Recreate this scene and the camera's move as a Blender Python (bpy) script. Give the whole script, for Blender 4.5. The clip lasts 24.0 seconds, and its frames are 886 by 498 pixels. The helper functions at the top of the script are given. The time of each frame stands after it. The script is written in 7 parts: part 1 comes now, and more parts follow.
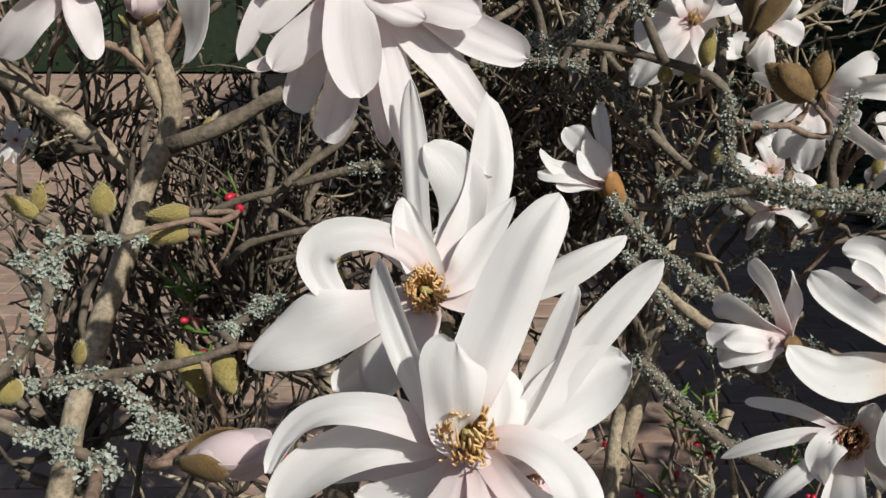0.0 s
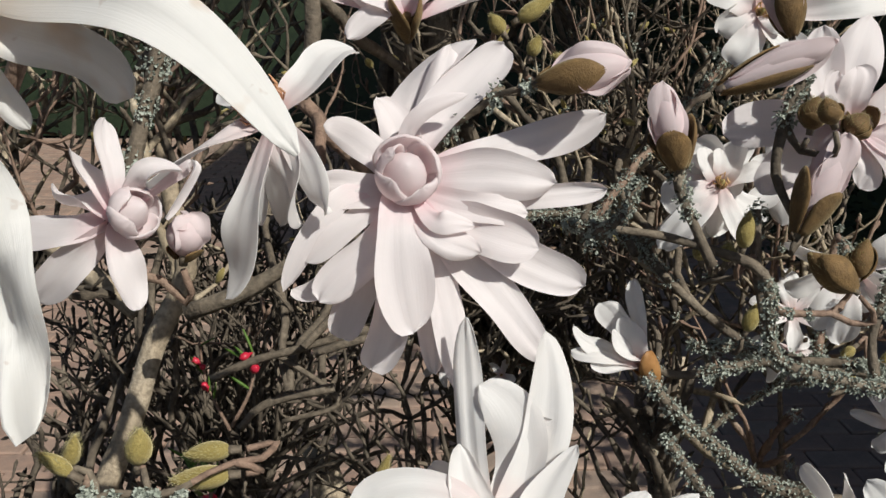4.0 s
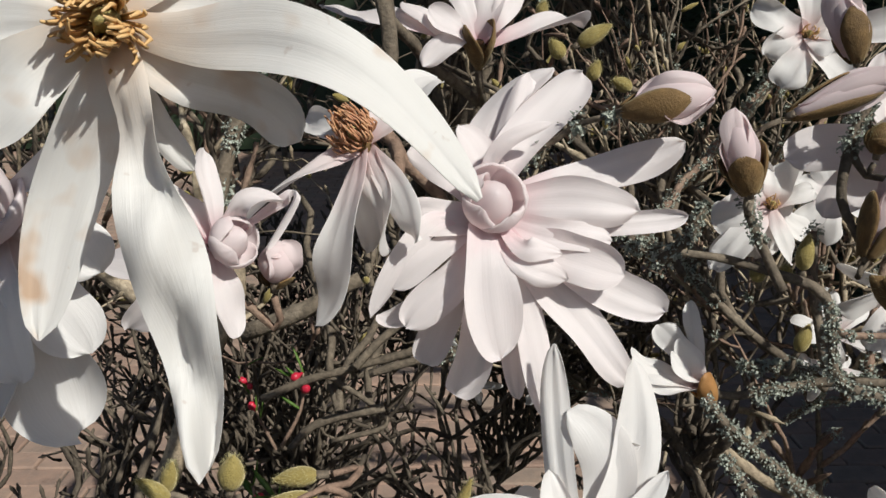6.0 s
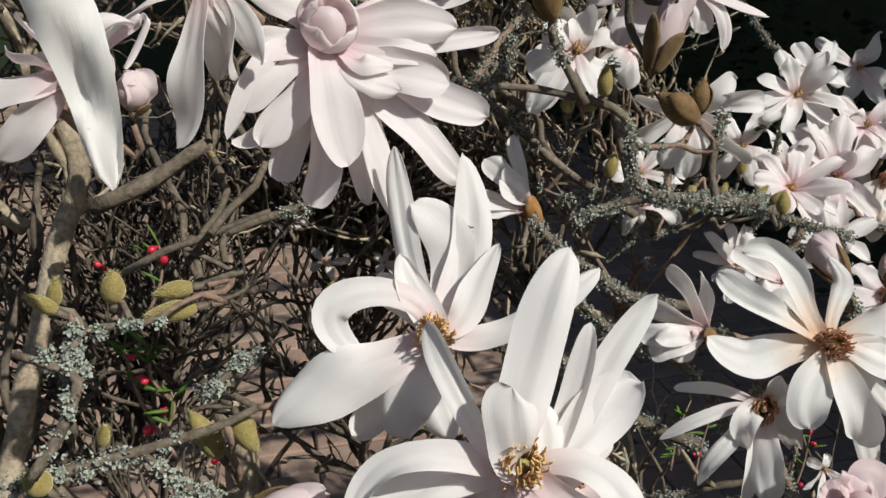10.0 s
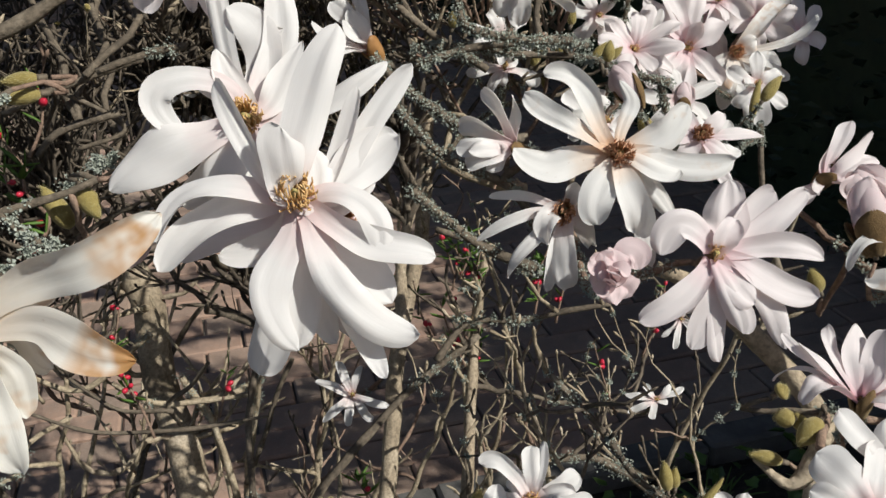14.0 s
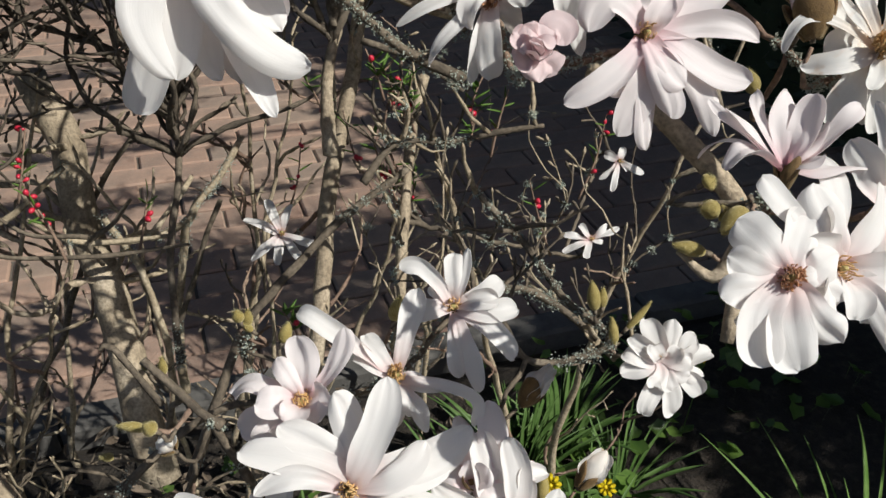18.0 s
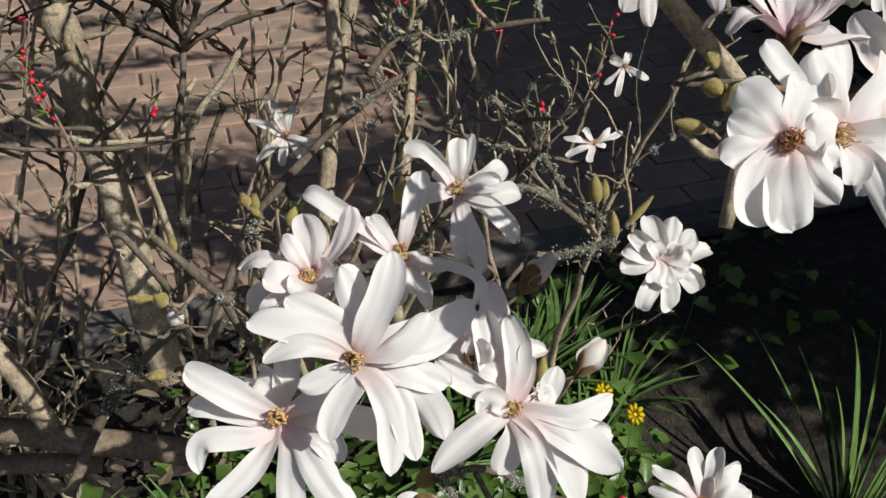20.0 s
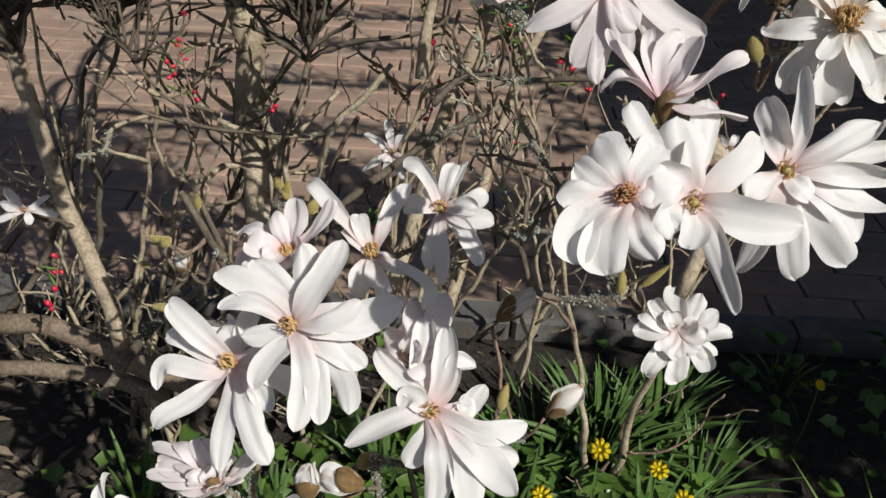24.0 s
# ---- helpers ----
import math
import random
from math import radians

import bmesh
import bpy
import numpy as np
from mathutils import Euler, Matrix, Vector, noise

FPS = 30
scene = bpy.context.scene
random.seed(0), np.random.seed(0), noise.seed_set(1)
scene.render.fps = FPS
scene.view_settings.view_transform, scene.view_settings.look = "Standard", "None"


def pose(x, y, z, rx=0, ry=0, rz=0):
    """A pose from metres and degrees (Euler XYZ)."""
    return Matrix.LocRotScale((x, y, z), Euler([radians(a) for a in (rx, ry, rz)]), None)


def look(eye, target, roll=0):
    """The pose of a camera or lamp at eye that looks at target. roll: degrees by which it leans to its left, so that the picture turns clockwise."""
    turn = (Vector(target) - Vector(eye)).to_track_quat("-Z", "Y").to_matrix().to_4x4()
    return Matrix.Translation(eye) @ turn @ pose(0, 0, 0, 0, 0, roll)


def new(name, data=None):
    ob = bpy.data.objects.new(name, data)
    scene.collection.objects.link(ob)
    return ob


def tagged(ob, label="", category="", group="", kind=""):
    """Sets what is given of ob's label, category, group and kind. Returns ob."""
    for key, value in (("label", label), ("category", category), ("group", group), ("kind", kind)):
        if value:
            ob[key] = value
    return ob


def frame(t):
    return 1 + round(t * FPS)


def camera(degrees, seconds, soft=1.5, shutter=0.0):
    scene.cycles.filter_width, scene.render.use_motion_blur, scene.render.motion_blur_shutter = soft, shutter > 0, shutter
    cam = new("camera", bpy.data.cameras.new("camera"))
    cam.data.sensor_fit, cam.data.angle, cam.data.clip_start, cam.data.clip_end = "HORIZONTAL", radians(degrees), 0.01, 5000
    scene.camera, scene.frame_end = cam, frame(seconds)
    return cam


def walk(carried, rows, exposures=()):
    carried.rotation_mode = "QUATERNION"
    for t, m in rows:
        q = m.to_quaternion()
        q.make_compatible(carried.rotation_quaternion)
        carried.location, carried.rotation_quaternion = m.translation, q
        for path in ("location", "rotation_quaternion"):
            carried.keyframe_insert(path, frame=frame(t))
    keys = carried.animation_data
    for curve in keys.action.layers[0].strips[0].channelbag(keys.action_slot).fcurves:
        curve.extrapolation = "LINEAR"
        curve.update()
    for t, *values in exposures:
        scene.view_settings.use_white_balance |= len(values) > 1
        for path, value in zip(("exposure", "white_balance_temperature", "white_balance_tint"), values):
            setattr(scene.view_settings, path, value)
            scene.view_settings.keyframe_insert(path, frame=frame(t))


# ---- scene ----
cam = camera(54.4, 24.0)
METRES, EYE, TILT, LEAN, TURN = 0.8, 1.2, -19.0, 0.0, 0.0
ROWS = [
    (0.0, 0.0, 0.0, 0.0, 0.0, 0.0, -0.0),
    (0.5, -0.0018, -0.0018, 0.0071, -0.11, 0.66, -0.07),
    (1.0, -0.0085, -0.0067, 0.0134, -0.06, 1.51, -0.52),
    (1.5, -0.0149, 0.0012, 0.028, -0.05, 1.87, -0.49),
    (2.0, -0.0236, 0.0125, 0.0454, -0.16, 1.99, -0.43),
    (2.5, -0.0282, 0.0164, 0.0572, -0.41, 2.09, -0.43),
    (3.0, -0.0329, 0.0163, 0.067, -0.82, 2.75, -0.28),
    (3.5, -0.0345, 0.0161, 0.0794, -1.35, 3.42, 0.05),
    (5.5, -0.056, 0.0193, 0.0935, -0.84, 4.34, 0.3),
    (6.0, -0.0757, 0.0127, 0.0939, -1.15, 4.61, 0.12),
    (6.5, -0.0787, 0.0, 0.0964, -1.89, 4.6, 0.33),
    (7.0, -0.0808, -0.0164, 0.0852, -3.54, 4.52, 1.26),
    (7.5, -0.0855, -0.0276, 0.0781, -5.22, 3.8, 2.37),
    (8.0, -0.0929, -0.0373, 0.0694, -6.54, 2.83, 3.07),
    (8.5, -0.097, -0.0354, 0.0621, -7.74, 1.85, 4.03),
    (9.0, -0.0948, -0.0355, 0.0515, -9.18, 0.89, 5.0),
    (9.5, -0.0915, -0.0361, 0.0375, -10.57, -0.14, 5.53),
    (10.0, -0.0876, -0.0393, 0.0334, -11.58, -1.06, 5.93),
    (10.5, -0.0864, -0.0608, 0.0271, -11.96, -1.5, 6.1),
    (12.5, -0.091, -0.1673, -0.0303, -13.41, -1.93, 6.11),
    (13.0, -0.0924, -0.1566, -0.0474, -14.09, -3.44, 6.42),
    (13.5, -0.062, -0.1501, -0.0498, -14.58, -5.06, 6.58),
    (14.0, -0.0334, -0.1511, -0.0558, -15.11, -6.29, 6.31),
    (14.5, -0.0087, -0.1495, -0.0512, -15.97, -6.87, 6.06),
    (15.0, -0.0076, -0.1395, -0.0579, -16.73, -7.5, 5.61),
    (15.5, -0.0116, -0.132, -0.0692, -17.53, -9.2, 5.3),
    (16.0, -0.0065, -0.1216, -0.0823, -18.14, -11.33, 5.13),
    (16.5, -0.0032, -0.1198, -0.089, -18.51, -12.81, 5.17),
    (17.0, -0.0045, -0.1248, -0.1087, -18.23, -13.05, 4.91),
    (17.5, -0.012, -0.1277, -0.1273, -18.04, -13.11, 5.04),
    (18.0, -0.0088, -0.1325, -0.1437, -18.14, -13.71, 5.28),
    (18.5, -0.0119, -0.1415, -0.1527, -17.87, -14.38, 4.9),
    (20.5, -0.0208, -0.1628, -0.1936, -17.96, -19.39, 4.98),
    (21.0, -0.0101, -0.181, -0.2103, -18.09, -20.18, 5.12),
    (21.5, 0.0095, -0.2051, -0.2306, -15.7, -20.33, 3.22),
    (22.0, 0.0744, -0.2535, -0.2336, -9.78, -19.51, 0.37),
    (22.5, 0.0918, -0.3157, -0.2301, -5.24, -17.13, -1.79),
    (23.0, 0.1109, -0.3235, -0.2273, -2.53, -15.55, -3.06),
    (23.5, 0.1479, -0.2991, -0.2108, -0.39, -14.38, -3.4),
    (24.0, 0.2006, -0.2737, -0.2027, 0.32, -14.16, -3.25),
]
walk(cam, [(t, pose(0, 0, EYE, TILT, LEAN, TURN) @ pose(METRES * x, METRES * y, METRES * z, 90 + pitch, roll, yaw)) for t, x, y, z, yaw, pitch, roll in ROWS],
     exposures=[(0.0, -0.21), (10.0, -0.21), (14.0, -0.13), (18.0, -0.05), (21.0, -0.12), (24.0, -0.15)])

# ---- world, sun ----
SUN = Vector((0.50, -0.54, 0.68)).normalized()
world = bpy.data.worlds.new("sky")
scene.world = world
world.use_nodes = True
sky = world.node_tree.nodes.new("ShaderNodeTexSky")
sky.sky_type, sky.sun_disc = "NISHITA", False
sky.sun_elevation, sky.sun_rotation = math.asin(SUN.z), math.atan2(SUN.x, SUN.y)
world.node_tree.links.new(sky.outputs[0], world.node_tree.nodes["Background"].inputs[0])
world.node_tree.nodes["Background"].inputs[1].default_value = 0.060
lamp = new("sun", bpy.data.lights.new("sun", "SUN"))
lamp.data.energy, lamp.data.angle, lamp.data.color = 5.0, radians(0.55), (1.0, 0.99, 0.915)
lamp.matrix_world = look(SUN * 20, (0, 0, 0))


# ---- materials ----
class Mat:
    """A small builder for node materials."""

    def __init__(self, name, rough=0.6):
        self.m = bpy.data.materials.new(name)
        self.m.use_nodes = True
        self.t = self.m.node_tree
        self.b = self.t.nodes["Principled BSDF"]
        self.b.inputs["Roughness"].default_value = rough

    def node(self, kind, **values):
        n = self.t.nodes.new(kind)
        for key, v in values.items():
            n.inputs[key].default_value = v
        return n

    def link(self, a, b):
        self.t.links.new(a, b)

    def coords(self, out="Object", scale=(1, 1, 1)):
        c, mp = self.node("ShaderNodeTexCoord"), self.node("ShaderNodeMapping")
        mp.inputs["Scale"].default_value = scale
        self.link(c.outputs[out], mp.inputs["Vector"])
        return mp.outputs[0]

    def noise(self, scale, vec, detail=4.0, rough=0.6):
        n = self.node("ShaderNodeTexNoise", Scale=scale, Detail=detail, Roughness=rough)
        self.link(vec, n.inputs["Vector"])
        return n.outputs["Fac"]

    def ramp(self, fac, stops):
        r = self.node("ShaderNodeValToRGB")
        while len(r.color_ramp.elements) < len(stops):
            r.color_ramp.elements.new(0.5)
        for e, (p, c) in zip(r.color_ramp.elements, stops):
            e.position, e.color = p, (*c, 1.0) if len(c) == 3 else c
        self.link(fac, r.inputs["Fac"])
        return r.outputs[0]

    def mix(self, fac, a, b, blend="MIX"):
        n = self.t.nodes.new("ShaderNodeMix")
        n.data_type, n.blend_type = "RGBA", blend
        for sock, v in ((n.inputs[0], fac), (n.inputs[6], a), (n.inputs[7], b)):
            if isinstance(v, (int, float)):
                sock.default_value = v
            elif isinstance(v, tuple):
                sock.default_value = (*v, 1.0)
            else:
                self.link(v, sock)
        return n.outputs[2]

    def math(self, op, a, b=0.0):
        n = self.t.nodes.new("ShaderNodeMath")
        n.operation = op
        for sock, v in ((n.inputs[0], a), (n.inputs[1], b)):
            if isinstance(v, (int, float)):
                sock.default_value = v
            else:
                self.link(v, sock)
        return n.outputs[0]

    def colour(self, c):
        if isinstance(c, tuple):
            self.b.inputs["Base Color"].default_value = (*c, 1.0)
        else:
            self.link(c, self.b.inputs["Base Color"])
        return self

    def bump(self, h, strength, dist):
        n = self.node("ShaderNodeBump", Strength=strength, Distance=dist)
        self.link(h, n.inputs["Height"])
        self.link(n.outputs[0], self.b.inputs["Normal"])
        return self

    def thin(self, colour, amount):
        """Lets light through, as petals and leaves do."""
        tr, mx = self.t.nodes.new("ShaderNodeBsdfTranslucent"), self.node("ShaderNodeMixShader", Fac=amount)
        if isinstance(colour, tuple):
            tr.inputs[0].default_value = (*colour, 1.0)
        else:
            self.link(colour, tr.inputs[0])
        out = self.t.nodes["Material Output"]
        self.link(self.b.outputs[0], mx.inputs[1])
        self.link(tr.outputs[0], mx.inputs[2])
        self.link(mx.outputs[0], out.inputs[0])
        return self


def object_random(k):
    return k.node("ShaderNodeObjectInfo").outputs["Random"]


def petal_material(name, body, throat, stain):
    """Petal tissue: flushed towards the base, veined lengthwise, stained brown where old."""
    k = Mat(name, 0.5)
    uv = k.node("ShaderNodeTexCoord").outputs["UV"]
    sep = k.node("ShaderNodeSeparateXYZ")
    k.link(uv, sep.inputs[0])
    along = sep.outputs[1]
    veins = k.noise(9.0, k.coords("UV", (3.2, 0.35, 1.0)), 3.0)
    blotch = k.noise(60.0, k.coords("Object"), 3.0)
    flush = k.ramp(k.math("ADD", along, k.math("MULTIPLY", k.math("SUBTRACT", blotch, 0.5), 0.35)), [(0.02, (1, 1, 1)), (0.15, (0.45, 0.45, 0.45)), (0.45, (0.0, 0.0, 0.0))])
    c = k.mix(flush, body, throat)
    c = k.mix(k.ramp(veins, [(0.45, (0, 0, 0)), (0.75, (0.22, 0.22, 0.22))]), c, tuple(v * 0.86 for v in body))
    if stain:
        rnd = object_random(k)
        tip = k.ramp(along, [(0.30, (0.25, 0.25, 0.25)), (0.80, (0.62, 0.62, 0.62)), (1.0, (1, 1, 1))] if stain < 1 else [(0.66, (0.06, 0.06, 0.06)), (0.80, (0.8, 0.8, 0.8)), (1.0, (1, 1, 1))])
        n = k.noise(75.0, k.coords("Object"), 2.0)
        s = k.math("MULTIPLY", tip, k.ramp(k.math("ADD", n, k.math("MULTIPLY", k.math("SUBTRACT", rnd, 0.5), 0.3)), [(0.63, (0, 0, 0)), (0.78, (stain, stain, stain))] if stain < 1 else [(0.42, (0, 0, 0)), (0.60, (0.95, 0.95, 0.95))]))
        c = k.mix(s, c, (0.62, 0.33, 0.10))
        edge = k.ramp(k.noise(260.0, k.coords("Object"), 2.0), [(0.70, (0, 0, 0)), (0.76, (0.7, 0.7, 0.7))])
        c = k.mix(k.math("MULTIPLY", edge, 0.3), c, (0.36, 0.17, 0.06))
    k.colour(c).bump(veins, 0.16, 0.0012)
    k.b.inputs["Specular IOR Level"].default_value = 0.3
    k.thin(k.mix(1.0, c, (1.0, 0.965, 0.94), "MULTIPLY"), 0.48)
    return k.m


PETAL = {
    "white": petal_material("white_petal", (0.93, 0.918, 0.912), (0.88, 0.69, 0.69), 0.0),
    "pink": petal_material("pink_petal", (0.935, 0.893, 0.898), (0.88, 0.62, 0.67), 0.0),
    "cream": petal_material("cream_petal", (0.92, 0.912, 0.897), (0.88, 0.74, 0.60), 0.7),
    "blush": petal_material("blush_petal", (0.93, 0.925, 0.915), (0.88, 0.62, 0.40), 0.35),
    "old": petal_material("old_petal", (0.935, 0.92, 0.875), (0.88, 0.79, 0.66), 1.6),
    "bud": petal_material("bud_petal", (0.88, 0.785, 0.795), (0.87, 0.70, 0.72), 0.0),
    "rose": petal_material("rose_petal", (0.88, 0.755, 0.765), (0.82, 0.56, 0.60), 0.0),
}


def bark_material(name, a, b, c):
    k = Mat(name, 0.85)
    v = k.coords("Object")
    n1, n2 = k.noise(22.0, v, 5.0), k.noise(240.0, v, 4.0)
    col = k.ramp(n1, [(0.30, a), (0.52, b), (0.75, c)])
    col = k.mix(k.ramp(n2, [(0.35, (0.55, 0.55, 0.55)), (0.60, (0, 0, 0))]), col, tuple(x * 0.4 for x in a))
    k.colour(col).bump(k.math("ADD", k.math("MULTIPLY", n1, 1.5), n2), 0.7, 0.002)
    return k.m


BARK = bark_material("magnolia_bark", (0.24, 0.185, 0.125), (0.45, 0.36, 0.255), (0.56, 0.47, 0.36))
TWIG = bark_material("twig_bark", (0.080, 0.062, 0.045), (0.175, 0.138, 0.10), (0.29, 0.24, 0.18))
PALE = bark_material("pale_twig_bark", (0.26, 0.20, 0.13), (0.47, 0.38, 0.265), (0.60, 0.51, 0.385))
# Twig bark darkened in its colour for the shade deep inside the shrub.
SHADED_TWIG = bark_material("shaded_twig_bark", (0.060, 0.046, 0.034), (0.125, 0.098, 0.072), (0.21, 0.17, 0.125))
# Brown limb bark, its colour darkened for the shade on two low limbs.
SHADED_LIMB = bark_material("shaded_limb_bark", (0.13, 0.092, 0.065), (0.235, 0.172, 0.122), (0.32, 0.25, 0.185))
YOUNG = bark_material("young_bark", (0.20, 0.125, 0.09), (0.30, 0.20, 0.145), (0.36, 0.27, 0.20))


def plain_material(name, a, b, scale, rough=0.6, bump=0.3, dist=0.001, thin=0.0, sheen=0.0, islands=False):
    k = Mat(name, rough)
    v = k.coords("Object")
    n1, n2 = k.noise(scale, v, 4.0), k.noise(scale * 6, v, 3.0)
    c = k.mix(k.ramp(n1, [(0.32, (0, 0, 0)), (0.68, (1, 1, 1))]), a, b)
    c = k.mix(k.math("MULTIPLY", object_random(k), 0.35), c, tuple(x * 0.7 for x in a))
    if islands:
        isl = k.node("ShaderNodeNewGeometry").outputs["Random Per Island"]
        c = k.mix(k.math("MULTIPLY", isl, 0.75), c, tuple(x * 0.35 for x in a))
    k.colour(c).bump(k.math("ADD", n1, n2), bump, dist)
    if sheen:
        k.b.inputs["Sheen Weight"].default_value = sheen
        k.b.inputs["Sheen Tint"].default_value = (0.9, 0.8, 0.5, 1)
    if thin:
        k.thin(c, thin)
    return k.m


LICHEN = plain_material("grey_lichen", (0.27, 0.30, 0.25), (0.48, 0.505, 0.44), 120.0, 0.9, 0.5)
FUZZ = plain_material("furry_bud_skin", (0.255, 0.195, 0.05), (0.37, 0.295, 0.10), 200.0, 0.8, 0.6, 0.001, 0.0, 0.7)
FUZZ_HAIR = plain_material("bud_hair", (0.50, 0.44, 0.20), (0.62, 0.56, 0.34), 200.0, 0.7, 0.2, 0.0005, 0.3)
SCALE = plain_material("brown_bud_scale", (0.105, 0.058, 0.019), (0.225, 0.130, 0.046), 160.0, 0.8, 0.5, 0.0008, 0.0, 0.22)
ORANGE = plain_material("orange_bud_scale", (0.36, 0.17, 0.055), (0.55, 0.29, 0.11), 110.0, 0.6, 0.3, 0.0006, 0.2)
STAMEN = plain_material("stamen_tan", (0.66, 0.38, 0.15), (0.80, 0.56, 0.27), 150.0, 0.6, 0.3)
STAMEN_RED = plain_material("stamen_bronze", (0.48, 0.21, 0.12), (0.68, 0.41, 0.21), 220.0, 0.6, 0.3)
PISTIL = plain_material("pistil_green", (0.34, 0.29, 0.10), (0.48, 0.40, 0.17), 300.0, 0.6, 0.4)
LEAF = plain_material("low_leaf", (0.095, 0.19, 0.035), (0.21, 0.32, 0.075), 40.0, 0.32, 0.3, 0.001, 0.25, 0.0, True)
# Lighter strap leaf: pale edges and the sun on one clump put into its colour.
SUNLIT_BLADE = plain_material("sunny_strap_leaf", (0.14, 0.26, 0.06), (0.26, 0.39, 0.13), 30.0, 0.3, 0.3, 0.001, 0.3)
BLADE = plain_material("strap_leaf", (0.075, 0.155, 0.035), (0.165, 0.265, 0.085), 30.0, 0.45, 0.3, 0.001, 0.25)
FRESH = plain_material("fresh_leaf", (0.10, 0.20, 0.03), (0.17, 0.29, 0.06), 60.0, 0.5, 0.3, 0.001, 0.3)
YELLOW = plain_material("yellow_petal", (0.90, 0.66, 0.015), (0.95, 0.76, 0.03), 200.0, 0.4, 0.1, 0.0003, 0.2)
RED = plain_material("red_bud_skin", (0.50, 0.012, 0.035), (0.66, 0.04, 0.08), 200.0, 0.4, 0.2)
LITTER = plain_material("dry_leaf", (0.10, 0.073, 0.052), (0.21, 0.16, 0.115), 30.0, 0.8, 0.4)
HEDGE = plain_material("hedge_leaf", (0.012, 0.026, 0.010), (0.028, 0.048, 0.019), 20.0, 0.6, 0.3, 0.001, 0.1)


def ground_material():
    k = Mat("bed_soil", 0.95)
    v = k.coords("Object")
    n1, n2, n3 = k.noise(3.0, v, 5.0), k.noise(45.0, v, 6.0, 0.7), k.noise(160.0, v, 4.0)
    c = k.ramp(n2, [(0.30, (0.014, 0.011, 0.009)), (0.52, (0.036, 0.028, 0.021)), (0.74, (0.095, 0.072, 0.053))])
    c = k.mix(k.math("MULTIPLY", n1, 0.35), c, (0.044, 0.033, 0.025))
    k.colour(c).bump(k.math("ADD", n2, k.math("MULTIPLY", n3, 0.4)), 1.0, 0.02)
    return k.m


def paver_material(name, a, b, c):
    k = Mat(name, 0.88)
    v = k.coords("Object")
    rnd = object_random(k)
    isl = k.node("ShaderNodeNewGeometry").outputs["Random Per Island"]
    n1, n2 = k.noise(14.0, v, 5.0), k.noise(180.0, v, 4.0)
    col = k.ramp(k.math("FRACT", k.math("ADD", rnd, isl)), [(0.0, a), (0.5, b), (1.0, c)])
    col = k.mix(k.ramp(n1, [(0.35, (0.55, 0.55, 0.55)), (0.65, (0, 0, 0))]), col, (0.16, 0.13, 0.11))
    col = k.mix(k.ramp(n2, [(0.55, (0, 0, 0)), (0.75, (0.4, 0.4, 0.4))]), col, (0.42, 0.37, 0.32))
    k.colour(col).bump(k.math("ADD", n1, n2), 0.6, 0.003)
    return k.m


SOIL = ground_material()
PAVER = paver_material("clay_paver", (0.31, 0.195, 0.145), (0.40, 0.26, 0.192), (0.34, 0.245, 0.186))
KERB = plain_material("kerb_stone", (0.085, 0.08, 0.075), (0.15, 0.14, 0.13), 20.0, 0.9, 0.6, 0.003)
JOINT = plain_material("joint_sand", (0.10, 0.085, 0.07), (0.16, 0.135, 0.11), 80.0, 0.95, 0.7, 0.003)


# ---- mesh helpers ----
def mesh_of(name, verts, faces, material, uvs=None, smooth=True):
    me = bpy.data.meshes.new(name)
    me.from_pydata(verts, [], faces)
    me.materials.append(material)
    if smooth:
        me.polygons.foreach_set("use_smooth", [True] * len(me.polygons))
    if uvs is not None:
        layer = me.uv_layers.new(name="UVMap")
        idx = np.empty(len(me.loops), dtype=np.int32)
        me.loops.foreach_get("vertex_index", idx)
        layer.data.foreach_set("uv", np.asarray(uvs, dtype=np.float32)[idx].ravel())
    me.update()
    return me


def part(name, me, parent, label=""):
    ob = new(name, me)
    ob.parent = parent
    return tagged(ob, label)


def thing(name, place, label, category, group="", kind=""):
    ob = new(name)
    ob.empty_display_size = 0.01
    ob.location = place
    return tagged(ob, label, category, group, kind)


def side_of(t):
    a = Vector((0, 0, 1)) if abs(t.z) < 0.9 else Vector((1, 0, 0))
    u = t.cross(a).normalized()
    return u, t.cross(u).normalized()


def tube(store, pts, radii, sides=7, wobble=0.0):
    """Sweeps a round section along pts into store = (verts, faces)."""
    V, Fc = store
    base = len(V)
    u = None
    for i, p in enumerate(pts):
        t = (pts[min(i + 1, len(pts) - 1)] - pts[max(i - 1, 0)])
        t = t.normalized() if t.length > 1e-9 else Vector((0, 0, 1))
        if u is None:
            u, w = side_of(t)
        else:
            u = (u - t * u.dot(t))
            u = u.normalized() if u.length > 1e-6 else side_of(t)[0]
            w = t.cross(u)
        for k in range(sides):
            a = 2 * math.pi * k / sides
            r = radii[i] * (1 + wobble * noise.noise(p * 60 + Vector((k * 1.7, 0, 0))))
            V.append(p + (u * math.cos(a) + w * math.sin(a)) * r)
    for i in range(len(pts) - 1):
        for k in range(sides):
            a, b = base + i * sides + k, base + i * sides + (k + 1) % sides
            Fc.append((a, b, b + sides, a + sides))
    for end, flip in ((0, 1), (len(pts) - 1, 0)):
        ring = [base + end * sides + k for k in range(sides)]
        Fc.append(tuple(ring[::-1] if flip else ring))


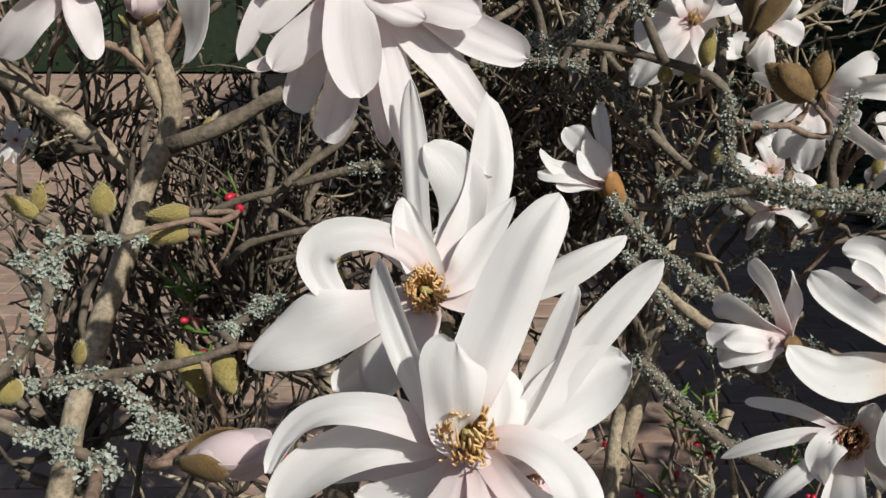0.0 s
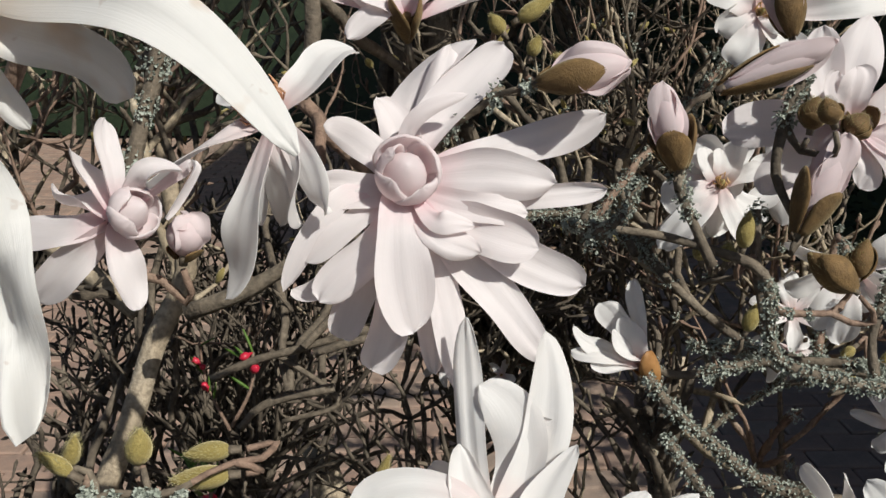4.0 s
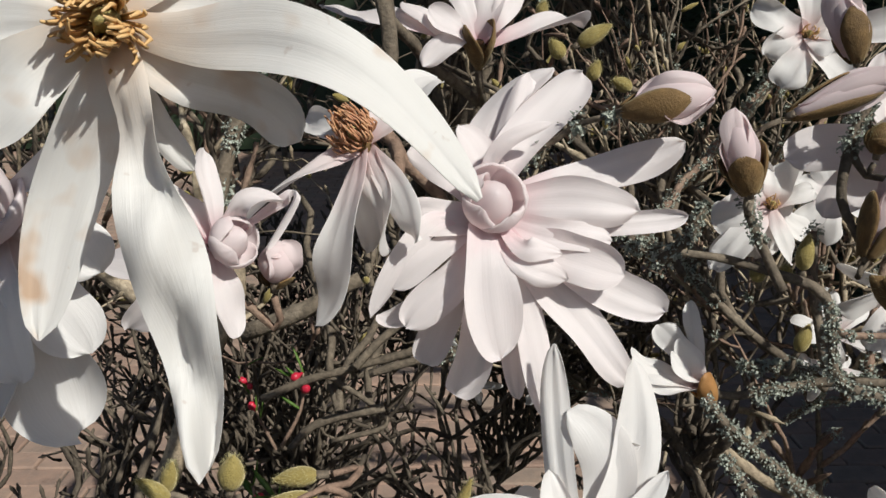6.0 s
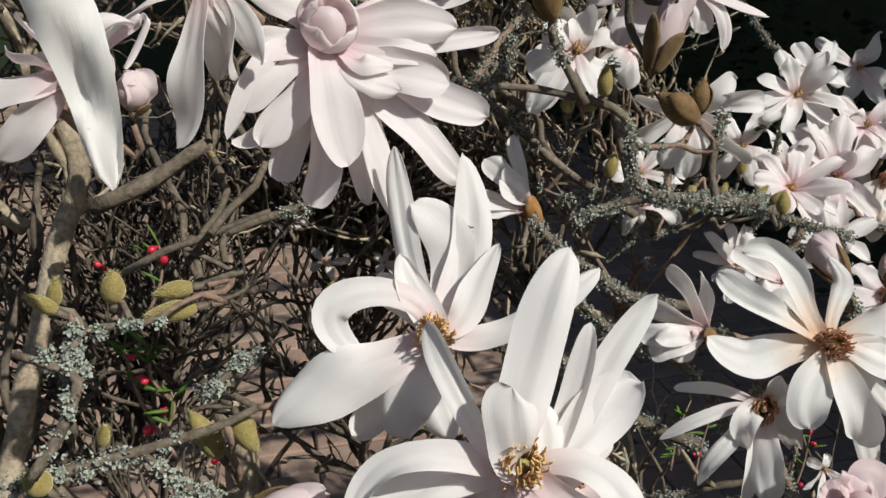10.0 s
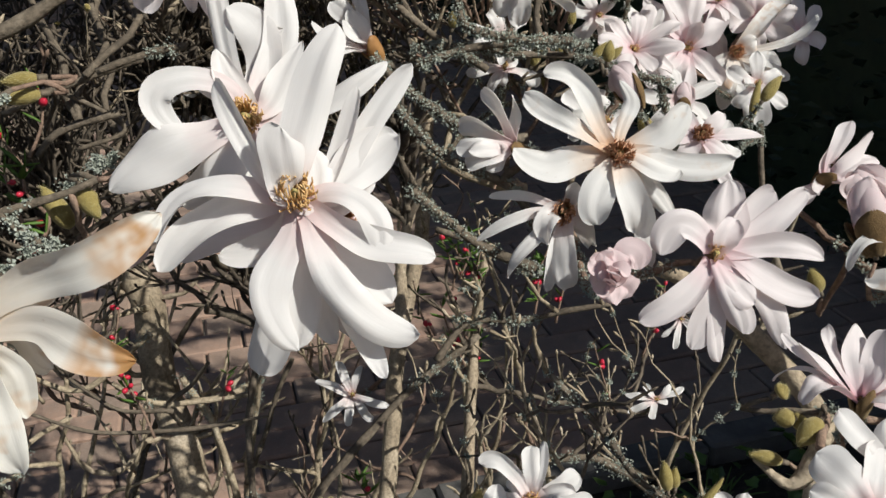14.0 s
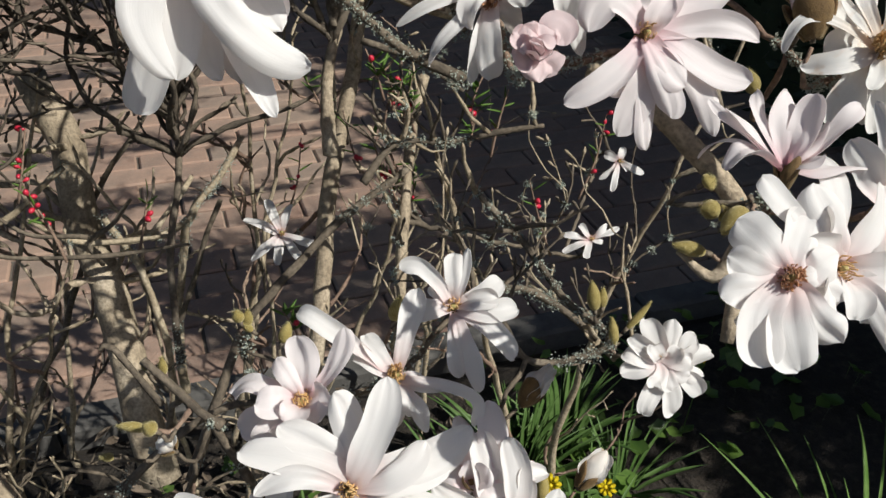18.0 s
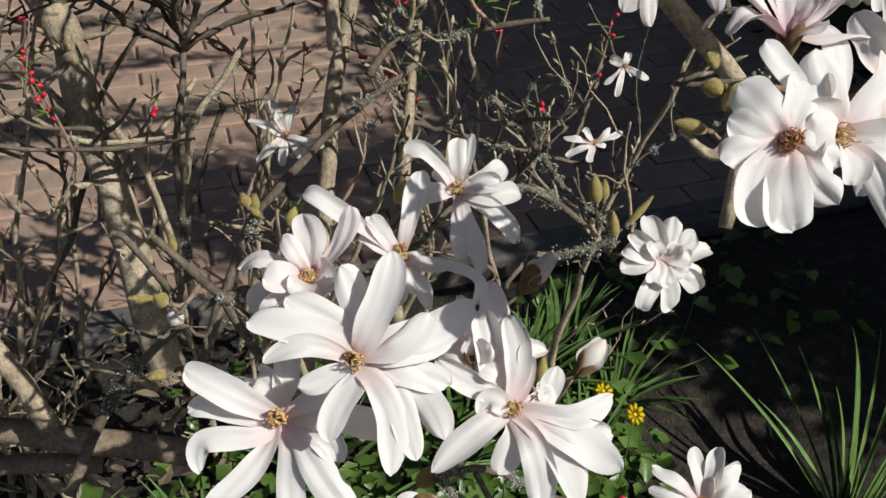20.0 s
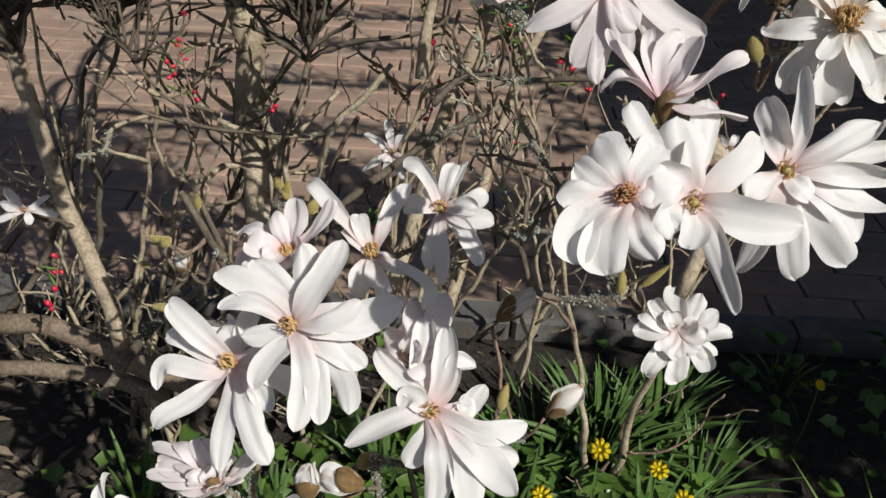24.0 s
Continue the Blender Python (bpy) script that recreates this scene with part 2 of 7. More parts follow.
def spline(ctrl, radii, step):
    """Catmull-Rom through ctrl, with the radii carried along."""
    P = [ctrl[0] * 2 - ctrl[1]] + list(ctrl) + [ctrl[-1] * 2 - ctrl[-2]]
    pts, rr = [], []
    for i in range(1, len(P) - 2):
        n = max(2, int((P[i + 1] - P[i]).length / step))
        for j in range(n):
            s = j / n
            a, b, c, d = P[i - 1], P[i], P[i + 1], P[i + 2]
            pts.append(0.5 * (2 * b + (c - a) * s + (2 * a - 5 * b + 4 * c - d) * s * s + (3 * b - a - 3 * c + d) * s ** 3))
            rr.append(radii[i - 1] * (1 - s) + radii[i] * s)
    pts.append(ctrl[-1].copy())
    rr.append(radii[-1])
    return pts, rr


# ---- ground, bed and paving ----
GROUND_V, GROUND_F = [], []
xs = sorted(set([-60, -20, -6] + [round(-2.4 + 0.05 * i, 3) for i in range(97)] + [6, 20, 60]))
ys = sorted(set([-60, -20, -3, -1] + [round(-0.5 + 0.05 * i, 3) for i in range(34)] + [1.9, 4, 10, 25, 60]))
for y in ys:
    for x in xs:
        z = 0.0
        if -2.3 < x < 2.3 and -0.4 < y < 1.1:
            z = 0.030 * noise.noise(Vector((x * 3, y * 3, 0))) + 0.016 * noise.noise(Vector((x * 14, y * 14, 3)))
        if y > 1.12:
            z = -0.03
        GROUND_V.append((x, y, z))
for j in range(len(ys) - 1):
    for i in range(len(xs) - 1):
        a = j * len(xs) + i
        GROUND_F.append((a, a + 1, a + 1 + len(xs), a + len(xs)))
ground = tagged(new("ground", mesh_of("ground", GROUND_V, GROUND_F, SOIL)), "dark crumbly soil of the planted bed", "ground", "", "structure")


def block(sx, sy, sz, bev):
    bm = bmesh.new()
    bmesh.ops.create_cube(bm, size=1.0)
    bmesh.ops.scale(bm, vec=(sx, sy, sz), verts=bm.verts)
    bmesh.ops.bevel(bm, geom=[e for e in bm.edges if max(v.co.z for v in e.verts) > 0], offset=bev, segments=1, affect="EDGES")
    return bm


def mesh_from(bm, name, material):
    me = bpy.data.meshes.new(name)
    bm.to_mesh(me)
    bm.free()
    me.materials.append(material)
    return me


# ---- shrub ----
shrub = thing("magnolia_shrub", (0.1, 0.75, 0.0), "leafless many-stemmed magnolia shrub with lichen on its grey bark", "shrub")
OFF = Vector(shrub.location)
NODES = []
LICHEN_AT = []
rng = random.Random(11)


def branch(rows, bark=None):
    """One limb through a few places, each with its radius in millimetres."""
    ctrl = [Vector(r[:3]) for r in rows]
    rad = [r[3] / 1000 for r in rows]
    pts, rr = spline(ctrl, rad, max(0.006, min(rad) * 2.2))
    phase = rng.random() * 50
    for i, p in enumerate(pts):
        d = Vector((noise.noise(p * 22 + Vector((phase, 0, 0))), noise.noise(p * 22 + Vector((0, phase, 0))), noise.noise(p * 22 + Vector((0, 0, phase)))))
        pts[i] = p + d * min(rr[i] * 1.3, 0.0018 + rr[i] * 0.12)
        rr[i] *= 1 + (0.22 if rr[i] < 0.007 else 0.07) * noise.noise(p * 70)
    store = ([], [])
    tube(store, [p - OFF for p in pts], rr, 12 if max(rr) > 0.008 else 7, 0.18 if max(rr) < 0.008 else 0.06)
    part("limb" if max(rr) > 0.009 else "branch", mesh_of("branch", *store, bark or (BARK if max(rr) > 0.006 else TWIG)), shrub)
    NODES.extend(list(zip(pts, rr))[::2])
    if max(rr) < 0.0075:
        LICHEN_AT.append((pts, rr))


# -- branches
branch([(-0.236, 0.320, 1.306, 6), (-0.200, 0.312, 1.284, 5), (-0.167, 0.307, 1.270, 4), (-0.153, 0.304, 1.264, 3)])
branch([(-0.284, 0.360, 1.208, 5), (-0.244, 0.356, 1.202, 4), (-0.224, 0.354, 1.198, 3.5)])
branch([(-0.124, 0.397, 1.288, 4), (-0.139, 0.379, 1.223, 3.5), (-0.144, 0.369, 1.189, 3)])
branch([(-0.095, 0.442, 1.332, 5), (-0.075, 0.424, 1.266, 4), (-0.081, 0.414, 1.225, 3.5)])
branch([(-0.213, 0.647, 1.175, 6), (-0.203, 0.630, 1.125, 7), (-0.193, 0.617, 1.087, 7.5), (-0.213, 0.601, 1.041, 8), (-0.237, 0.578, 0.975, 8.5), (-0.266, 0.545, 0.879, 9), (-0.282, 0.515, 0.791, 10)])
branch([(-0.101, 0.552, 1.115, 5), (-0.135, 0.547, 1.098, 5), (-0.175, 0.542, 1.084, 6)])
branch([(-0.369, 0.711, 1.114, 10), (-0.314, 0.699, 1.081, 9), (-0.254, 0.683, 1.033, 7)])
branch([(-0.179, 0.303, 1.035, 2.4), (-0.144, 0.305, 1.041, 2.2), (-0.103, 0.306, 1.046, 2), (-0.081, 0.309, 1.053, 1.4)])
branch([(-0.169, 0.302, 1.093, 1.6), (-0.154, 0.299, 1.086, 1.8), (-0.147, 0.297, 1.080, 1.9), (-0.156, 0.291, 1.062, 2.1), (-0.167, 0.286, 1.048, 2.3)])
branch([(-0.149, 0.302, 1.078, 1.8), (-0.144, 0.308, 1.096, 1.7), (-0.122, 0.308, 1.097, 1.6), (-0.111, 0.310, 1.101, 1.3)])
branch([(-0.144, 0.308, 1.096, 1.5), (-0.147, 0.311, 1.104, 1.4), (-0.159, 0.312, 1.108, 1.2)])
branch([(-0.125, 0.308, 1.097, 1.4), (-0.128, 0.312, 1.106, 1.3)])
branch([(-0.163, 0.273, 1.041, 2.4), (-0.145, 0.271, 1.034, 2.4), (-0.129, 0.269, 1.030, 2.3), (-0.119, 0.267, 1.024, 2)])
branch([(-0.126, 0.296, 1.045, 1.8), (-0.113, 0.291, 1.031, 1.8), (-0.098, 0.287, 1.021, 1.8)])
branch([(-0.107, 0.384, 1.026, 2.5), (-0.097, 0.386, 1.032, 2), (-0.084, 0.389, 1.040, 1.5)])
branch([(-0.095, 0.533, 1.059, 2.5), (-0.052, 0.537, 1.069, 3), (-0.030, 0.538, 1.072, 3)])
branch([(-0.151, 0.564, 0.994, 3), (-0.135, 0.569, 1.009, 3), (-0.088, 0.573, 1.020, 3)])
branch([(0.047, 0.471, 1.155, 2.4), (0.077, 0.470, 1.153, 2.4), (0.104, 0.469, 1.149, 2.5), (0.144, 0.464, 1.136, 3), (0.153, 0.459, 1.119, 3), (0.156, 0.449, 1.090, 3), (0.192, 0.445, 1.079, 3), (0.236, 0.443, 1.073, 3.5)])
branch([(0.031, 0.630, 1.125, 2.5), (0.088, 0.630, 1.125, 3), (0.128, 0.621, 1.098, 3.2), (0.169, 0.608, 1.060, 3.4), (0.222, 0.594, 1.022, 3.5)])
branch([(0.099, 0.482, 1.064, 3), (0.110, 0.477, 1.050, 3), (0.136, 0.470, 1.028, 3), (0.169, 0.462, 1.007, 4), (0.208, 0.460, 1.000, 4)])
branch([(0.125, 0.497, 0.953, 4), (0.150, 0.488, 0.929, 4), (0.179, 0.480, 0.905, 4), (0.222, 0.472, 0.882, 5)])
branch([(0.150, 0.656, 0.955, 4), (0.159, 0.635, 0.894, 5), (0.140, 0.614, 0.834, 6), (0.136, 0.593, 0.773, 7)])
branch([(0.163, 0.513, 1.155, 2.6), (0.161, 0.505, 1.130, 2.8), (0.163, 0.500, 1.115, 3), (0.167, 0.488, 1.081, 3.2)])
branch([(0.090, 0.426, 1.196, 2), (0.091, 0.422, 1.181, 2.2), (0.098, 0.418, 1.167, 2.4), (0.105, 0.413, 1.151, 2.6)])
branch([(0.153, 0.434, 1.162, 2.6), (0.140, 0.441, 1.188, 2.4), (0.146, 0.448, 1.217, 2.5), (0.155, 0.452, 1.234, 2.5)])
branch([(0.057, 0.448, 1.154, 3), (0.069, 0.451, 1.166, 3), (0.078, 0.454, 1.183, 2)])
branch([(0.149, 0.560, 1.053, 2.6), (0.199, 0.549, 1.052, 3), (0.239, 0.538, 1.044, 3), (0.283, 0.527, 1.041, 3), (0.319, 0.514, 1.028, 3.4), (0.351, 0.504, 1.019, 3.6)])
branch([(0.233, 0.491, 1.122, 2.6), (0.222, 0.481, 1.088, 2.8), (0.223, 0.472, 1.063, 3)])
branch([(0.108, 0.465, 1.036, 3.2), (0.134, 0.441, 1.002, 3.4), (0.178, 0.418, 0.979, 3.6), (0.196, 0.397, 0.945, 3.6)])
branch([(0.096, 0.559, 1.082, 2.6), (0.125, 0.533, 1.045, 2.8), (0.196, 0.520, 1.060, 3), (0.273, 0.498, 1.058, 3)])
branch([(0.531, 0.617, 0.934, 3), (0.524, 0.588, 0.870, 3), (0.529, 0.546, 0.784, 4)])
branch([(0.277, 0.373, 0.919, 5), (0.308, 0.353, 0.904, 7), (0.336, 0.324, 0.875, 8), (0.357, 0.298, 0.845, 8), (0.366, 0.275, 0.815, 8), (0.351, 0.265, 0.791, 6), (0.338, 0.248, 0.757, 5)])
branch([(0.317, 0.229, 0.880, 6), (0.303, 0.217, 0.854, 7), (0.288, 0.215, 0.842, 4), (0.271, 0.230, 0.856, 2)])
branch([(0.243, 0.877, 0.914, 8), (0.215, 0.812, 0.796, 9), (0.183, 0.769, 0.711, 9), (0.160, 0.741, 0.655, 10), (0.131, 0.679, 0.542, 10), (0.099, 0.619, 0.430, 11)])
branch([(-0.163, 1.030, 0.726, 21), (-0.145, 0.990, 0.688, 21.5), (-0.129, 0.960, 0.653, 22), (-0.131, 0.930, 0.558, 22.5), (-0.111, 0.880, 0.489, 23), (-0.101, 0.820, 0.418, 23.5), (-0.095, 0.770, 0.359, 24), (-0.084, 0.730, 0.274, 25)])
branch([(0.159, 0.548, 0.895, 3), (0.201, 0.524, 0.880, 2.6), (0.233, 0.500, 0.860, 1.6)])
branch([(0.149, 0.524, 0.774, 4), (0.183, 0.532, 0.805, 3), (0.230, 0.516, 0.806, 2.4), (0.269, 0.508, 0.815, 3), (0.308, 0.497, 0.820, 2)])
branch([(0.236, 0.471, 0.778, 3), (0.270, 0.433, 0.737, 3), (0.295, 0.400, 0.700, 3), (0.326, 0.369, 0.668, 3), (0.260, 0.383, 0.654, 3), (0.238, 0.412, 0.687, 3)])
branch([(0.222, 0.619, 0.734, 4), (0.134, 0.608, 0.683, 4.5), (0.067, 0.589, 0.632, 4.8), (0.025, 0.569, 0.591, 5), (-0.038, 0.504, 0.486, 5.5)])
branch([(-0.149, 0.341, 0.535, 5), (-0.111, 0.370, 0.586, 4.4), (-0.067, 0.388, 0.626, 3.8), (-0.002, 0.396, 0.663, 3), (0.047, 0.383, 0.668, 2)])
branch([(-0.045, 0.337, 0.768, 3), (-0.016, 0.305, 0.742, 3), (-0.003, 0.294, 0.735, 4)])
branch([(0.121, 0.222, 0.603, 3), (0.172, 0.247, 0.558, 3), (0.249, 0.289, 0.447, 3), (0.381, 0.328, 0.307, 3), (0.474, 0.334, 0.257, 2.5), (0.520, 0.313, 0.170, 4)])
branch([(0.150, 0.226, 0.588, 2.5), (0.158, 0.204, 0.565, 2.5), (0.152, 0.178, 0.531, 3)])
branch([(-0.348, 0.681, 0.813, 10), (-0.319, 0.647, 0.762, 9.5), (-0.261, 0.567, 0.640, 9.5), (-0.205, 0.507, 0.548, 10), (-0.176, 0.466, 0.487, 10)])
branch([(-0.352, 0.517, 0.471, 12), (-0.300, 0.518, 0.473, 12), (-0.247, 0.512, 0.465, 12.5), (-0.180, 0.498, 0.444, 13), (-0.059, 0.472, 0.406, 14)], SHADED_LIMB)
branch([(-0.375, 0.528, 0.395, 9), (-0.258, 0.527, 0.395, 10), (-0.153, 0.514, 0.378, 12)], SHADED_LIMB)
branch([(0.006, 0.732, 0.805, 3.1), (-0.002, 0.685, 0.733, 3.6), (-0.024, 0.638, 0.661, 3.6), (-0.031, 0.580, 0.573, 4)])
branch([(-0.236, 0.630, 0.737, 1.5), (-0.166, 0.610, 0.707, 2), (-0.078, 0.602, 0.696, 2.5), (-0.003, 0.600, 0.695, 1.5)])
branch([(-0.208, 0.657, 0.778, 1.5), (-0.148, 0.621, 0.724, 2), (-0.091, 0.612, 0.711, 2.5)])
branch([(0.223, 0.508, 0.649, 3), (0.271, 0.506, 0.647, 3), (0.313, 0.501, 0.639, 4), (0.356, 0.479, 0.607, 4), (0.388, 0.454, 0.569, 3)])
branch([(0.270, 0.720, 0.792, 5.6), (0.246, 0.691, 0.746, 5.6), (0.219, 0.636, 0.662, 6.2), (0.193, 0.575, 0.568, 6.8), (0.172, 0.521, 0.484, 7.4)])
branch([(-0.046, 0.444, 0.638, 3), (-0.077, 0.474, 0.683, 3), (-0.088, 0.474, 0.683, 2)])
branch([(-0.171, 0.575, 1.024, 3), (-0.132, 0.576, 1.040, 3), (-0.065, 0.576, 1.057, 3)])
branch([(-0.127, 0.583, 0.989, 2), (-0.086, 0.585, 1.004, 2), (-0.134, 0.596, 1.036, 2)])
branch([(0.191, 0.730, 0.917, 6), (0.247, 0.716, 0.877, 6), (0.305, 0.707, 0.856, 7)])
branch([(-0.096, 0.860, 0.599, 5), (-0.081, 0.855, 0.564, 4.8), (-0.066, 0.850, 0.528, 4.6), (-0.057, 0.840, 0.468, 4.6), (-0.050, 0.830, 0.419, 5), (-0.052, 0.820, 0.350, 5)], PALE)
branch([(-0.001, 0.860, 0.577, 5), (-0.021, 0.850, 0.490, 5.5), (-0.033, 0.840, 0.418, 6), (-0.039, 0.830, 0.329, 6.5)], PALE)
branch([(0.044, 0.840, 0.611, 3.2), (0.016, 0.835, 0.555, 3.4), (-0.016, 0.830, 0.479, 3.8), (-0.036, 0.830, 0.435, 4)], TWIG)
branch([(0.083, 0.900, 0.667, 4), (0.044, 0.880, 0.621, 4.6), (0.016, 0.870, 0.597, 5), (-0.001, 0.860, 0.577, 5), (-0.047, 0.850, 0.565, 3.4)], PALE)
branch([(-0.170, 0.800, 0.643, 3), (-0.143, 0.800, 0.616, 3.4), (-0.113, 0.800, 0.601, 3.6), (-0.066, 0.800, 0.597, 3.2), (-0.017, 0.790, 0.601, 2.2)], PALE)
branch([(-0.058, 0.800, 0.650, 2.4), (-0.083, 0.800, 0.622, 3), (-0.113, 0.800, 0.601, 3.4), (-0.104, 0.800, 0.569, 3)], TWIG)
branch([(-0.302, 0.800, 0.723, 2.2), (-0.258, 0.790, 0.680, 2.8), (-0.197, 0.780, 0.653, 3.4), (-0.118, 0.780, 0.708, 3.6)], PALE)
branch([(-0.292, 0.760, 0.695, 2), (-0.253, 0.770, 0.673, 2.4), (-0.242, 0.780, 0.642, 2.2)], PALE)
branch([(-0.207, 0.740, 0.646, 3), (-0.253, 0.720, 0.631, 3), (-0.264, 0.710, 0.606, 2.6), (-0.293, 0.700, 0.601, 1.8)], PALE)
branch([(0.014, 0.860, 0.640, 3), (-0.015, 0.840, 0.613, 3.4), (-0.046, 0.830, 0.582, 4), (-0.083, 0.820, 0.586, 4), (-0.141, 0.820, 0.596, 3)], PALE)
# -- end branches

TWIGS = []


def join_twig(base, way, r0=0.0016):
    """A spur from a bloom or bud back to the nearest limb."""
    start = base + way * 0.004
    best = min(NODES, key=lambda n: (n[0] - start).length + 0.6 * max(0.0, (start.y - 0.01) - n[0].y) * 3)
    end = best[0]
    d = (end - start).length
    mid = start + way * min(0.035, 0.4 * d) + Vector((0, 0.1 * d, -0.06 * d))
    pts, rr = spline([start, mid, end], [r0, r0 * 1.25, min(best[1], r0 * 1.7)], 0.008)
    for i in range(1, len(pts) - 1):
        pts[i] = pts[i] + Vector((noise.noise(pts[i] * 60), noise.noise(pts[i] * 60 + Vector((9, 0, 0))), noise.noise(pts[i] * 60 + Vector((0, 9, 0))))) * 0.004
        rr[i] *= 1 + 0.3 * max(0, noise.noise(pts[i] * 150))
    store = ([], [])
    tube(store, [p - OFF for p in pts], rr, 6, 0.2)
    part("twig", mesh_of("twig", *store, YOUNG if rng.random() < 0.4 else TWIG), shrub)
    NODES.extend(list(zip(pts, rr))[2::3])
    if d > 0.04:
        TWIGS.append((pts, rr))


# ---- blooms ----
NU, NV = 8, 22


def tepal_mesh(tip, bow, width, axis, kind, seed, turned=None, ripple=0.5):
    """One petal: a thin shell swept along a bent spine, narrow at its base, cupped and rippled."""
    r = random.Random(seed)
    length = tip.length
    start = tip.normalized() * min(0.003, length * 0.06)
    if len(bow) == 2:
        m1, m2 = bow
        c1, c2 = (m1 * 18 - m2 * 9 - start * 5 + tip * 2) / 6, (m2 * 18 - m1 * 9 + start * 2 - tip * 5) / 6
    else:
        q = tip * 0.5 + bow[0] * 2
        c1, c2 = (start + q * 2) / 3, (tip + q * 2) / 3
    a1, a2, a3 = r.uniform(-1.4, 1.4), r.uniform(0, 6.28), r.uniform(0, 6.28)
    cup, roll_tip = r.uniform(-0.08, 0.26), r.uniform(-0.50, 0.40)
    notch = r.uniform(0.0, 0.22)
    peak = r.uniform(0.58, 0.74)
    foot = r.uniform(0.38, 0.54)
    skew, wave = r.uniform(-0.14, 0.14), r.uniform(0.05, 0.13)
    blunt = r.uniform(2.2, 3.6) if r.random() < 0.85 else r.uniform(1.4, 1.8)
    b1, b2 = r.uniform(0, 6.28), r.uniform(0, 6.28)
    curl = (r.uniform(-0.5, 0.65), r.uniform(-0.5, 0.65))
    lw = r.uniform(0.02, 0.05) * r.choice((-1, 1)) * length * (1.5 if length > 0.07 else 1.0)
    pleat, ph = r.uniform(0.012, 0.034) * width, r.uniform(0, 6.28)
    if turned is not None:
        a1 = radians(turned) + r.uniform(-0.35, 0.35)
        roll_tip, lw, wave = roll_tip * 0.6, lw * ripple, wave * (0.4 + ripple)
    V, UV = [], []
    rings = []
    for j in range(NV + 1):
        s = j / NV
        s = 0.55 * s + 0.45 * math.sin(s * math.pi / 2)
        e = 1 - s
        p = start * e ** 3 + c1 * (3 * s * e * e) + c2 * (3 * s * s * e) + tip * s ** 3
        t = ((c1 - start) * (e * e) + (c2 - c1) * (2 * s * e) + (tip - c2) * (s * s)).normalized()
        n = axis - t * axis.dot(t)
        n = n.normalized() if n.length > 0.05 else side_of(t)[0]
        w = t.cross(n).normalized()
        tw = a1 * (s - 0.2) * 0.8
        w, n = w * math.cos(tw) + n * math.sin(tw), n * math.cos(tw) - w * math.sin(tw)
        if s < peak:
            half = foot + (1 - foot) * math.sin(0.5 * math.pi * s / peak) ** 1.15
        else:
            half = max(0.0, 1 - ((s - peak) / (1 - peak)) ** blunt) ** 0.5
        half = max(half, 0.05) * width * 0.5
        rings.append((p, n, w, half, s))
    for side in (1, -1):
        for p, n, w, half, s in rings:
            for i in range(NU + 1):
                u = 2 * i / NU - 1
                z = cup * half * (u * u - 0.35) * (1.2 - 0.9 * s)
                z += wave * width * math.sin(6 * s + a2 + 1.8 * u) * abs(u) + 0.5 * wave * width * math.sin(11 * s + a3) * u
                z += -0.045 * half * math.exp(-(u * 4) ** 2) + pleat * math.sin(7.5 * u + ph + 2.0 * s) * min(1.0, 3 * s)
                z += roll_tip * width * max(0.0, s - 0.75) ** 2 * 5
                b = b1 if u < 0 else b2
                edge = half * (1 + 0.075 * math.sin(5 * s + b) + 0.04 * math.sin(13 * s + 2 * b))
                z += curl[0 if u < 0 else 1] * half * max(0.0, abs(u) - 0.45) ** 2 * 3 * (0.3 + s) + lw * math.sin(6.5 * s + a2) * s + (0.012 * length * math.sin(13 * s + a3) * (0.6 + u) * s if length > 0.07 else 0.0)
                if ripple > 0.9:
                    z += width * s * (0.34 * math.sin(13 * s + 2.2 * u) + 0.20 * math.sin(21 * s - 3.0 * u + a2))
                    edge += half * (0.16 * math.sin(11 * s + (0.0 if u < 0 else 2.0)))
                q = p + w * (u * edge + skew * width * math.sin(3.1 * s)) + n * z
                if s > 0.95:
                    q = q - p.normalized() * (notch * half * (1 - abs(u)))
                V.append(q + n * (0.00028 * side * (1 - 0.5 * u * u)))
                UV.append((0.5 + 0.5 * u, s))
    W = NU + 1
    off = W * (NV + 1)
    Fc = []
    for j in range(NV):
        for i in range(NU):
            a = j * W + i
            Fc.append((a, a + 1, a + 1 + W, a + W))
            Fc.append((off + a, off + a + W, off + a + 1 + W, off + a + 1))
    loop = [i for i in range(NU)] + [j * W + NU for j in range(NV)] + [NV * W + NU - i for i in range(NU)] + [(NV - j) * W for j in range(NV)]
    n = len(V)
    for i in loop:
        V += [V[i].copy(), V[off + i].copy()]
        UV += [UV[i], UV[i]]
    m = len(loop)
    Fc += [(n + 2 * i, n + 2 * i + 1, n + 2 * ((i + 1) % m) + 1, n + 2 * ((i + 1) % m)) for i in range(m)]
    return mesh_of("tepal", V, Fc, PETAL[kind], UV)


BLOOM_COUNT = [0]


